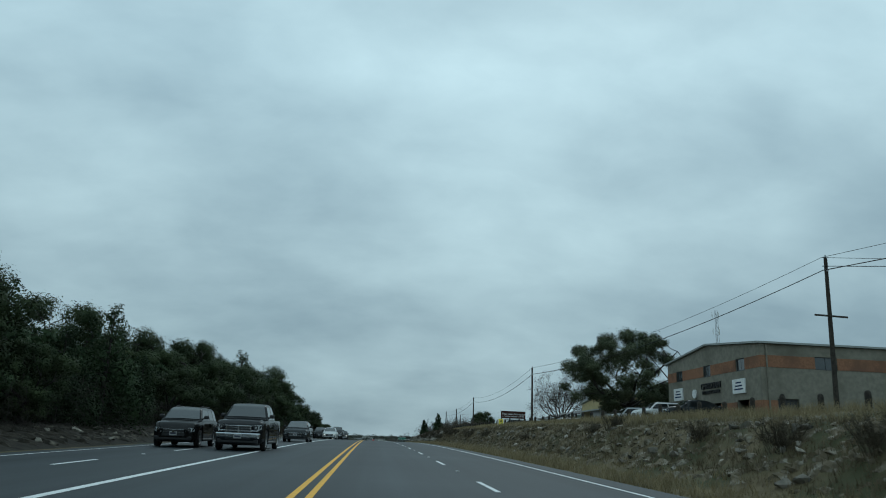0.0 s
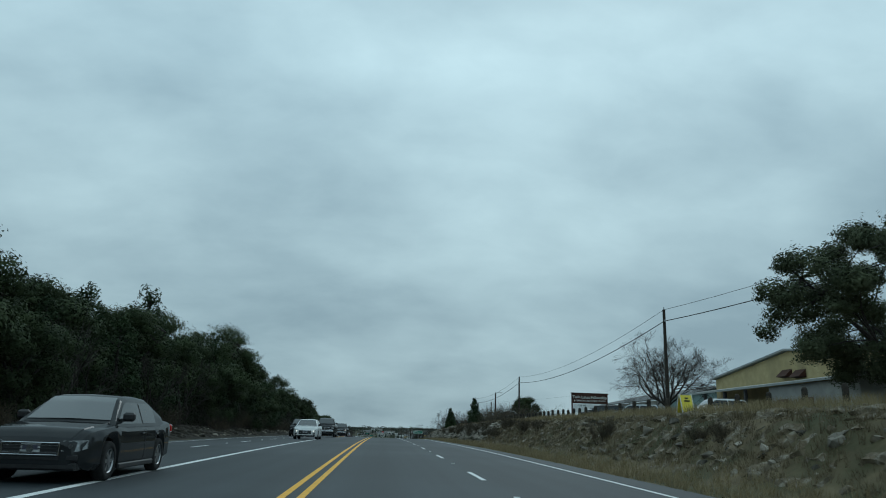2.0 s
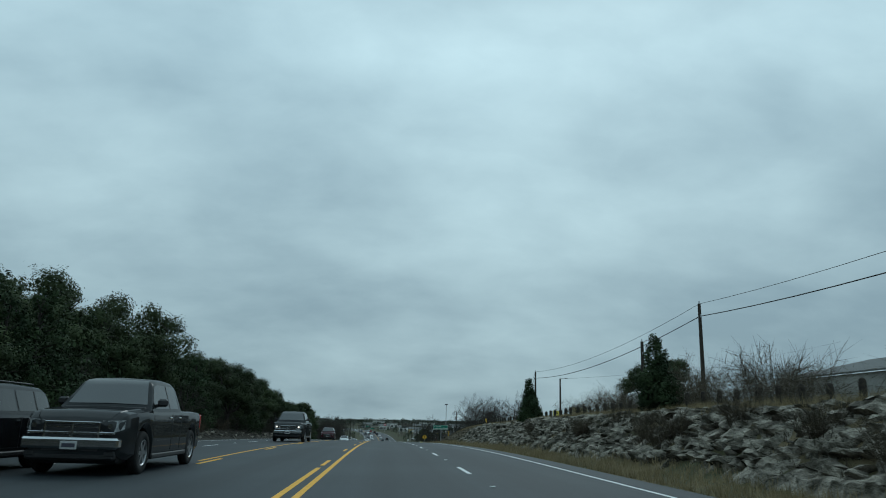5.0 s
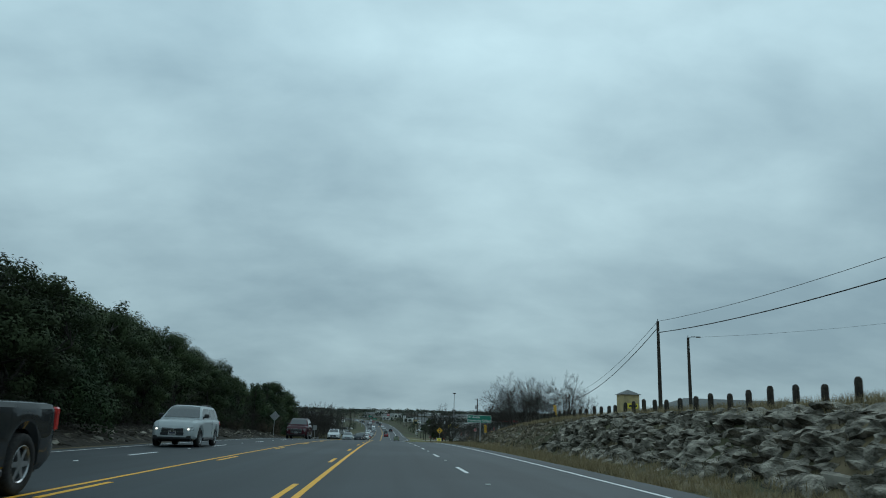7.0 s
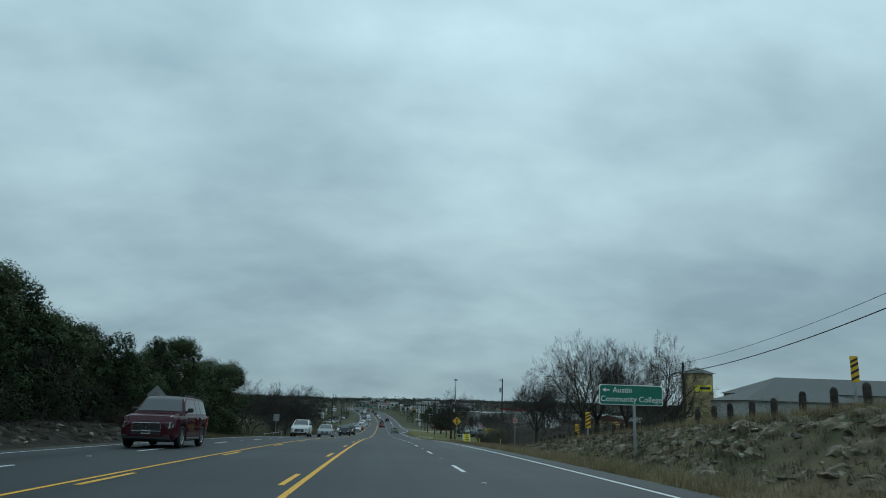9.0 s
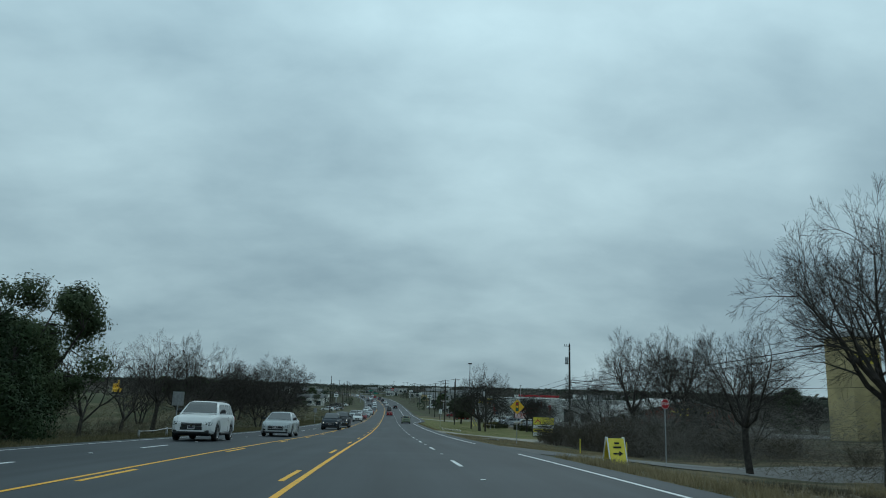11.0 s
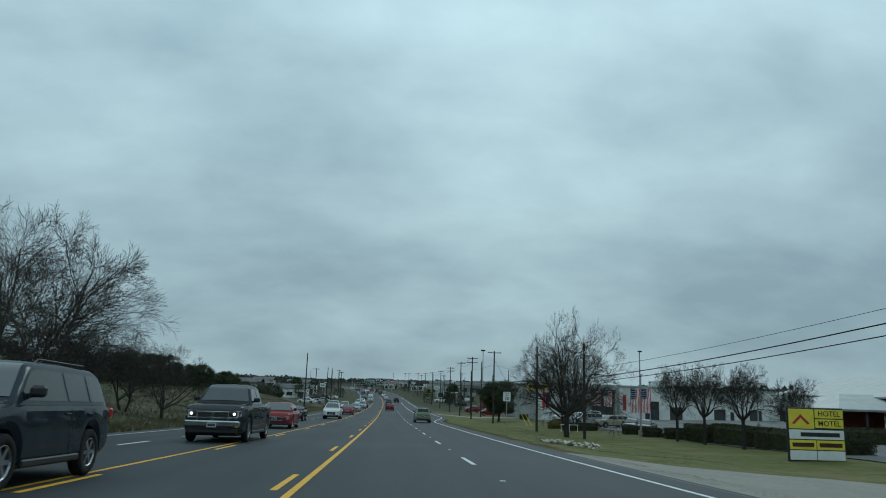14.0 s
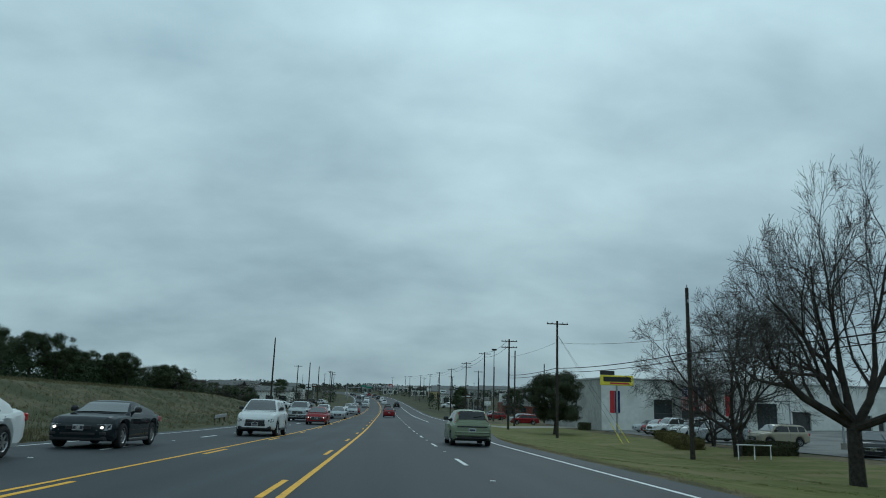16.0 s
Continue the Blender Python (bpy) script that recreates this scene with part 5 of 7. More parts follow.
while s < 268:
    x = float(np.interp(s, [18, 110, 150, 190, 268], [17.5, 15.6, 15.4, 14.6, 14.3]))
    ob = part("post", post_me, None, fence)
    j = random.Random(k)
    ob.matrix_basis = pose(x + j.uniform(-.06, .06), s, ground_z(x, s) - j.uniform(0, .12), j.uniform(-2, 2), j.uniform(-2, 2), j.uniform(0, 90)) @ Matrix.Diagonal((1, 1, 1 + .1 * j.random(), 1))
    s += 1.52 if s > 95 else 2.4
    k += 1


# ---- rock cut and its stones ----
def rugged(x, s):
    p = Vector((x * .9, s * .8, 0))
    n = noise.noise(p * 1.1) * .5 + noise.noise(p * 2.7) * .28 + noise.noise(p * 6.1) * .12
    return n


def rock_sheet(s0, s1, side=1, step=.15, bed=1.0, lift=.08):
    """A broken face: beds of stone stand out and fall back along the slope."""
    xs_ = list(np.arange(10.2, 14.0, .09)) if side > 0 else [-v for v in np.arange(14.9, 11.1, -.2)]
    ss_ = list(np.arange(s0, s1, step))
    g, pts = Geo(), []
    for s in ss_:
        for i, x in enumerate(xs_):
            edge = min(1, i / 5, (len(xs_) - 1 - i) / 5) * min(1, (s - s0) / 4, (s1 - s) / 4)
            z = ground_z(x, s)
            h = z - road_z(s)
            ws, wh = s + .5 * noise.noise((s * .7, h * 1.5, 2)), h + .16 * noise.noise((s * .5, h * 2, 7))
            row = math.floor(wh / .19)
            block = noise.cell((ws / (.42 + .30 * noise.cell((row, 3.5, 1.5))) + row * 7.3, row + .5, 2.5))
            chip = noise.cell((ws / .23 + 11.1 * row, wh / .13, 5.5))
            out = .22 * noise.noise((s * .30, h * 4.2, 4)) + .22 * (block - .5) + .10 * (chip - .5) + .09 * noise.noise((s * 2.2, h * 11, x)) + .05 * noise.noise((s * 5, h * 16, x * 4))
            up = .09 * noise.noise((s * .8, x * 1.6, 3)) + .07 * noise.noise((s * 2.6, x * 4, 8)) + .07 * (block - .5) + .04 * noise.noise((s * 6, x * 7, 5))
            pts.append((x - side * bed * edge * (out + lift * .5), s + .12 * edge * noise.noise((s * 2, x * 3, 1)), z + (lift + up * 1.1) * edge - .10 * (1 - edge)))
    n = len(xs_)
    return g.add(pts, [(j * n + i, j * n + i + 1, (j + 1) * n + i + 1, (j + 1) * n + i) for j in range(len(ss_) - 1) for i in range(n - 1)])


rock_bank = solid("rock_bank", rock_sheet(112, 207, bed=1.0, lift=.20), ROCK, "weathered limestone cut with ledges and dry weeds beside the road", "rock", kind="structure")
earth_bank = solid("earth_bank", rock_sheet(-15, 115, step=.22, bed=.5, lift=.05), EARTH, "rough brown earth bank with dry weeds beside the road", "bank", kind="structure")
earth_end = solid("earth_bank", rock_sheet(204, 276, step=.22, bed=.5, lift=.05), EARTH, "low earth bank with dead weeds beside the road", "bank", kind="structure")
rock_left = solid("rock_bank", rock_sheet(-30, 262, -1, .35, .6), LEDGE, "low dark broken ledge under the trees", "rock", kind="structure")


PALE_STONE = mat("pale_limestone", (.40, .37, .30), (.58, .54, .45), 3, .9, .03, 12, spot=(.24, .21, .16), spot_scale=2.4, spot_at=.6, own=.15)


def stone_mesh(seed, material=STONE):
    q = random.Random(seed)
    bm = bmesh.new()
    for i in range(14):
        d = rand_dir(q)
        m = max(abs(d.x), abs(d.y), abs(d.z))
        bm.verts.new(d / m ** .75 * q.uniform(.8, 1.1) * .5)
    bmesh.ops.convex_hull(bm, input=bm.verts)
    for v in [v for v in bm.verts if not v.link_faces]:
        bm.verts.remove(v)
    me = bpy.data.meshes.new("stone")
    bm.to_mesh(me)
    bm.free()
    me.materials.append(material)
    return me


stones = [stone_mesh(i) for i in range(9)]
pale_stones = [stone_mesh(i + 20, PALE_STONE) for i in range(5)]
q = random.Random(5)
for i in range(290):
    s = 106 + 128 * q.random()
    x = 10.9 + 2.4 * q.random()
    size = q.uniform(.18, .62) * (.5 if s > 203 else 1)
    ob = part("stone", q.choice(stones), None, rock_bank)
    ob.matrix_basis = pose(x, s, ground_z(x, s) + .02 * size, q.uniform(-8, 8), q.uniform(-6, 16), q.uniform(-25, 25)) @ Matrix.Diagonal((size * .9, size * q.uniform(1.1, 1.9), size * q.uniform(.45, .75), 1))
dirt_bank = thing("bank_stones", "scattered pale stones in the grassy bank", "rock", kind="structure")
for i in range(210):
    s, x = -8 + 105 * q.random(), 10.9 + 1.9 * q.random()
    size = q.uniform(.14, .5)
    ob = part("stone", q.choice(stones), None, dirt_bank)
    ob.matrix_basis = pose(x, s, ground_z(x, s), q.uniform(-20, 20), q.uniform(0, 30), q.uniform(0, 360)) @ Matrix.Diagonal((size, size * 1.3, size * .6, 1))
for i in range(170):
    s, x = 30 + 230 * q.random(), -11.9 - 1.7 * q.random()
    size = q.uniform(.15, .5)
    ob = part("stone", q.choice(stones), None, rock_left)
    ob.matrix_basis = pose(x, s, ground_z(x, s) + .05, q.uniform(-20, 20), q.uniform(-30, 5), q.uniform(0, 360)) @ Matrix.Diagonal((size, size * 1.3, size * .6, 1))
border = thing("stone_border", "pile of pale limestone pieces at the lawn's edge", "rock")
for i in range(34):
    k = i / 33
    x, s = 10.3 + 2.8 * k + q.uniform(-.25, .25), 374.2 - 1.9 * k + q.uniform(-.4, .4)
    size = q.uniform(.2, .45)
    ob = part("stone", q.choice(pale_stones), None, border)
    ob.matrix_basis = pose(x, s, ground_z(x, s) + .07 + .10 * q.random() * (i % 3), q.uniform(-30, 30), q.uniform(-30, 30), q.uniform(0, 360)) @ Matrix.Diagonal((size, size, size * .75, 1))


# ---- grass ----
def tufts(seed, count, spots, tall, material, label):
    q, g = random.Random(seed), Geo()
    for i in range(count):
        x, s = spots(q)
        z = ground_z(x, s) - .03
        for j in range(9):
            a = q.uniform(0, 6.28)
            h = tall * q.uniform(.5, 1.2)
            bx, by = x + q.uniform(-.12, .12), s + q.uniform(-.12, .12)
            w = .006 + .008 * q.random()
            lx, ly = q.uniform(-.45, .45) * h, q.uniform(-.45, .45) * h
            g.add([(bx - w * math.cos(a), by - w * math.sin(a), z), (bx + w * math.cos(a), by + w * math.sin(a), z), (bx + lx, by + ly, z + h)], [(0, 1, 2)])
    return solid("grass", g, material, label, "grass", kind="stuff")


tufts(1, 9000, lambda q: (8.5 + 2.3 * q.random() ** 1.4, q.uniform(-15, 286)), .30, GRASS_DRY, "dry tan verge grass along the road edge")
tufts(2, 9000, lambda q: (12.9 + 3.6 * q.random(), q.uniform(-10, 275)), .38, GRASS_DRY, "dry tan grass on top of the bank")
tufts(3, 7000, lambda q: (10.7 + 2.5 * q.random(), q.uniform(-10, 118)), .24, GRASS_WEED, "dead brown weeds on the earthen bank")
tufts(4, 9000, lambda q: (9.6 + 15 * q.random(), q.uniform(352, 450)), .045, GRASS_GREEN, "short winter lawn along the road edge")
tufts(5, 5000, lambda q: (-11.1 - 4 * q.random(), q.uniform(262, 420)), .28, GRASS_OLIVE, "dry verge grass beside the field")
tufts(6, 4200, lambda q: (10.6 + 2.8 * q.random(), 98 + 178 * q.random() ** .75), .24, LEAF_BROWN, "dead weeds growing out of the rock cut")
tufts(7, 16000, lambda q: (-12 - 30 * q.random(), q.uniform(300, 520)), .30, GRASS_OLIVE, "dry grass on the rising bank")
tufts(8, 3200, lambda q: (8.6 + 9.5 * q.random(), q.uniform(302, 346)), .13, GRASS_DRY, "short tan winter grass beside the thicket")
tufts(9, 3000, lambda q: (8.6 + 1.1 * q.random(), q.uniform(346, 440)), .07, GRASS_DRY, "worn tan grass along the road edge")
# ---- signs ----
def sign_post(parent, x, h, y=.05, wide=.06):
    return part("post", Geo().box(x - wide / 2, y - wide / 2, -.4, x + wide / 2, y + wide / 2, h, .008), STEEL, parent, "galvanised post")


def plate(name, parent, outline, material, y=0.0, thick=.012, label=""):
    return part(name, Geo().prism(outline, y, y + thick), material, parent, label)


def oblong(w, h, z, cut=.0):
    a, b = w / 2, h / 2
    c = cut
    return [(-a + c, z - b), (a - c, z - b), (a, z - b + c), (a, z + b - c), (a - c, z + b), (-a + c, z + b), (-a, z + b - c), (-a, z - b + c)] if c else [(-a, z - b), (a, z - b), (a, z + b), (-a, z + b)]


def rhomb(half, z):
    return [(0, z - half), (half, z), (0, z + half), (-half, z)]


def stand(name, label, category, x, s, turn=0.0):
    return thing(name, label, category, pose(x, s, ground_z(x, s), 0, 0, turn))


def up(x, s, over):
    """Height over the ground at (x, s) of a point that lies that far over the road."""
    return road_z(s) + over - ground_z(x, s)


# the green guide sign
x, s = 10.85, 234.6
guide = stand("guide_sign", "green highway guide sign with a white arrow and lettering", "road sign", x, s)
z = up(x, s, 2.50)
sign_post(guide, 0.12, z + .3, wide=.09)
face = plate("panel", guide, oblong(2.44, .74, z, .05), SIGN_WHITE)
plate("field", face, oblong(2.39, .69, z, .05), SIGN_GREEN, -.004, .004)
letters("lettering", "Austin", .29, SIGN_WHITE, face, pose(-.33, -.008, z + .17))
letters("lettering", "Community College", .29, SIGN_WHITE, face, pose(0, -.008, z - .16))
plate("arrow", face, [(-1.1, z + .17), (-.98, z + .26), (-.98, z + .195), (-.82, z + .195), (-.82, z + .145), (-.98, z + .145), (-.98, z + .08)], SIGN_WHITE, -.010, .004)

# signal ahead
x, s = 13.4, 322.7
ahead = stand("warning_sign", "yellow diamond warning sign with a traffic signal symbol", "road sign", x, s)
z = up(x, s, 2.85)
sign_post(ahead, 0, z + .4)
face = plate("panel", ahead, rhomb(.69, z), SIGN_BLACK)
plate("field", face, rhomb(.665, z), SIGN_YELLOW, -.004, .004)
plate("symbol", face, oblong(.27, .80, z), SIGN_BLACK, -.008, .004)
for dz, m_ in ((.25, SIGN_RED), (0, SIGN_YELLOW), (-.25, SIGN_GREEN)):
    part("disc", Geo().tube([(0, -.008, z + dz), (0, -.014, z + dz)], .10, 18), m_, face)

# speed limit
x, s = 11.3, 392.2
limit = stand("speed_limit_sign", "white speed limit sign on a steel post", "road sign", x, s)
z = up(x, s, 2.75)
sign_post(limit, 0, z + .3)
face = plate("panel", limit, oblong(.62, .76, z, .04), SIGN_WHITE)
letters("lettering", "SPEED", .15, SIGN_BLACK, face, pose(0, -.004, z + .26))
letters("lettering", "LIMIT", .15, SIGN_BLACK, face, pose(0, -.004, z + .10))
letters("lettering", "50", .40, SIGN_BLACK, face, pose(0, -.004, z - .17))

# stop sign at the side street
x, s = 18.5, 300
stop = stand("stop_sign", "red octagonal stop sign on a leaning post", "road sign", x, s, 20)
z = up(x, s, 2.7)
sign_post(stop, 0, z + .3)
face = plate("panel", stop, [(.33 * math.cos(radians(22.5 + 45 * i)), z + .33 * math.sin(radians(22.5 + 45 * i))) for i in range(8)], SIGN_WHITE)
plate("field", face, [(.305 * math.cos(radians(22.5 + 45 * i)), z + .305 * math.sin(radians(22.5 + 45 * i))) for i in range(8)], SIGN_RED, -.004, .004)
letters("lettering", "STOP", .23, SIGN_WHITE, face, pose(0, -.008, z))


def sandwich_board(x, s, turn, arrow, size=1.0):
    board = stand("sandwich_board", "yellow folding sandwich board on the grass", "sign", x, s, turn)
    board.scale = (size, size, size)
    for side in (-1, 1):
        leaf = Geo()
        for a, b, c, d in ((-.33, .33, .0, .95),):
            pts = [(a, side * .30, 0), (b, side * .30, 0), (b, side * .05, d), (a, side * .05, d)]
            leaf.add(pts + [(p[0], p[1] + side * .03, p[2]) for p in pts], [(0, 1, 2, 3), (7, 6, 5, 4), (0, 4, 5, 1), (1, 5, 6, 2), (2, 6, 7, 3), (3, 7, 4, 0)])
        pn = part("panel", leaf, SIGN_LEMON, board)
        for dx in (-.36, .36):
            part("edge", Geo().tube([(dx, side * .32, -.02), (dx, side * .05, 1.0)], .03, 6), SIGN_WHITE, pn, "white plastic edge")
        tilt = pose(0, side * .345, 0, side * 14.7 if side < 0 else -14.7)
        for k, (w, z) in enumerate(((.20, .78), (.34, .63))):
            y = side * (.335 - .25 * z / .95) + side * .018
            part("bar", Geo().box(-w / 2, y - .006, z - .035, w / 2, y + .006, z + .035), SIGN_BLACK, pn)
        if arrow:
            y = side * (.335 - .25 * .4 / .95) + side * .018
            part("arrow", Geo().prism([(-.2, .43), (-.2, .37), (.05, .37), (.05, .30), (.22, .40), (.05, .50), (.05, .43)], y - .006, y + .006), SIGN_BLACK, pn)
    return board


sandwich_board(10.5, 284.6, 12, True)
sandwich_board(14.6, 76.9, 8, False, .8)
sandwich_board(15.2, 172.5, -6, False, .7)


def back_of_sign(x, s, over, shape, label):
    st = stand("sign_back", label, "road sign", x, s, 180)
    z = up(x, s, over)
    sign_post(st, 0, z + .3)
    plate("panel", st, shape(z), STEEL, 0, .012)


back_of_sign(-12.4, 254.4, 2.6, lambda z: rhomb(.6, z), "bare metal back of a diamond road sign")
back_of_sign(-12.2, 306, 2.3, lambda z: oblong(.75, .9, z), "bare metal back of a speed sign")
back_of_sign(-12.0, 395, 2.3, lambda z: oblong(.62, .78, z), "bare metal back of a speed sign")


def marker(x, s, tall):
    st = stand("object_marker", "yellow and black striped marker board on a post", "road sign", x, s)
    sign_post(st, 0, tall + .4)
    pn = plate("panel", st, oblong(.3, .9, tall), SIGN_YELLOW, -.004, .012)
    for i in range(4):
        z = tall - .42 + i * .22
        plate("stripe", pn, [(-.15, z), (.15, z + .15), (.15, z + .24), (-.15, z + .09)] if i < 3 else [(-.15, z - .05), (.15, z + .1), (.15, z + .17), (-.15, z + .04)], SIGN_BLACK, -.009, .004)


marker(18.0, 232, 1.6)
marker(13.6, 250, 1.1)
marker(16.2, 262, 1.2)

# roadside bollard markers by the side street
for x, s in ((17.2, 303.5), (14.8, 306)):
    st = stand("marker_post", "thin yellow marker post in the verge", "post", x, s)
    part("shaft", Geo().tube([(0, 0, -.2), (0, 0, .95)], .035, 8), SIGN_LEMON, st)

# church sign
x, s = 27.4, 136
church_sign = stand("church_sign", "brown church sign over a white letter board between posts", "sign", x, s)
z = up(x, s, 5.65)
for dx in (-2.25, 2.25):
    part("post", Geo().box(dx - .08, -.06, -.4, dx + .08, .10, z + .62, .015), SIGN_BROWN, church_sign)
face = part("panel", Geo().box(-2.3, -.10, z - .62, 2.3, .05, z + .60, .02), SIGN_BROWN, church_sign, "dark brown name panel")
part("cap", Geo().box(-2.42, -.16, z + .60, 2.42, .12, z + .70, .02), SIGN_BROWN, church_sign)
letters("lettering", "Twin Lakes Fellowship", .48, SIGN_WHITE, face, pose(0, -.106, z + .15))
letters("lettering", "& CHRISTIAN RESOURCE CENTER", .27, SIGN_WHITE, face, pose(0, -.106, z - .28))
board = part("letter_board", Geo().box(-2.15, -.08, z - 1.75, 2.15, .04, z - .66, .02), SIGN_WHITE, church_sign, "white changeable letter board")
letters("lettering", "FOR WE", .3, SIGN_BLACK, board, pose(-1.0, -.084, z - .88))
letters("lettering", "TO LIVE", .3, SIGN_BLACK, board, pose(.55, -.084, z - 1.22))

# motel sign
x, s = 26.8, 374
motel = stand("motel_sign", "yellow and white panelled motel sign standing on the lawn", "sign", x, s)
top = up(x, s, 2.3)
part("frame", Geo().box(-1.75, -.02, -.3, 1.75, .2, top, .05), SIGN_BLACK, motel)
h = top - .1
for x0, x1, z0, z1, m_, words in ((-1.68, -.12, .62, 1, SIGN_LEMON, ""), (-.06, 1.68, .83, 1, SIGN_LEMON, "HOTEL"), (-.06, 1.68, .64, .81, SIGN_LEMON, "MOTEL"), (-1.68, 1.68, .42, .60, SIGN_WHITE, ""), (-1.68, -.06, .22, .40, SIGN_LEMON, ""), (-.02, 1.68, .22, .40, SIGN_LEMON, ""), (-1.68, -.06, .02, .20, SIGN_WHITE, ""), (-.02, 1.68, .02, .20, SIGN_WHITE, "")):
    pn = part("panel", Geo().box(x0, -.05, z0 * h, x1, -.02, z1 * h, .01), m_, motel)
    if words:
        letters("lettering", words, .44, SIGN_BLACK, pn, pose((x0 + x1) / 2, -.055, (z0 + z1) / 2 * h))
    elif m_ is SIGN_WHITE and z1 > .5:
        part("bar", Geo().box(-1.0, -.056, .47 * h, 1.4, -.052, .55 * h), SIGN_BLACK, pn)
    elif m_ is SIGN_LEMON and z0 < .3:
        part("bar", Geo().box(x0 + .15, -.056, .27 * h, x1 - .15, -.052, .35 * h), SIGN_BROWN, pn)
    elif m_ is SIGN_LEMON:
        part("roof_mark", Geo().prism([(-1.5, .72 * h), (-.95, .9 * h), (-.4, .72 * h), (-.55, .70 * h), (-.95, .83 * h), (-1.35, .70 * h)], -.058, -.052), SIGN_RED, pn)

# dealer's pylon sign
x, s = 30.2, 471
pylon = stand("pylon_sign", "yellow and black dealer sign on a steel pole", "sign", x, s)
z = up(x, s, 6.0)
part("pole", Geo().tube([(0, 0, -.4), (0, 0, z - .6)], .13, 10), STEEL, pylon)
face = part("panel", Geo().box(-2.1, -.2, z - .65, 2.1, .2, z + .60, .05), SIGN_LEMON, pylon, "yellow panel")
part("bar", Geo().box(-1.75, -.215, z - .20, 1.75, -.195, z + .40), SIGN_BLACK, face)
part("bar", Geo().box(-.9, -.215, z - .50, 1.5, -.195, z - .30), SIGN_RED, face)
part("top_panel", Geo().box(-2.1, -.18, z + .62, -.3, .18, z + 1.15, .04), SIGN_BLACK, pylon)


# ---- flags and lamp posts ----
BLUE = mat("flag_blue", (.015, .022, .07), (.022, .03, .09), 4, .8)


def flag(parent, w, h, z, y=-.12, x=0.0, upright=True):
    """A hanging stars and stripes; stripes run down the cloth."""
    cloth = None
    n = 13
    for i in range(n):
        x0 = x - w / 2 + w * i / n
        g, rows_ = Geo(), []
        for k in range(9):
            zz = z - h * k / 8
            off = y - .05 * math.sin(k * 1.1 + i * .35)
            off2 = y - .05 * math.sin(k * 1.1 + (i + 1) * .35)
            rows_.append([(x0, off, zz), (x0 + w / n, off2, zz)])
        g.loft(rows_, closed=False, caps=False)
        st = part("stripe", g, SIGN_RED if i % 2 == 0 else SIGN_WHITE, parent)
    g, rows_ = Geo(), []
    for k in range(4):
        zz = z - h * .4 * k / 3
        rows_.append([(x - w / 2 + w * .55 * q / 4, y - .08, zz) for q in range(5)])
    g.loft(rows_, closed=False, caps=False)
    canton = part("canton", g, BLUE, parent, "blue canton with white stars")
    g = Geo()
    for i in range(5):
        for j in range(5):
            cx, cz = x - w / 2 + w * .55 * (i + .5) / 5, z - h * .4 * (j + .5) / 5
            g.add([(cx + .035 * math.cos(a) * w, y - .09, cz + .035 * math.sin(a) * w) for a in np.linspace(0, 6.283, 7)[:-1]], [tuple(range(6))])
    tagged(part("stars", g, SIGN_WHITE, canton), kind="stuff")


def lamp_post(x, s, top, label="steel lot lamp post"):
    st = stand("lamp_post", label, "lamp post", x, s)
    h = up(x, s, top)
    part("base", Geo().tube([(0, 0, -.3), (0, 0, .6), (0, 0, .62)], [.28, .28, .22], 12), CONCRETE, st)
    part("shaft", Geo().tube([(0, 0, .5), (0, 0, h)], [.10, .07], 8), STEEL, st)
    part("lamp_head", Geo().box(-.18, -.45, h, .18, .15, h + .14, .03), BLACK, st)
    return st, h


st, h = lamp_post(30.1, 413.4, 8.7, "steel lamp post with two hanging flags")
for dx in (-.62, .62):
    flag(st, 1.12, 2.7, h - 4.15, x=dx)
part("flag_bar", Geo().tube([(-1.2, -.1, h - 4.0), (1.2, -.1, h - 4.0)], .03, 6), STEEL, st)
for x, s, top in ((40, 441, 7.5), (33, 446, 7.2), (36, 492, 8), (52, 470, 7.5), (62, 448, 7.5), (45.4, 391.2, 6.6), (30, 620, 9)):
    lamp_post(x, s, top)
# high mast light far down the road
st = stand("high_mast_light", "tall floodlight mast in the valley", "lamp post", 57, 760)
part("shaft", Geo().tube([(0, 0, -.5), (0, 0, 27)], [.4, .2], 8), STEEL, st)
part("lamp_ring", Geo().tube([(0, 0, 27), (0, 0, 27.8)], [1.3, 1.3], 10), BLACK, st)
# ---- buildings ----
STUCCO = mat("tan_stucco", (.20, .185, .15), (.27, .25, .205), 3, .9, .003, 60, spot=(.16, .145, .115), spot_scale=.35, spot_at=.58)
BRICKWORK = mat("orange_brick_band", (.24, .115, .07), (.33, .165, .10), 7, .9, .006, 30, spot=(.20, .105, .07), spot_scale=.8)
CREAM = mat("cream_stucco", (.42, .33, .17), (.50, .40, .22), 2, .9, .003, 40, spot=(.36, .29, .16), spot_scale=.4)
TEAL = mat("teal_panel", (.20, .30, .30), (.25, .36, .36), 2, .8, spot=(.18, .26, .26), spot_scale=.4)
GREY_WALL = mat("grey_panel", (.30, .30, .28), (.38, .38, .36), 2, .8, .002, 30, spot=(.26, .26, .25), spot_scale=.3)
PALE_WALL = mat("pale_panel", (.62, .62, .59), (.72, .72, .69), 2, .8, .002, 30, spot=(.56, .56, .53), spot_scale=.3)
BARN_RED = mat("barn_red_siding", (.16, .045, .032), (.22, .065, .045), 3, .85, .003, 30)
ROOF_GREY = mat("grey_shingles", (.10, .105, .105), (.16, .165, .16), 5, .9, .006, 20)
ROOF_METAL = mat("grey_metal_roof", (.27, .29, .28), (.34, .36, .35), 1.2, .5, metal=.3)
PANE = mat("window_pane", (.02, .03, .035), (.035, .045, .05), 1, .08, spec=.9)
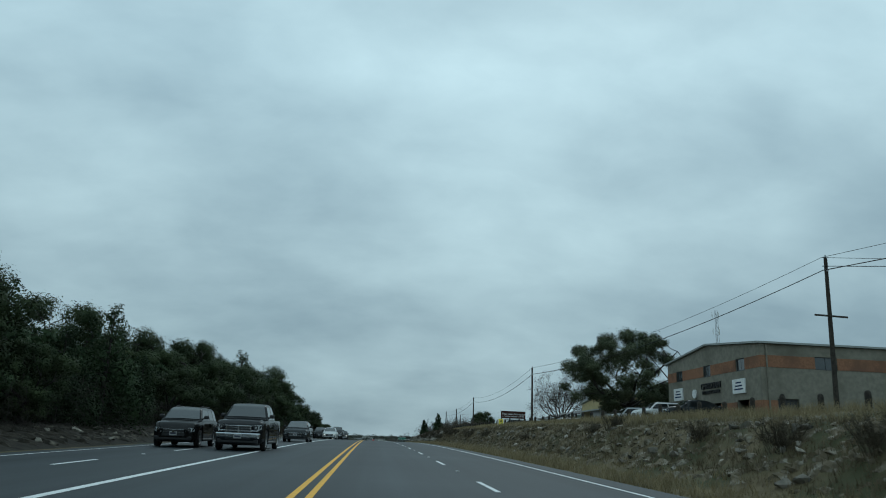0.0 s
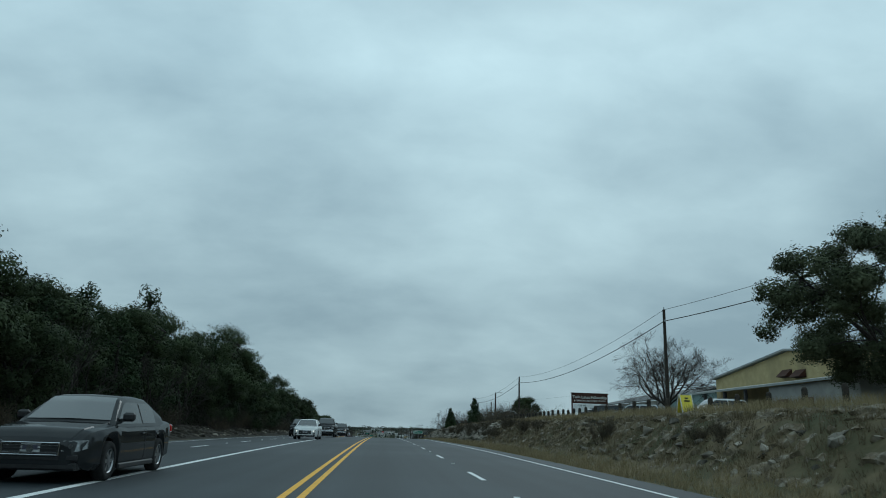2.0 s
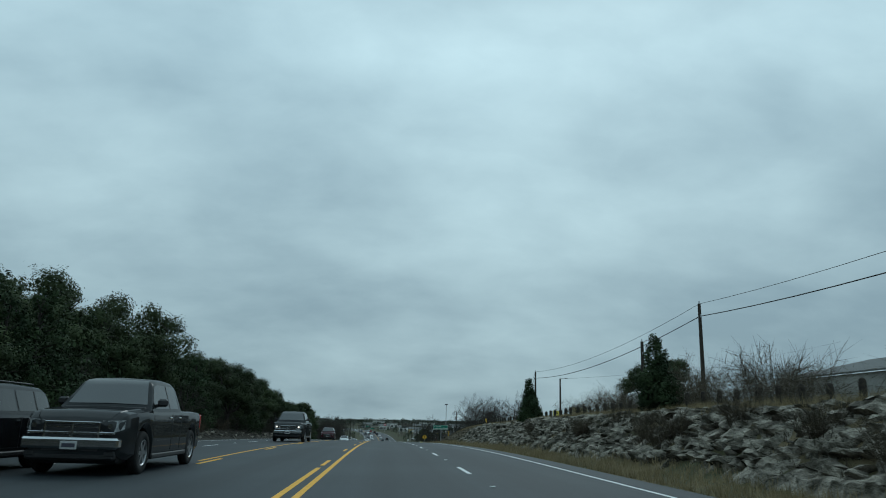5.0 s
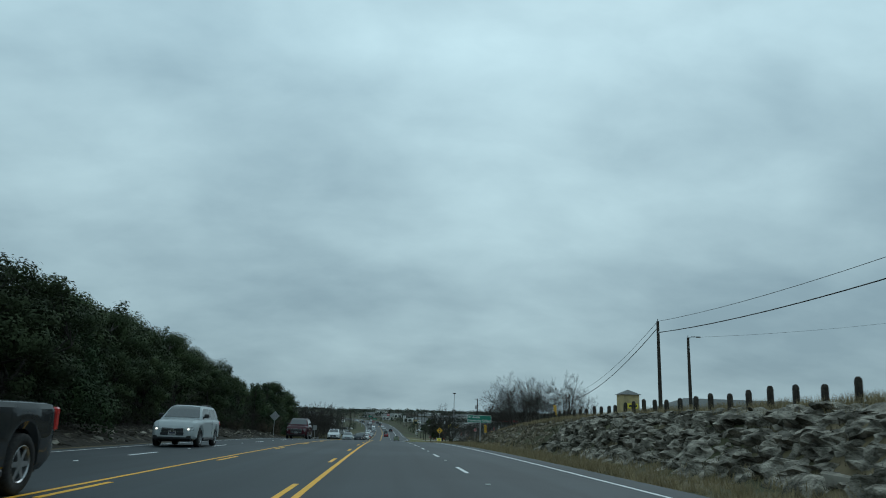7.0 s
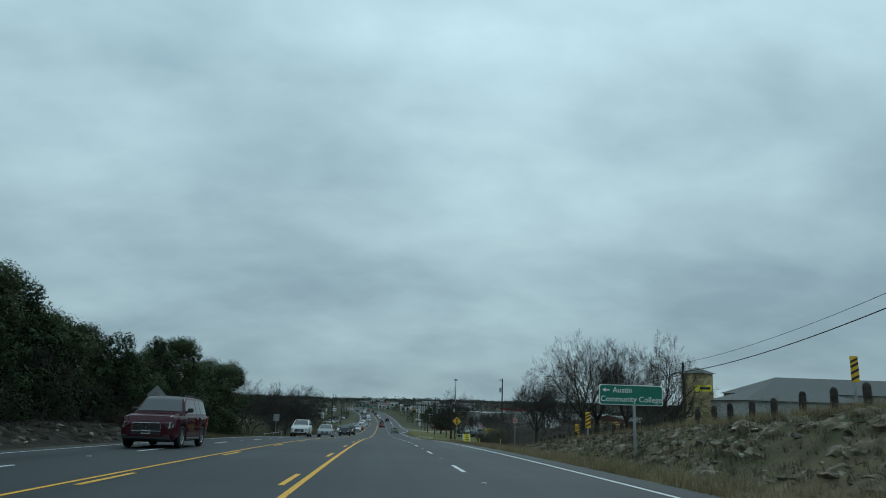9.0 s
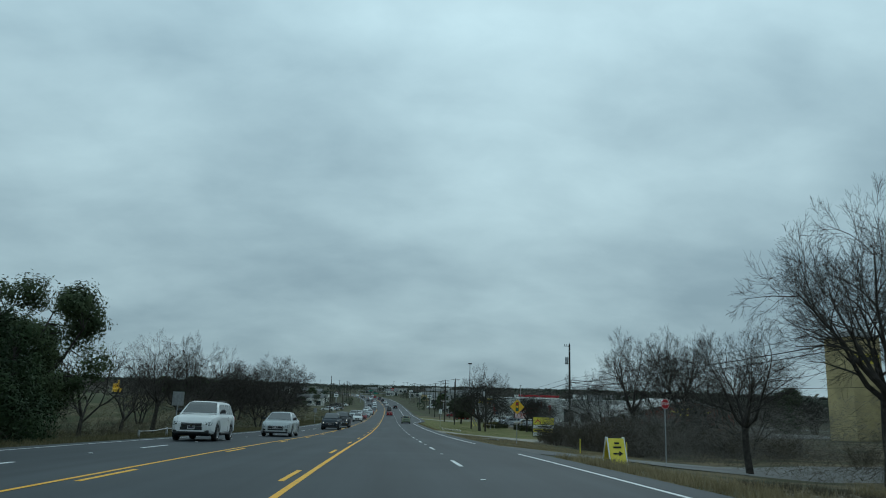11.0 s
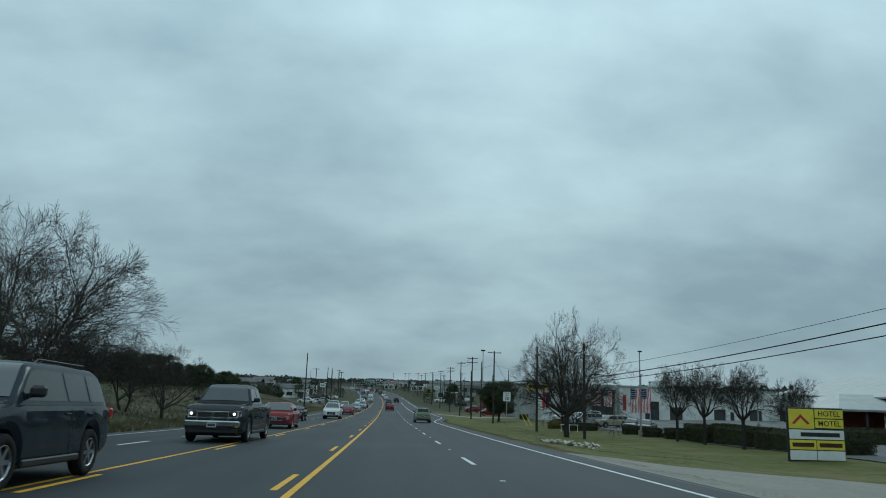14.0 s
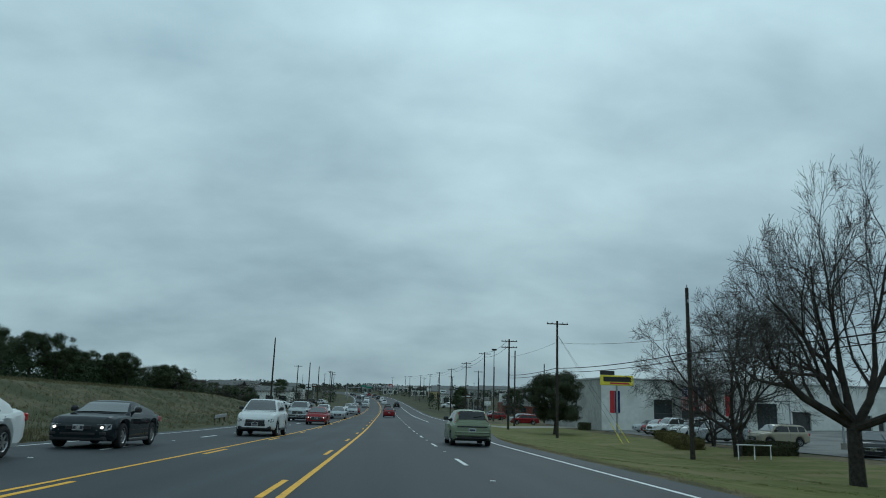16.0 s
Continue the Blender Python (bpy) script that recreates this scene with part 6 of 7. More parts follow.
FRAME = mat("window_frame", (.05, .05, .05), (.08, .08, .08), 6, .6)


class Face:
    """A wall seen square on: u runs along it, v up; n points out."""

    def __init__(self, origin, along, out):
        self.o, self.u, self.n = Vector(origin), Vector(along).normalized(), Vector(out).normalized()

    def at(self, u, v, d=0.0):
        return self.o + self.u * u + Vector((0, 0, v)) + self.n * d

    def slab(self, g, u0, v0, u1, v1, d0, d1):
        pts = [self.at(u, v, d) for d in (d0, d1) for v in (v0, v1) for u in (u0, u1)]
        return g.add(pts, [(0, 2, 3, 1), (4, 5, 7, 6), (0, 1, 5, 4), (2, 6, 7, 3), (0, 4, 6, 2), (1, 3, 7, 5)])

    def wall(self, u0, v0, u1, v1, holes, thick=.3):
        """A wall with openings right through it."""
        us = sorted({u0, u1, *[h[0] for h in holes], *[h[2] for h in holes]})
        vs = sorted({v0, v1, *[h[1] for h in holes], *[h[3] for h in holes]})
        g = Geo()
        for a, b in zip(us, us[1:]):
            v = v0
            cuts = sorted((h[1], h[3]) for h in holes if h[0] <= a + 1e-6 and h[2] >= b - 1e-6)
            for lo, hi in cuts:
                if lo > v:
                    self.slab(g, a, v, b, lo, -thick, 0)
                v = hi
            if v < v1:
                self.slab(g, a, v, b, v1, -thick, 0)
        return g

    def window(self, parent, u0, v0, u1, v1, bars=1, name="window"):
        w = part(name, self.slab(self.slab(self.slab(self.slab(Geo(), u0, v0, u1, v0 + .06, -.16, -.06), u0, v1 - .06, u1, v1, -.16, -.06), u0, v0, u0 + .06, v1, -.16, -.06), u1 - .06, v0, u1, v1, -.16, -.06), FRAME, parent)
        for i in range(bars + 1):
            a, b = u0 + .06 + (u1 - u0 - .12) * i / (bars + 1), u0 + .06 + (u1 - u0 - .12) * (i + 1) / (bars + 1)
            part("pane", self.slab(Geo(), a + .02, v0 + .06, b - .02, v1 - .06, -.13, -.11), PANE, w)
        return w


def gable_roof(g, x0, x1, y0, y1, eave, ridge, over=.3, along="x", thick=.16):
    """Two sloping slabs; the ridge runs along x or y."""
    if along == "x":
        ym = (y0 + y1) / 2
        sect = [(y0 - over, eave), (ym, ridge), (y1 + over, eave), (y1 + over, eave + thick), (ym, ridge + thick), (y0 - over, eave + thick)]
        pts = [(x, y, z) for x in (x0 - over, x1 + over) for y, z in sect]
    else:
        xm = (x0 + x1) / 2
        sect = [(x0 - over, eave), (xm, ridge), (x1 + over, eave), (x1 + over, eave + thick), (xm, ridge + thick), (x0 - over, eave + thick)]
        pts = [(x, y, z) for y in (y0 - over, y1 + over) for x, z in sect]
    fs = [(i, (i + 1) % 6, (i + 1) % 6 + 6, i + 6) for i in range(6)] + [(0, 5, 4, 1), (1, 4, 3, 2), (6, 7, 10, 11), (7, 8, 9, 10)]
    return g.add(pts, fs)


# the brick-banded hall, its gable to the road
hall = thing("hall", "two-storey tan stucco hall with orange brick bands and a low gable", "building", pose(-.5, .3, .95))
X0, X1, A, B, BASE = 32.2, 58.0, 54.6, 73.0, 2.3
road_face = Face((X0, B, 0), (0, -1, 0), (-1, 0, 0))
W_ = B - A
u = lambda s: B - s
ups = [(u(70.9), 7.0, u(69.4), 8.05), (u(64.8), 7.0, u(63.3), 8.05), (u(58.6), 7.0, u(57.1), 8.05)]
doors = [(u(72.0), BASE, u(69.5), 4.5), (u(66.7), BASE, u(61.6), 4.55), (u(58.7), BASE, u(56.7), 4.6)]
part("wall", road_face.wall(0, BASE - .6, W_, 8.92, ups + doors), STUCCO, hall)
g = Geo()
pts = [(X0 - d, y, z) for d in (0, -.3) for y, z in ((A, 8.92), (B, 8.92), ((A + B) / 2, 9.85))]
g.add(pts, [(0, 1, 2), (5, 4, 3), (0, 3, 4, 1), (1, 4, 5, 2), (2, 5, 3, 0)])
part("gable", g, STUCCO, hall)
near_face = Face((X0, A, 0), (1, 0, 0), (0, -1, 0))
side_wins = [(4.6, 7.0, 6.5, 8.05), (14, 7.0, 16, 8.05)]
side_doors = [(1.2, BASE, 3.0, 4.6), (18.5, BASE, 20.5, 4.6)]
part("wall", near_face.wall(.31, BASE - .6, X1 - X0, 8.92, side_wins + side_doors), STUCCO, hall)
part("wall", Face((X1, B, 0), (-1, 0, 0), (0, 1, 0)).wall(0, BASE - .6, X1 - X0 - .31, 8.92, []), STUCCO, hall)
part("wall", Face((X1, A, 0), (0, 1, 0), (1, 0, 0)).wall(.31, BASE - .6, W_ - .31, 8.92, []), STUCCO, hall)
for face, wide, ws in ((road_face, W_, ups), (near_face, X1 - X0, side_wins)):
    cuts = [0] + [v for h in ws for v in (h[0], h[2])] + [wide]
    for a, b in zip(cuts[::2], cuts[1::2]):
        part("brick_band", face.slab(Geo(), a, 7.05, b, 8.0, 0, .03), BRICKWORK, hall, "orange brick band")
    for h in ws:
        face.window(hall, *h)
for a, b in ((u(73) + .02, doors[0][0]), (doors[0][2], doors[1][0]), (doors[1][2], doors[2][0]), (doors[2][2], W_)):
    part("brick_pier", road_face.slab(Geo(), a, BASE - .3, b, 4.45, 0, .05), BRICKWORK, hall, "orange brick pier")
part("brick_pier", near_face.slab(Geo(), .0, BASE - .3, 1.2, 4.45, .0, .05), BRICKWORK, hall, "orange brick pier")
for d in doors:
    part("shopfront", road_face.slab(Geo(), d[0] + .05, d[1], d[2] - .05, d[3] - .05, -1.2, -1.1), PANE, hall, "dark recessed shopfront")
for d in side_doors:
    part("door", near_face.slab(Geo(), d[0] + .05, d[1], d[2] - .05, d[3] - .05, -.25, -.2), FRAME, hall, "dark door")
part("roof", gable_roof(Geo(), X0, X1, A, B, 8.93, 9.87, .25), ROOF_METAL, hall, "low metal gable roof")
part("downpipe", Geo().tube([near_face.at(.5, 2.2, .08), near_face.at(.5, 8.8, .08)], .07, 8), STUCCO, hall)
name_board = part("logo_disc", Geo().tube([road_face.at(u(66.75), 5.6, 0), road_face.at(u(66.75), 5.6, .12)], .42, 24), SIGN_WHITE, hall, "white round emblem")
letters("lettering", "CHRISTIAN", .78, SIGN_BLACK, hall, pose(X0 - .07, 63.35, 6.12, 0, 0, -90), "black raised lettering", .05)
letters("lettering", "RESOURCE CENTER", .40, SIGN_BLACK, hall, pose(X0 - .07, 63.35, 5.58, 0, 0, -90), "black raised lettering", .05)
for a, b in ((71.5, 69.4), (59.2, 57.1)):
    sg = part("notice", road_face.slab(Geo(), u(a), 5.15, u(b), 6.35, .01, .12), SIGN_WHITE, hall, "white notice board")
    for k, w in enumerate((.9, 1.2, 1.5)):
        part("bar", road_face.slab(Geo(), u((a + b) / 2) - w / 2, 5.98 - k * .27, u((a + b) / 2) + w / 2, 6.10 - k * .27, .121, .126), BLUE, sg)

# cream hall: a gable towards the road, a lean-to with an open porch and small awnings
cream = thing("cream_hall", "cream stucco hall with a grey lean-to and brown awnings", "building", pose(0, 0, 0))
f1 = Face((35.2, 117.2, 0), (0, -1, 0), (-1, 0, 0))
part("wall", f1.wall(0, 1.6, 27, 7.9, []), CREAM, cream)
part("gable", Geo().add([(35.2, 117.2, 7.9), (35.2, 90.2, 7.9), (35.2, 103.7, 9.4), (35.5, 117.2, 7.9), (35.5, 90.2, 7.9), (35.5, 103.7, 9.4)], [(0, 1, 2), (5, 4, 3), (0, 3, 4, 1), (1, 4, 5, 2), (2, 5, 3, 0)]), CREAM, cream)
part("wall", Face((35.5, 90.2, 0), (1, 0, 0), (0, -1, 0)).wall(0, 1.6, 26, 7.9, []), CREAM, cream)
part("wall", Face((61.5, 117.2, 0), (-1, 0, 0), (0, 1, 0)).wall(0, 1.6, 26, 7.9, []), CREAM, cream)
part("roof", gable_roof(Geo(), 35.2, 61.5, 90.2, 117.2, 7.93, 9.45, .35, "x"), ROOF_METAL, cream)
for s in (96, 101, 108):
    part("roof_vent", Geo().box(40, s - .4, 8.6, 40.8, s + .4, 9.9, .08), STEEL, cream)
f2 = Face((31.6, 100.6, 0), (0, -1, 0), (-1, 0, 0))
holes = [(1.3, 3.2, 2.5, 4.5), (4.4, 3.2, 5.8, 4.5), (8, 2.2, 9.1, 4.6)]
part("lean_to_wall", f2.wall(0, 1.6, 11, 6.1, holes), GREY_WALL, cream, "grey stucco lean-to wall")
part("lean_to_wall", Face((31.9, 89.6, 0), (1, 0, 0), (0, -1, 0)).wall(0, 1.6, 3.6, 6.3, []), GREY_WALL, cream)
part("lean_to_wall", Geo().box(31.9, 100.3, 1.6, 35.2, 100.6, 6.1), GREY_WALL, cream)
pts = [(31.2, 116.4, 6.12), (31.2, 89.4, 6.12), (35.2, 89.4, 6.75), (35.2, 116.4, 6.75)]
part("lean_to_roof", Geo().add(pts + [(a, b, c + .18) for a, b, c in pts], [(3, 2, 1, 0), (4, 5, 6, 7), (0, 1, 5, 4), (1, 2, 6, 5), (2, 3, 7, 6), (3, 0, 4, 7)]), ROOF_METAL, cream)
for h in holes[:2]:
    f2.window(cream, *h)
part("door", f2.slab(Geo(), 8.05, 2.2, 9.05, 4.55, -.25, -.18), FRAME, cream, "dark door")
for s in (116, 112, 108, 104.3):
    part("porch_post", Geo().box(31.45, s - .12, 1.8, 31.7, s + .12, 6.12, .02), FRAME, cream)
for fc, a, v in ((f2, 1.9, 5.1), (f2, 5.1, 5.1), (f1, 15.2, 7.75), (f1, 13.2, 7.9)):
    g = Geo()
    p = [fc.at(a - .75, v, 0), fc.at(a + .75, v, 0), fc.at(a + .75, v - .6, .65), fc.at(a - .75, v - .6, .65), fc.at(a - .75, v - .68, 0), fc.at(a + .75, v - .68, 0)]
    g.add(p, [(0, 3, 2, 1), (0, 4, 3), (1, 2, 5), (4, 5, 2, 3)])
    part("awning", g, SIGN_BROWN, cream, "small brown awning")

# teal-gabled shed behind the parked cars
shed = thing("shed", "long grey shed with a pale teal gable", "building", pose(0, 0, 1.7))
f3 = Face((44, 152, 0), (1, 0, 0), (0, -1, 0))
part("wall", f3.wall(0, 2, 22, 6.0, []), TEAL, shed)
part("gable", Geo().prism([(44, 6.0), (66, 6.0), (55, 8.6)], 152, 152.3), TEAL, shed, "pale teal gable")
part("wall", Face((44, 190, 0), (0, -1, 0), (-1, 0, 0)).wall(0, 1.5, 38, 6.0, []), GREY_WALL, shed)
part("roof", gable_roof(Geo(), 44, 66, 151.6, 190, 6.02, 8.65, .4, "y"), ROOF_GREY, shed)

# lattice radio mast
mast = thing("radio_mast", "lattice radio mast with antennas behind the halls", "mast", pose(125, 250, 6))
for i in range(3):
    a = i * 2.094
    part("leg", Geo().tube([(math.cos(a) * 1.1, math.sin(a) * 1.1, -1), (math.cos(a) * .5, math.sin(a) * .5, 46)], .07, 5), STEEL, mast)
g = Geo()
for k in range(30):
    for i in range(3):
        z0, z1 = k * 1.5, k * 1.5 + 1.5
        r0, r1 = 1.1 - .6 * z0 / 46, 1.1 - .6 * z1 / 46
        a, b = i * 2.094, (i + 1) * 2.094
        g.tube([(math.cos(a) * r0, math.sin(a) * r0, z0), (math.cos(b) * r1, math.sin(b) * r1, z1)], .035, 4, cap=False)
tagged(part("lattice", g, STEEL, mast), kind="stuff")
for z in (30, 37, 43):
    for i in range(3):
        a = i * 2.094 + .5
        part("antenna", Geo().box(math.cos(a) * 1.4 - .12, math.sin(a) * 1.4 - .12, z, math.cos(a) * 1.4 + .12, math.sin(a) * 1.4 + .12, z + 2.2, .03), SIGN_WHITE, mast)

# hotel: a yellow tower over long grey roofs
hotel = thing("hotel", "yellow hotel stair tower above long grey-roofed wings", "building", pose(-1, 1.5, 2.5))
part("tower", Geo().box(65.2, 349, -8, 69.4, 355, 6.2), CREAM, hotel, "mustard yellow tower")
g = Geo()
g.add([(64.7, 348.4, 6.2), (69.9, 348.4, 6.2), (69.9, 355.6, 6.2), (64.7, 355.6, 6.2), (67.3, 352, 7.6)], [(3, 2, 1, 0), (0, 1, 4), (1, 2, 4), (2, 3, 4), (3, 0, 4)])
part("tower_roof", g, ROOF_GREY, hotel)
sg = part("sign_panel", Geo().box(65.6, 348.85, 2.6, 69.0, 348.98, 3.9), SIGN_LEMON, hotel, "yellow sign panel")
part("bar", Geo().box(66.5, 348.82, 3.0, 68.7, 348.86, 3.5), SIGN_BLACK, sg)
for x0, x1, y0, y1, e, rg in ((72, 118, 335, 350, 2.4, 5.6), (60, 80, 318, 330, .6, 3.2)):
    part("wing", Geo().box(x0, y0, -9, x1, y1, e), GREY_WALL, hotel, "grey wing")
    ym = (y0 + y1) / 2
    g = Geo().add([(x0 - .6, y0 - .6, e), (x1 + .6, y0 - .6, e), (x1 + .6, y1 + .6, e), (x0 - .6, y1 + .6, e), (x0 + 7, ym, rg), (x1 - 7, ym, rg)], [(3, 2, 1, 0), (0, 1, 5, 4), (1, 2, 5), (2, 3, 4, 5), (3, 0, 4)])
    part("wing_roof", g, ROOF_GREY, hotel)

# car dealer's showroom
deal = thing("showroom", "long pale panelled car showroom with dark bays and red banners", "building", pose(0, 0, 3.1))
fz = -12.4
fd = Face((34, 490, 0), (1, 0, 0), (0, -1, 0))
top = -5.2
holes = [(8.0, fz + .3, 10.9, -8.0), (12, fz, 17.2, -5.9), (24.2, fz + .3, 27.4, -8.1), (29.8, fz, 32.8, -9.2), (39.9, fz, 42.6, -9.4), (43.6, fz, 44.6, -9.9), (48, fz + .2, 51, -9.3), (55, fz, 58, -9.3)]
part("wall", fd.wall(0, fz - .5, 70, top, holes, .4), PALE_WALL, deal)
part("wall", Face((34, 530, 0), (0, -1, 0), (-1, 0, 0)).wall(0, fz - 1.5, 39.5, top, []), GREY_WALL, deal)
part("roof", Geo().box(33.8, 489.8, top, 104.2, 530, top + .25), ROOF_METAL, deal)
part("roof_unit", Geo().box(66, 505, top + .25, 70, 509, top + 1.9, .1), PALE_WALL, deal)
part("portal", fd.slab(fd.slab(fd.slab(Geo(), 11, fz, 12, -5.0, 0, .8), 17.2, fz, 18.2, -5.0, 0, .8), 11, -5.9, 18.2, -4.9, .0, .9), GREY_WALL, deal, "grey portal frame")
for h in holes[:1] + holes[2:3]:
    mid = (h[1] + h[3]) / 2
    fd.window(deal, h[0], h[1], h[2], mid, 2)
    fd.window(deal, h[0], mid, h[2], h[3], 2)
for h in holes[1:2] + holes[3:]:
    part("bay_door", fd.slab(Geo(), h[0] + .05, h[1], h[2] - .05, h[3] - .05, -.35, -.3), FRAME, deal, "dark bay door")
for a, m_ in ((1.2, SIGN_RED), (19.2, SIGN_RED), (2.0, BLUE)):
    part("banner", fd.slab(Geo(), a, -10.2, a + .75, -6.9, .02, .06), m_, deal, "hanging banner")
for a in (12.1, 14.7):
    fl = part("flag", fd.slab(Geo(), a, -6.1, a + 2.2, -6.05, .05, .08), STEEL, deal, "stars and stripes")
    flag(fl, 2.1, 3.4, -6.1, y=489.75, x=34 + a + 1.1)

# red motel lodge
lodge = thing("lodge", "dark red lodge with a grey metal roof", "building", pose(0, 0, 2.75))
lz = -9.6
fl_ = Face((52.5, 402, 0), (1, 0, 0), (0, -1, 0))
holes = [(2.4, -8.7, 4.4, -7.2), (5.0, -8.7, 7.0, -7.2), (11, -8.7, 13, -7.2)]
part("wall", fl_.wall(0, lz - .5, 20, -5.9, holes), BARN_RED, lodge)
part("gable", Geo().prism([(52.5, -5.9), (72.5, -5.9), (62.5, -3.4)], 402, 402.3), BARN_RED, lodge)
for h in holes:
    w = fl_.window(lodge, *h)
part("roof", gable_roof(Geo(), 52.5, 72.5, 401.4, 425, -5.88, -3.35, .5, "y"), ROOF_METAL, lodge)
g = Geo().add([(44.4, 399, -7.0), (53, 399, -7.0), (53, 413, -7.0), (44.4, 413, -7.0), (49, 406, -5.5), (53, 406, -5.5),
               (44.4, 399, -7.2), (53, 399, -7.2), (53, 413, -7.2), (44.4, 413, -7.2)],
              [(0, 1, 5, 4), (2, 3, 4, 5), (3, 0, 4), (6, 7, 1, 0), (8, 9, 3, 2), (9, 6, 0, 3), (9, 8, 7, 6)])
part("porch_roof", g, ROOF_METAL, lodge)
part("porch_wall", Geo().box(47, 404, lz - .4, 52.4, 411, -7.2), BARN_RED, lodge)
for x in (44.8, 47.4, 50, 52.6):
    part("porch_post", Geo().box(x - .09, 399.3, lz - .4, x + .09, 399.5, -7.2), FRAME, lodge)
for k, (a, b, z) in enumerate(((7.5, 13, -5.2), (6.2, 15, -5.75), (8, 12.6, -6.35))):
    part("bar", fl_.slab(Geo(), a, z - .16, b, z + .16, .02, .06), SIGN_LEMON, lodge, "yellow lettering bar")


# ---- streets, lots and hedges ----
def lot(name, x0, x1, s0, s1, material, label, lift=.022):
    xs_ = [x0] + [v for v in gx if x0 < v < x1] + [x1]
    ss_ = [s0] + [v for v in gs if s0 < v < s1] + [s1]
    return solid(name, sheet(xs_, ss_, ground_z, -lift, lambda s: 0.0), material, label, "pavement", kind="structure", smooth=True)


lot("side_street", 8.1, 62, 289, 300, ASPHALT_OLD, "pale worn asphalt side street")
lot("driveway", 8.1, 34, 344.8, 360.5, CONCRETE, "pale concrete driveway across the verge")
lot("parking_lot", 30, 75, 360.7, 398, ASPHALT_OLD, "worn asphalt parking lot by the lodge", .06)
lot("parking_lot", 33, 108, 419, 489, ASPHALT_OLD, "worn asphalt lot in front of the showroom", .06)
lot("church_lot", 18, 36, 96, 150, ASPHALT_OLD, "worn asphalt church parking lot", .06)
lot("driveway", 8.1, 34, 500, 512, CONCRETE, "pale concrete driveway to the showroom")
HEDGE = mat("clipped_hedge_leaves", (.030, .036, .018), (.065, .068, .032), 3, .85, own=.2)
HEDGE_DRY = mat("yellowing_hedge_leaves", (.085, .075, .025), (.15, .125, .045), 3, .85, own=.2)


def hedge(x, s, w, d, h, turn=0.0, material=HEDGE, label="clipped dark green hedge"):
    q = random.Random(int(x * 10 + s))
    hd = thing("hedge", label, "hedge", pose(x, s, ground_z(x, s), 0, 0, turn), "hedges")
    core, leaf = Geo().box(-w / 2 + .1, -d / 2 + .1, -.2, w / 2 - .1, d / 2 - .1, h - .1, .2), Geo()
    n = int(260 * (w * d + 2 * (w + d) * h) ** .9)
    for i in range(min(n, 4200)):
        p = Vector((q.uniform(-w / 2, w / 2), q.uniform(-d / 2, d / 2), q.uniform(0, h)))
        k = q.randrange(3)
        if k == 0:
            p.x = math.copysign(w / 2, p.x) + q.uniform(-.1, .06)
        elif k == 1:
            p.y = math.copysign(d / 2, p.y) + q.uniform(-.1, .06)
        else:
            p.z = h + q.uniform(-.1, .08)
        a, b = rand_dir(q) * .07, rand_dir(q) * .05
        leaf.add([p - a, p + b, p + a, p - b], [(0, 1, 2, 3)])
    part("core", core, material, hd)
    tagged(part("foliage", leaf, material, hd), kind="stuff")


for x, s, w, d, h in ((29.8, 368.5, 3.6, 2.2, 1.35), (32.5, 380, 2.6, 2.4, 1.3), (30.5, 417.5, 1.9, 1.3, .95), (30.4, 410.5, 1.8, 1.3, .9), (31, 405.5, 2.1, 1.3, 1.0), (31.3, 386.0, 1.8, 5.8, 1.45), (31.5, 393.2, 1.8, 6.6, 1.6), (31.6, 400.3, 1.8, 5.2, 1.5), (31, 489, 1.6, 1.4, 1.0), (28.4, 432, 4.0, 1.2, .9), (44, 395, 7, 1.6, 1.4), (52, 394, 6, 1.6, 1.5), (60, 393, 6, 1.6, 1.4)):
    hedge(x, s, w, d, h)
for s in (441, 445, 449.5, 454, 459):
    hedge(26.6 + (s - 441) * .28, s, 1.5, 2.8, .85, material=HEDGE_DRY, label="yellowing clipped hedge along the lot")
hyd = stand("fire_hydrant", "small red fire hydrant on the lawn", "hydrant", 31.2, 412.6)
part("barrel", Geo().tube([(0, 0, -.1), (0, 0, .05), (0, 0, .06), (0, 0, .6), (0, 0, .72), (0, 0, .78)], [.16, .16, .11, .11, .10, .03], 12), SIGN_RED, hyd)
part("outlet", Geo().tube([(-.2, 0, .45), (.2, 0, .45)], .06, 10), SIGN_RED, hyd)
# pipe rail by the big tree
rail = stand("pipe_rail", "low white pipe rail on the lawn", "rail", 24.6, 428.5)
for dx in (0, 1.1, 2.2):
    part("upright", Geo().tube([(dx, 0, -.3), (dx, 0, .95)], .035, 7), SIGN_WHITE, rail)
part("top_rail", Geo().tube([(-.1, 0, .95), (2.3, 0, .95)], .035, 7), SIGN_WHITE, rail)
culvert = stand("culvert", "concrete culvert end in the ditch", "culvert", 12.6, 334)
part("pipe", Geo().box(-.9, -.3, -.25, .9, .25, .12, .05), CONCRETE, culvert)
part("grate", Geo().box(-.6, -.32, .0, .6, -.28, .1), BLACK, culvert)
bridge_rail = stand("guard_rail", "short pale guard rail at a drive", "rail", -14, 452, 90)
for dx in (-2, 0, 2):
    part("upright", Geo().box(dx - .06, -.06, -.3, dx + .06, .06, .7), TIMBER, bridge_rail)
part("beam", Geo().box(-2.4, -.12, .4, 2.4, -.06, .7, .02), STEEL, bridge_rail)

# a digger at work far across the field
x, s = -71.6, 459.0
digger = stand("excavator", "yellow tracked excavator standing on the far field", "excavator", x, s, 25)
for dx in (-1.1, 1.1):
    part("track", Geo().box(dx - .28, -1.7, -.05, dx + .28, 1.7, .75, .25), RUBBER, digger)
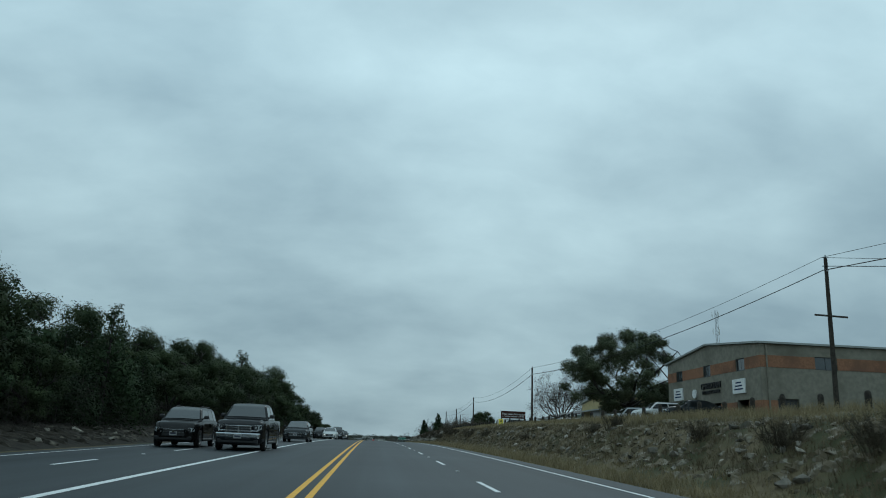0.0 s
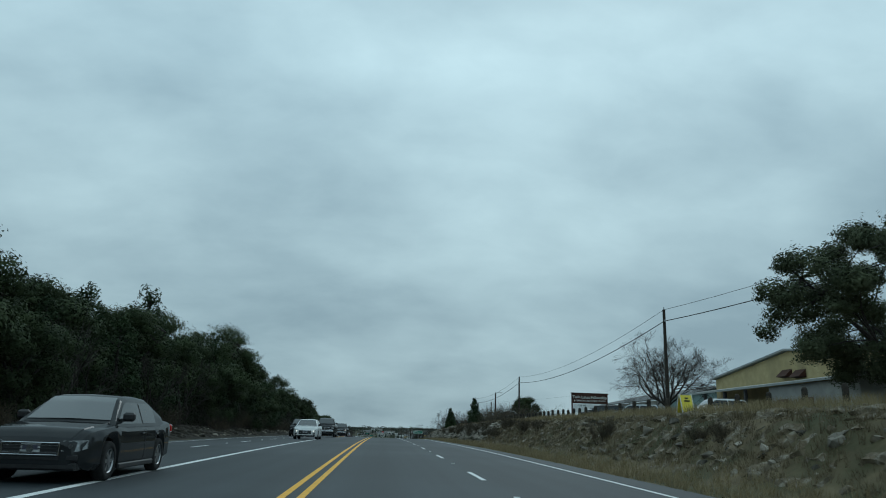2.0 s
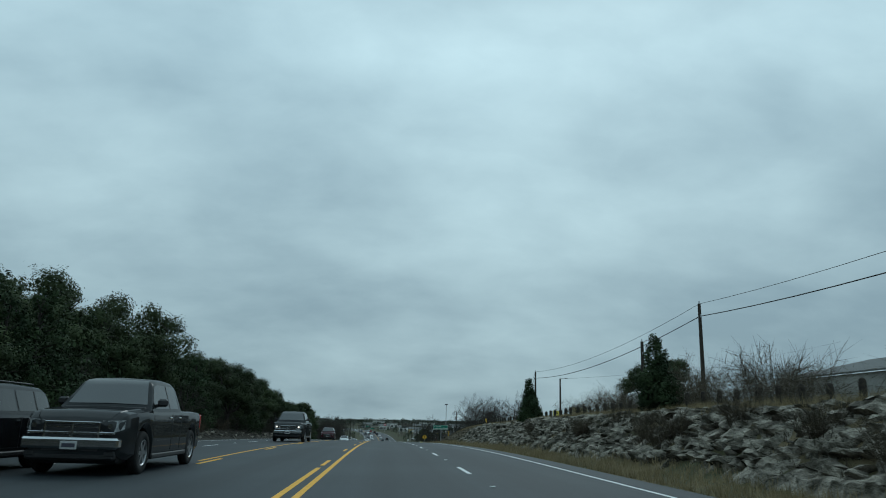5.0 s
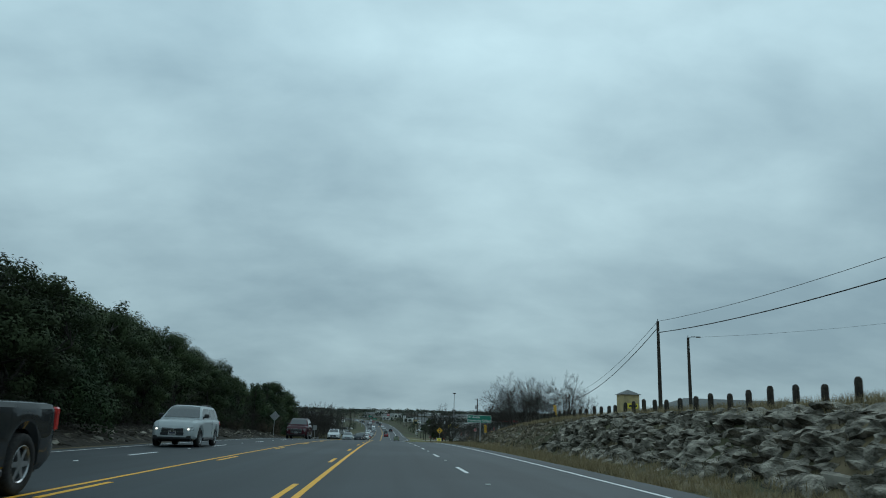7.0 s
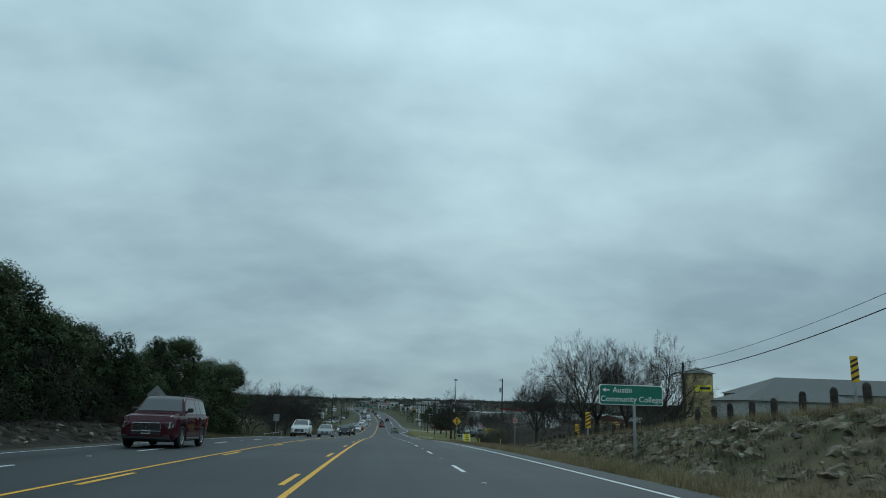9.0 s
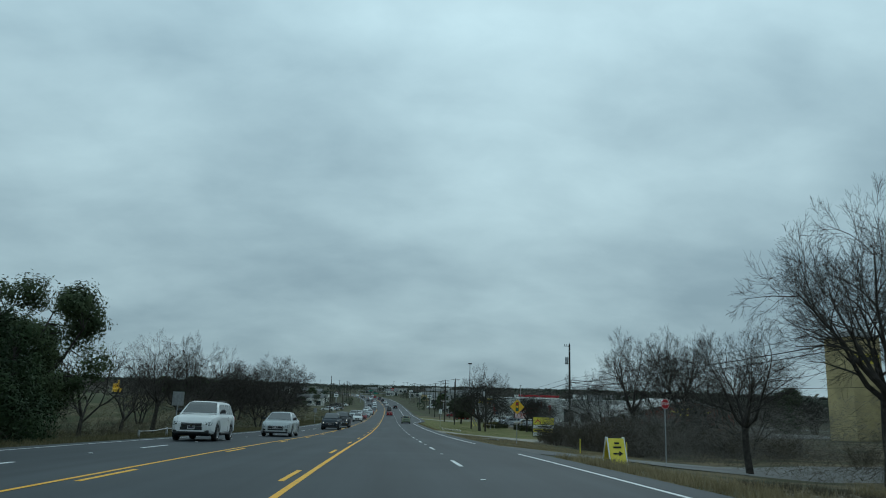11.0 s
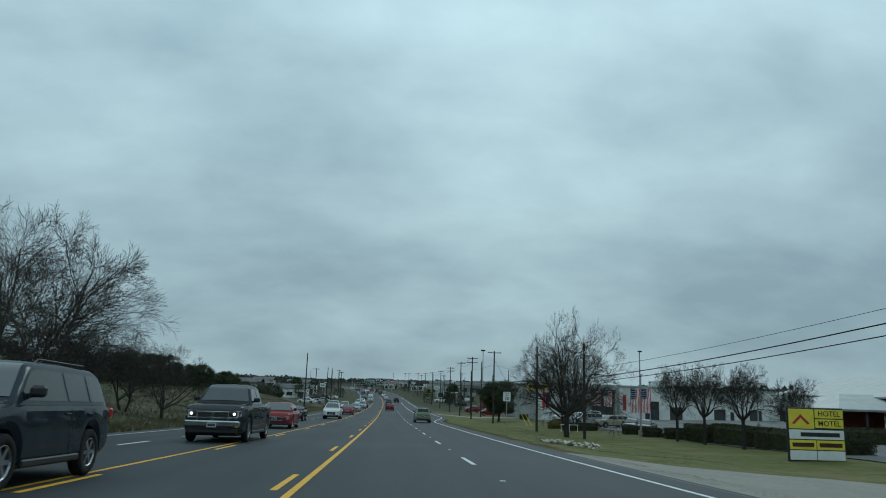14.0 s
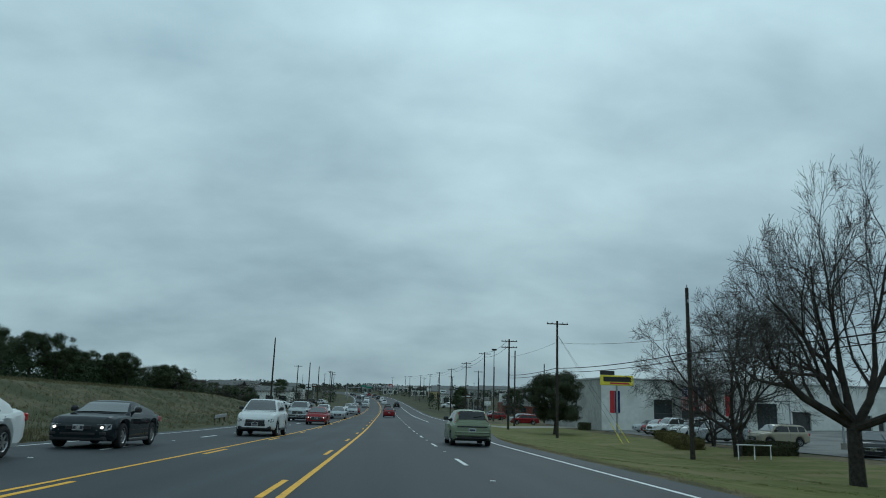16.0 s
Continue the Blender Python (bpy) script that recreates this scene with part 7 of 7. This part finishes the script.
part("house", Geo().box(-1.25, -1.9, .8, 1.25, 1.2, 1.9, .15), SIGN_YELLOW, digger, "yellow engine house")
cab = part("cab", Geo().box(-1.2, -.3, 1.9, -.1, 1.2, 3.1, .12), SIGN_YELLOW, digger)
part("pane", Geo().box(-1.22, -.1, 2.2, -.08, 1.22, 2.9, .02), PANE, cab)
part("boom", Geo().tube([(.4, 1.0, 1.6), (.4, 2.8, 3.9), (.4, 4.6, 3.3)], [.26, .24, .18], 6), SIGN_YELLOW, digger)
part("stick", Geo().tube([(.4, 4.5, 3.4), (.4, 4.9, 1.2)], [.16, .12], 6), SIGN_YELLOW, digger)
part("bucket", Geo().box(.0, 4.5, .4, .8, 5.3, 1.3, .12), BLACK, digger)
# a cable barrier and a marker by the field
barrier = stand("cable_barrier", "slack cable barrier on short posts beside the field", "barrier", -11.6, 307.5, 80)
for dx in (0, -3.4, -6.8):
    part("upright", Geo().box(dx - .05, -.05, -.3, dx + .05, .05, .72, .01), STEEL, barrier)
part("strand", Geo().tube([(0, 0, .66), (-1.7, 0, .60), (-3.4, 0, .66), (-5.1, 0, .60), (-6.8, 0, .66)], .025, 6), STEEL, barrier)
st = stand("marker_post", "thin white marker post in the verge", "post", -12.4, 416.3)
part("shaft", Geo().tube([(0, 0, -.2), (0, 0, .85)], .045, 8), SIGN_WHITE, st)

# ---- parked cars ----
PARKED = [
    ("small_suv", "suv", WHITE, "white utility car parked at the church", 28.6, 103.4, 95), ("small_suv", "suv", SILVER, "silver utility car parked at the church", 27, 118, 60), ("small_suv", "suv", DARK, "dark utility car parked at the church", 24.6, 121, 60),
    ("sedan", "sedan", (.05, .05, .05), "dark saloon parked at the church", 25.6, 126.5, 60), ("small_suv", "suv", WHITE, "white utility car parked at the church", 26.6, 132, 60), ("pickup", "pickup", WHITE, "white pickup truck parked by the brush", 23, 168, 80),
    ("sedan", "sedan", GREY, "grey saloon parked before the hall", 29, 62, 90), ("small_suv", "suv", WHITE, "white utility car parked before the hall", 28.5, 68, 90), ("small_suv", "suv", SILVER, "silver utility car parked before the hall", 27.5, 73, 90),
    ("sedan", "sedan", WHITE, "white saloon parked at the lodge", 42, 377, 78), ("small_suv", "suv", (.33, .29, .22), "beige utility car parked at the showroom", 37, 446, 98), ("large_suv", "large_suv", SILVER, "silver utility car parked at the showroom", 34.5, 452.5, 100), ("large_suv", "large_suv", WHITE, "white utility car parked at the showroom", 35.2, 459, 100),
    ("pickup", "pickup", WHITE, "white pickup truck parked at the showroom", 35.5, 466, 100), ("sedan", "sedan", GREY, "grey saloon parked at the showroom", 35, 430.5, 150), ("sedan", "sedan", BLACKISH, "black saloon parked at the showroom", 34.2, 423, 150), ("small_suv", "suv", RED, "red utility car parked at the showroom", 37, 474, 100),
    ("sedan", "sedan", SILVER, "silver saloon parked at the showroom", 38, 480, 100), ("pickup", "pickup", WHITE, "white pickup truck parked at the showroom", 41, 470, 100),
]
stock = {}


def another(name, kind, colour, label, m, group):
    """One more vehicle of a kind that is already built, in its own colour."""
    if kind not in stock:
        stock[kind] = vehicle(name, kind, colour, label, m, False, group)
        return stock[kind]
    ob = copy_thing(stock[kind], m)
    ob.name = name
    tagged(ob, label, group=group)
    if m.translation.y > 470:
        # far off, the small fittings are too small to show
        for c in list(ob.children_recursive):
            if c.name.split(".")[0] in ("door_handle", "door_seam", "fog_lamp", "sill", "wiper", "cowl_panel", "lower_lip", "underbody", "bar", "badge", "surround", "bulb", "rear_trim", "air_intake", "mirror", "roof_rail"):
                bpy.data.objects.remove(c)
    for c in ob.children:
        if c.name.split(".")[0] in ("body", "roof", "rear_bumper", "door_handle"):
            c.color = (*colour, 1)
    return ob


for name, kind, colour, label, x, s, turn in PARKED:
    another(name, kind, colour, label, pose(x, s, ground_z(x, s) + .07, 0, 0, turn), "parked cars")
q = random.Random(77)
shades = [(WHITE, "white"), (SILVER, "silver"), (BLACKISH, "black"), (RED, "red"), (GREY, "grey"), (DARK, "dark grey")]
words = {"sedan": "saloon", "suv": "utility car", "pickup": "pickup truck"}
names = {"sedan": "sedan", "suv": "small_suv", "pickup": "pickup"}
for i in range(26):
    kind = q.choice(["sedan", "suv", "suv", "pickup"])
    c, word = q.choice(shades)
    coming = i % 3 != 0
    x = q.choice([INNER, OUTER]) if coming else q.choice([1.9, 5.4])
    s = (512 + i * 14) if coming else (556 + i * 13)
    another(names[kind], kind, c, f"{word} {words[kind]} in the far traffic", on_road(x, s, coming), "far traffic")
for i in range(14):
    kind = q.choice(["sedan", "suv", "pickup"])
    c, word = q.choice(shades)
    s = 520 + i * 13
    x = q.choice([28 + 1.5 * (i % 3), -22 - 3 * (i % 2)]) + shift(s)
    another(names[kind], kind, c, f"{word} {words[kind]} parked in the valley", pose(x, s, ground_z(x, s) + .05, 0, 0, 90 + q.uniform(-10, 10)), "parked cars")


# ---- the town in the valley ----
def shop(x, s, w, d, h, material, label, pitched=False):
    z = ground_z(x, s)
    b = thing("shop", label, "building", pose(x, s, z), "shops in the valley")
    f = Face((-w / 2, -d / 2, 0), (1, 0, 0), (0, -1, 0))
    n = max(2, int(w / 4))
    holes = [(w * (i + .2) / n, .8 if i % 2 else 0, w * (i + .75) / n, h * .62) for i in range(n)]
    part("wall", f.wall(0, -1, w, h, holes), material, b)
    part("wall", Geo().box(-w / 2, -d / 2 + .31, -1, -w / 2 + .3, d / 2, h), material, b)
    part("wall", Geo().box(w / 2 - .3, -d / 2 + .31, -1, w / 2, d / 2, h), material, b)
    for hh in holes:
        f.window(b, *hh)
    if pitched:
        part("roof", gable_roof(Geo(), -w / 2, w / 2, -d / 2, d / 2, h, h + d * .16, .4), ROOF_GREY, b)
    else:
        part("roof", Geo().box(-w / 2 + .02, -d / 2 + .02, h, w / 2 - .02, d / 2 - .02, h + .35), ROOF_METAL, b)
        part("fascia", Geo().box(-w / 2 - .1, -d / 2 - .12, h - .9, w / 2 + .1, -d / 2 - .02, h + .5), q.choice([SIGN_RED, PALE_WALL, GREY_WALL, GREY_WALL, FRAME]), b)


PALE_WORDS = {id(PALE_WALL): "pale", id(GREY_WALL): "grey", id(BARN_RED): "dark red", id(STUCCO): "tan", id(CREAM): "cream"}
for x, s, w, d, h, m_, pit in (
    (54, 575, 20, 14, 4.0, PALE_WALL, False), (44, 612, 13, 10, 3.6, BARN_RED, False), (62, 650, 18, 14, 4.2, GREY_WALL, True), (38, 690, 12, 12, 4, STUCCO, False), (36, 752, 14, 12, 4.2, PALE_WALL, True), (66, 720, 22, 16, 4.8, PALE_WALL, False),
    (33, 830, 12, 12, 4.2, CREAM, True), (24, 905, 10, 12, 4.6, PALE_WALL, False), (58, 850, 18, 14, 5.2, GREY_WALL, True), (44, 950, 16, 14, 4.6, STUCCO, True), (4, 960, 12, 12, 4.2, PALE_WALL, True), (14, 1060, 14, 12, 5, PALE_WALL, False), (82, 930, 22, 16, 5, PALE_WALL, True), (-18, 1040, 12, 12, 4.6, GREY_WALL, True), (60, 1090, 20, 14, 6, PALE_WALL, False), (-4, 1180, 18, 14, 7, PALE_WALL, False),
    (-40, 650, 14, 11, 3.8, PALE_WALL, True), (-52, 600, 12, 10, 3.6, STUCCO, True), (-42, 715, 12, 12, 4, PALE_WALL, False), (-54, 790, 14, 12, 4.4, GREY_WALL, True), (-76, 740, 16, 14, 4.6, STUCCO, True), (-84, 840, 14, 12, 4.6, PALE_WALL, True),
    (-120, 480, 12, 9, 4, CREAM, True), (-95, 400, 10, 8, 4, STUCCO, True), (90, 590, 26, 16, 5.5, GREY_WALL, False), (120, 660, 30, 18, 6, PALE_WALL, True), (104, 760, 28, 18, 6, PALE_WALL, False)):
    shop(x, s, w, d, h, m_, "low " + PALE_WORDS[id(m_)] + " shop beside the road in the valley", pit)


def shop_sign(x, s, tall, w, h, material):
    """A tall advertising sign of the strip of shops, its board on one pole."""
    st = stand("pylon_sign", "coloured shop sign on a tall pole in the valley", "sign", x, s)
    part("pole", Geo().tube([(0, 0, -.4), (0, 0, tall - h)], .16, 8), STEEL, st)
    face = part("panel", Geo().box(-w / 2, -.2, tall - h, w / 2, .2, tall, .06), material, st)
    part("bar", Geo().box(-w * .36, -.22, tall - h * .62, w * .36, -.2, tall - h * .34), SIGN_WHITE if material is not SIGN_WHITE else SIGN_BLACK, face)


for x, s, tall, w, h, m_ in ((27, 566, 4.5, 1.8, 1.1, PALE_WALL), (30, 636, 6.0, 1.8, 1.4, SIGN_BROWN), (26, 700, 7, 2.6, 1.5, SIGN_WHITE), (23, 760, 7.5, 2.0, 2.0, PALE_WALL), (18, 815, 8, 2.6, 1.5, SIGN_WHITE), (40, 780, 7, 2.4, 1.4, BLUE), (-26, 640, 6.5, 2.2, 1.6, SIGN_WHITE), (-30, 700, 7, 2.0, 1.4, SIGN_BROWN), (4, 890, 8, 2.4, 1.8, SIGN_RED)):
    shop_sign(x, s, tall, w, h, m_)
# signals over the far crossing
for s in (716, 800):
    st = thing("signal_gantry", "traffic signals on a long steel arm over the far crossing", "traffic signal", pose(-13.5 + shift(s), s, road_z(s)))
    part("name_plate", Geo().box(8.2, -.1, 5.7, 11.4, -.02, 6.6), SIGN_GREEN, st, "green street name plate")
    part("pole", Geo().tube([(0, 0, -.5), (0, 0, 6.2)], .15, 8), STEEL, st)
    part("arm", Geo().tube([(0, 0, 5.8), (26, 0, 6.3)], .09, 7), STEEL, st)
    for x in (6, 11, 18, 22):
        part("signal_head", Geo().box(x - .2, -.2, 5.3, x + .2, .1, 6.5, .04), BLACK, st)

# ---- the plan brought to metres: vehicles are built at full size and only moved ----
for ob in list(scene.objects):
    if ob.parent is None and ob.type in ("MESH", "EMPTY"):
        if ob.get("category") in ("car", "truck"):
            ob.location = ob.location * UNIT
        else:
            ob.matrix_basis = Matrix.Scale(UNIT, 4) @ ob.matrix_basis
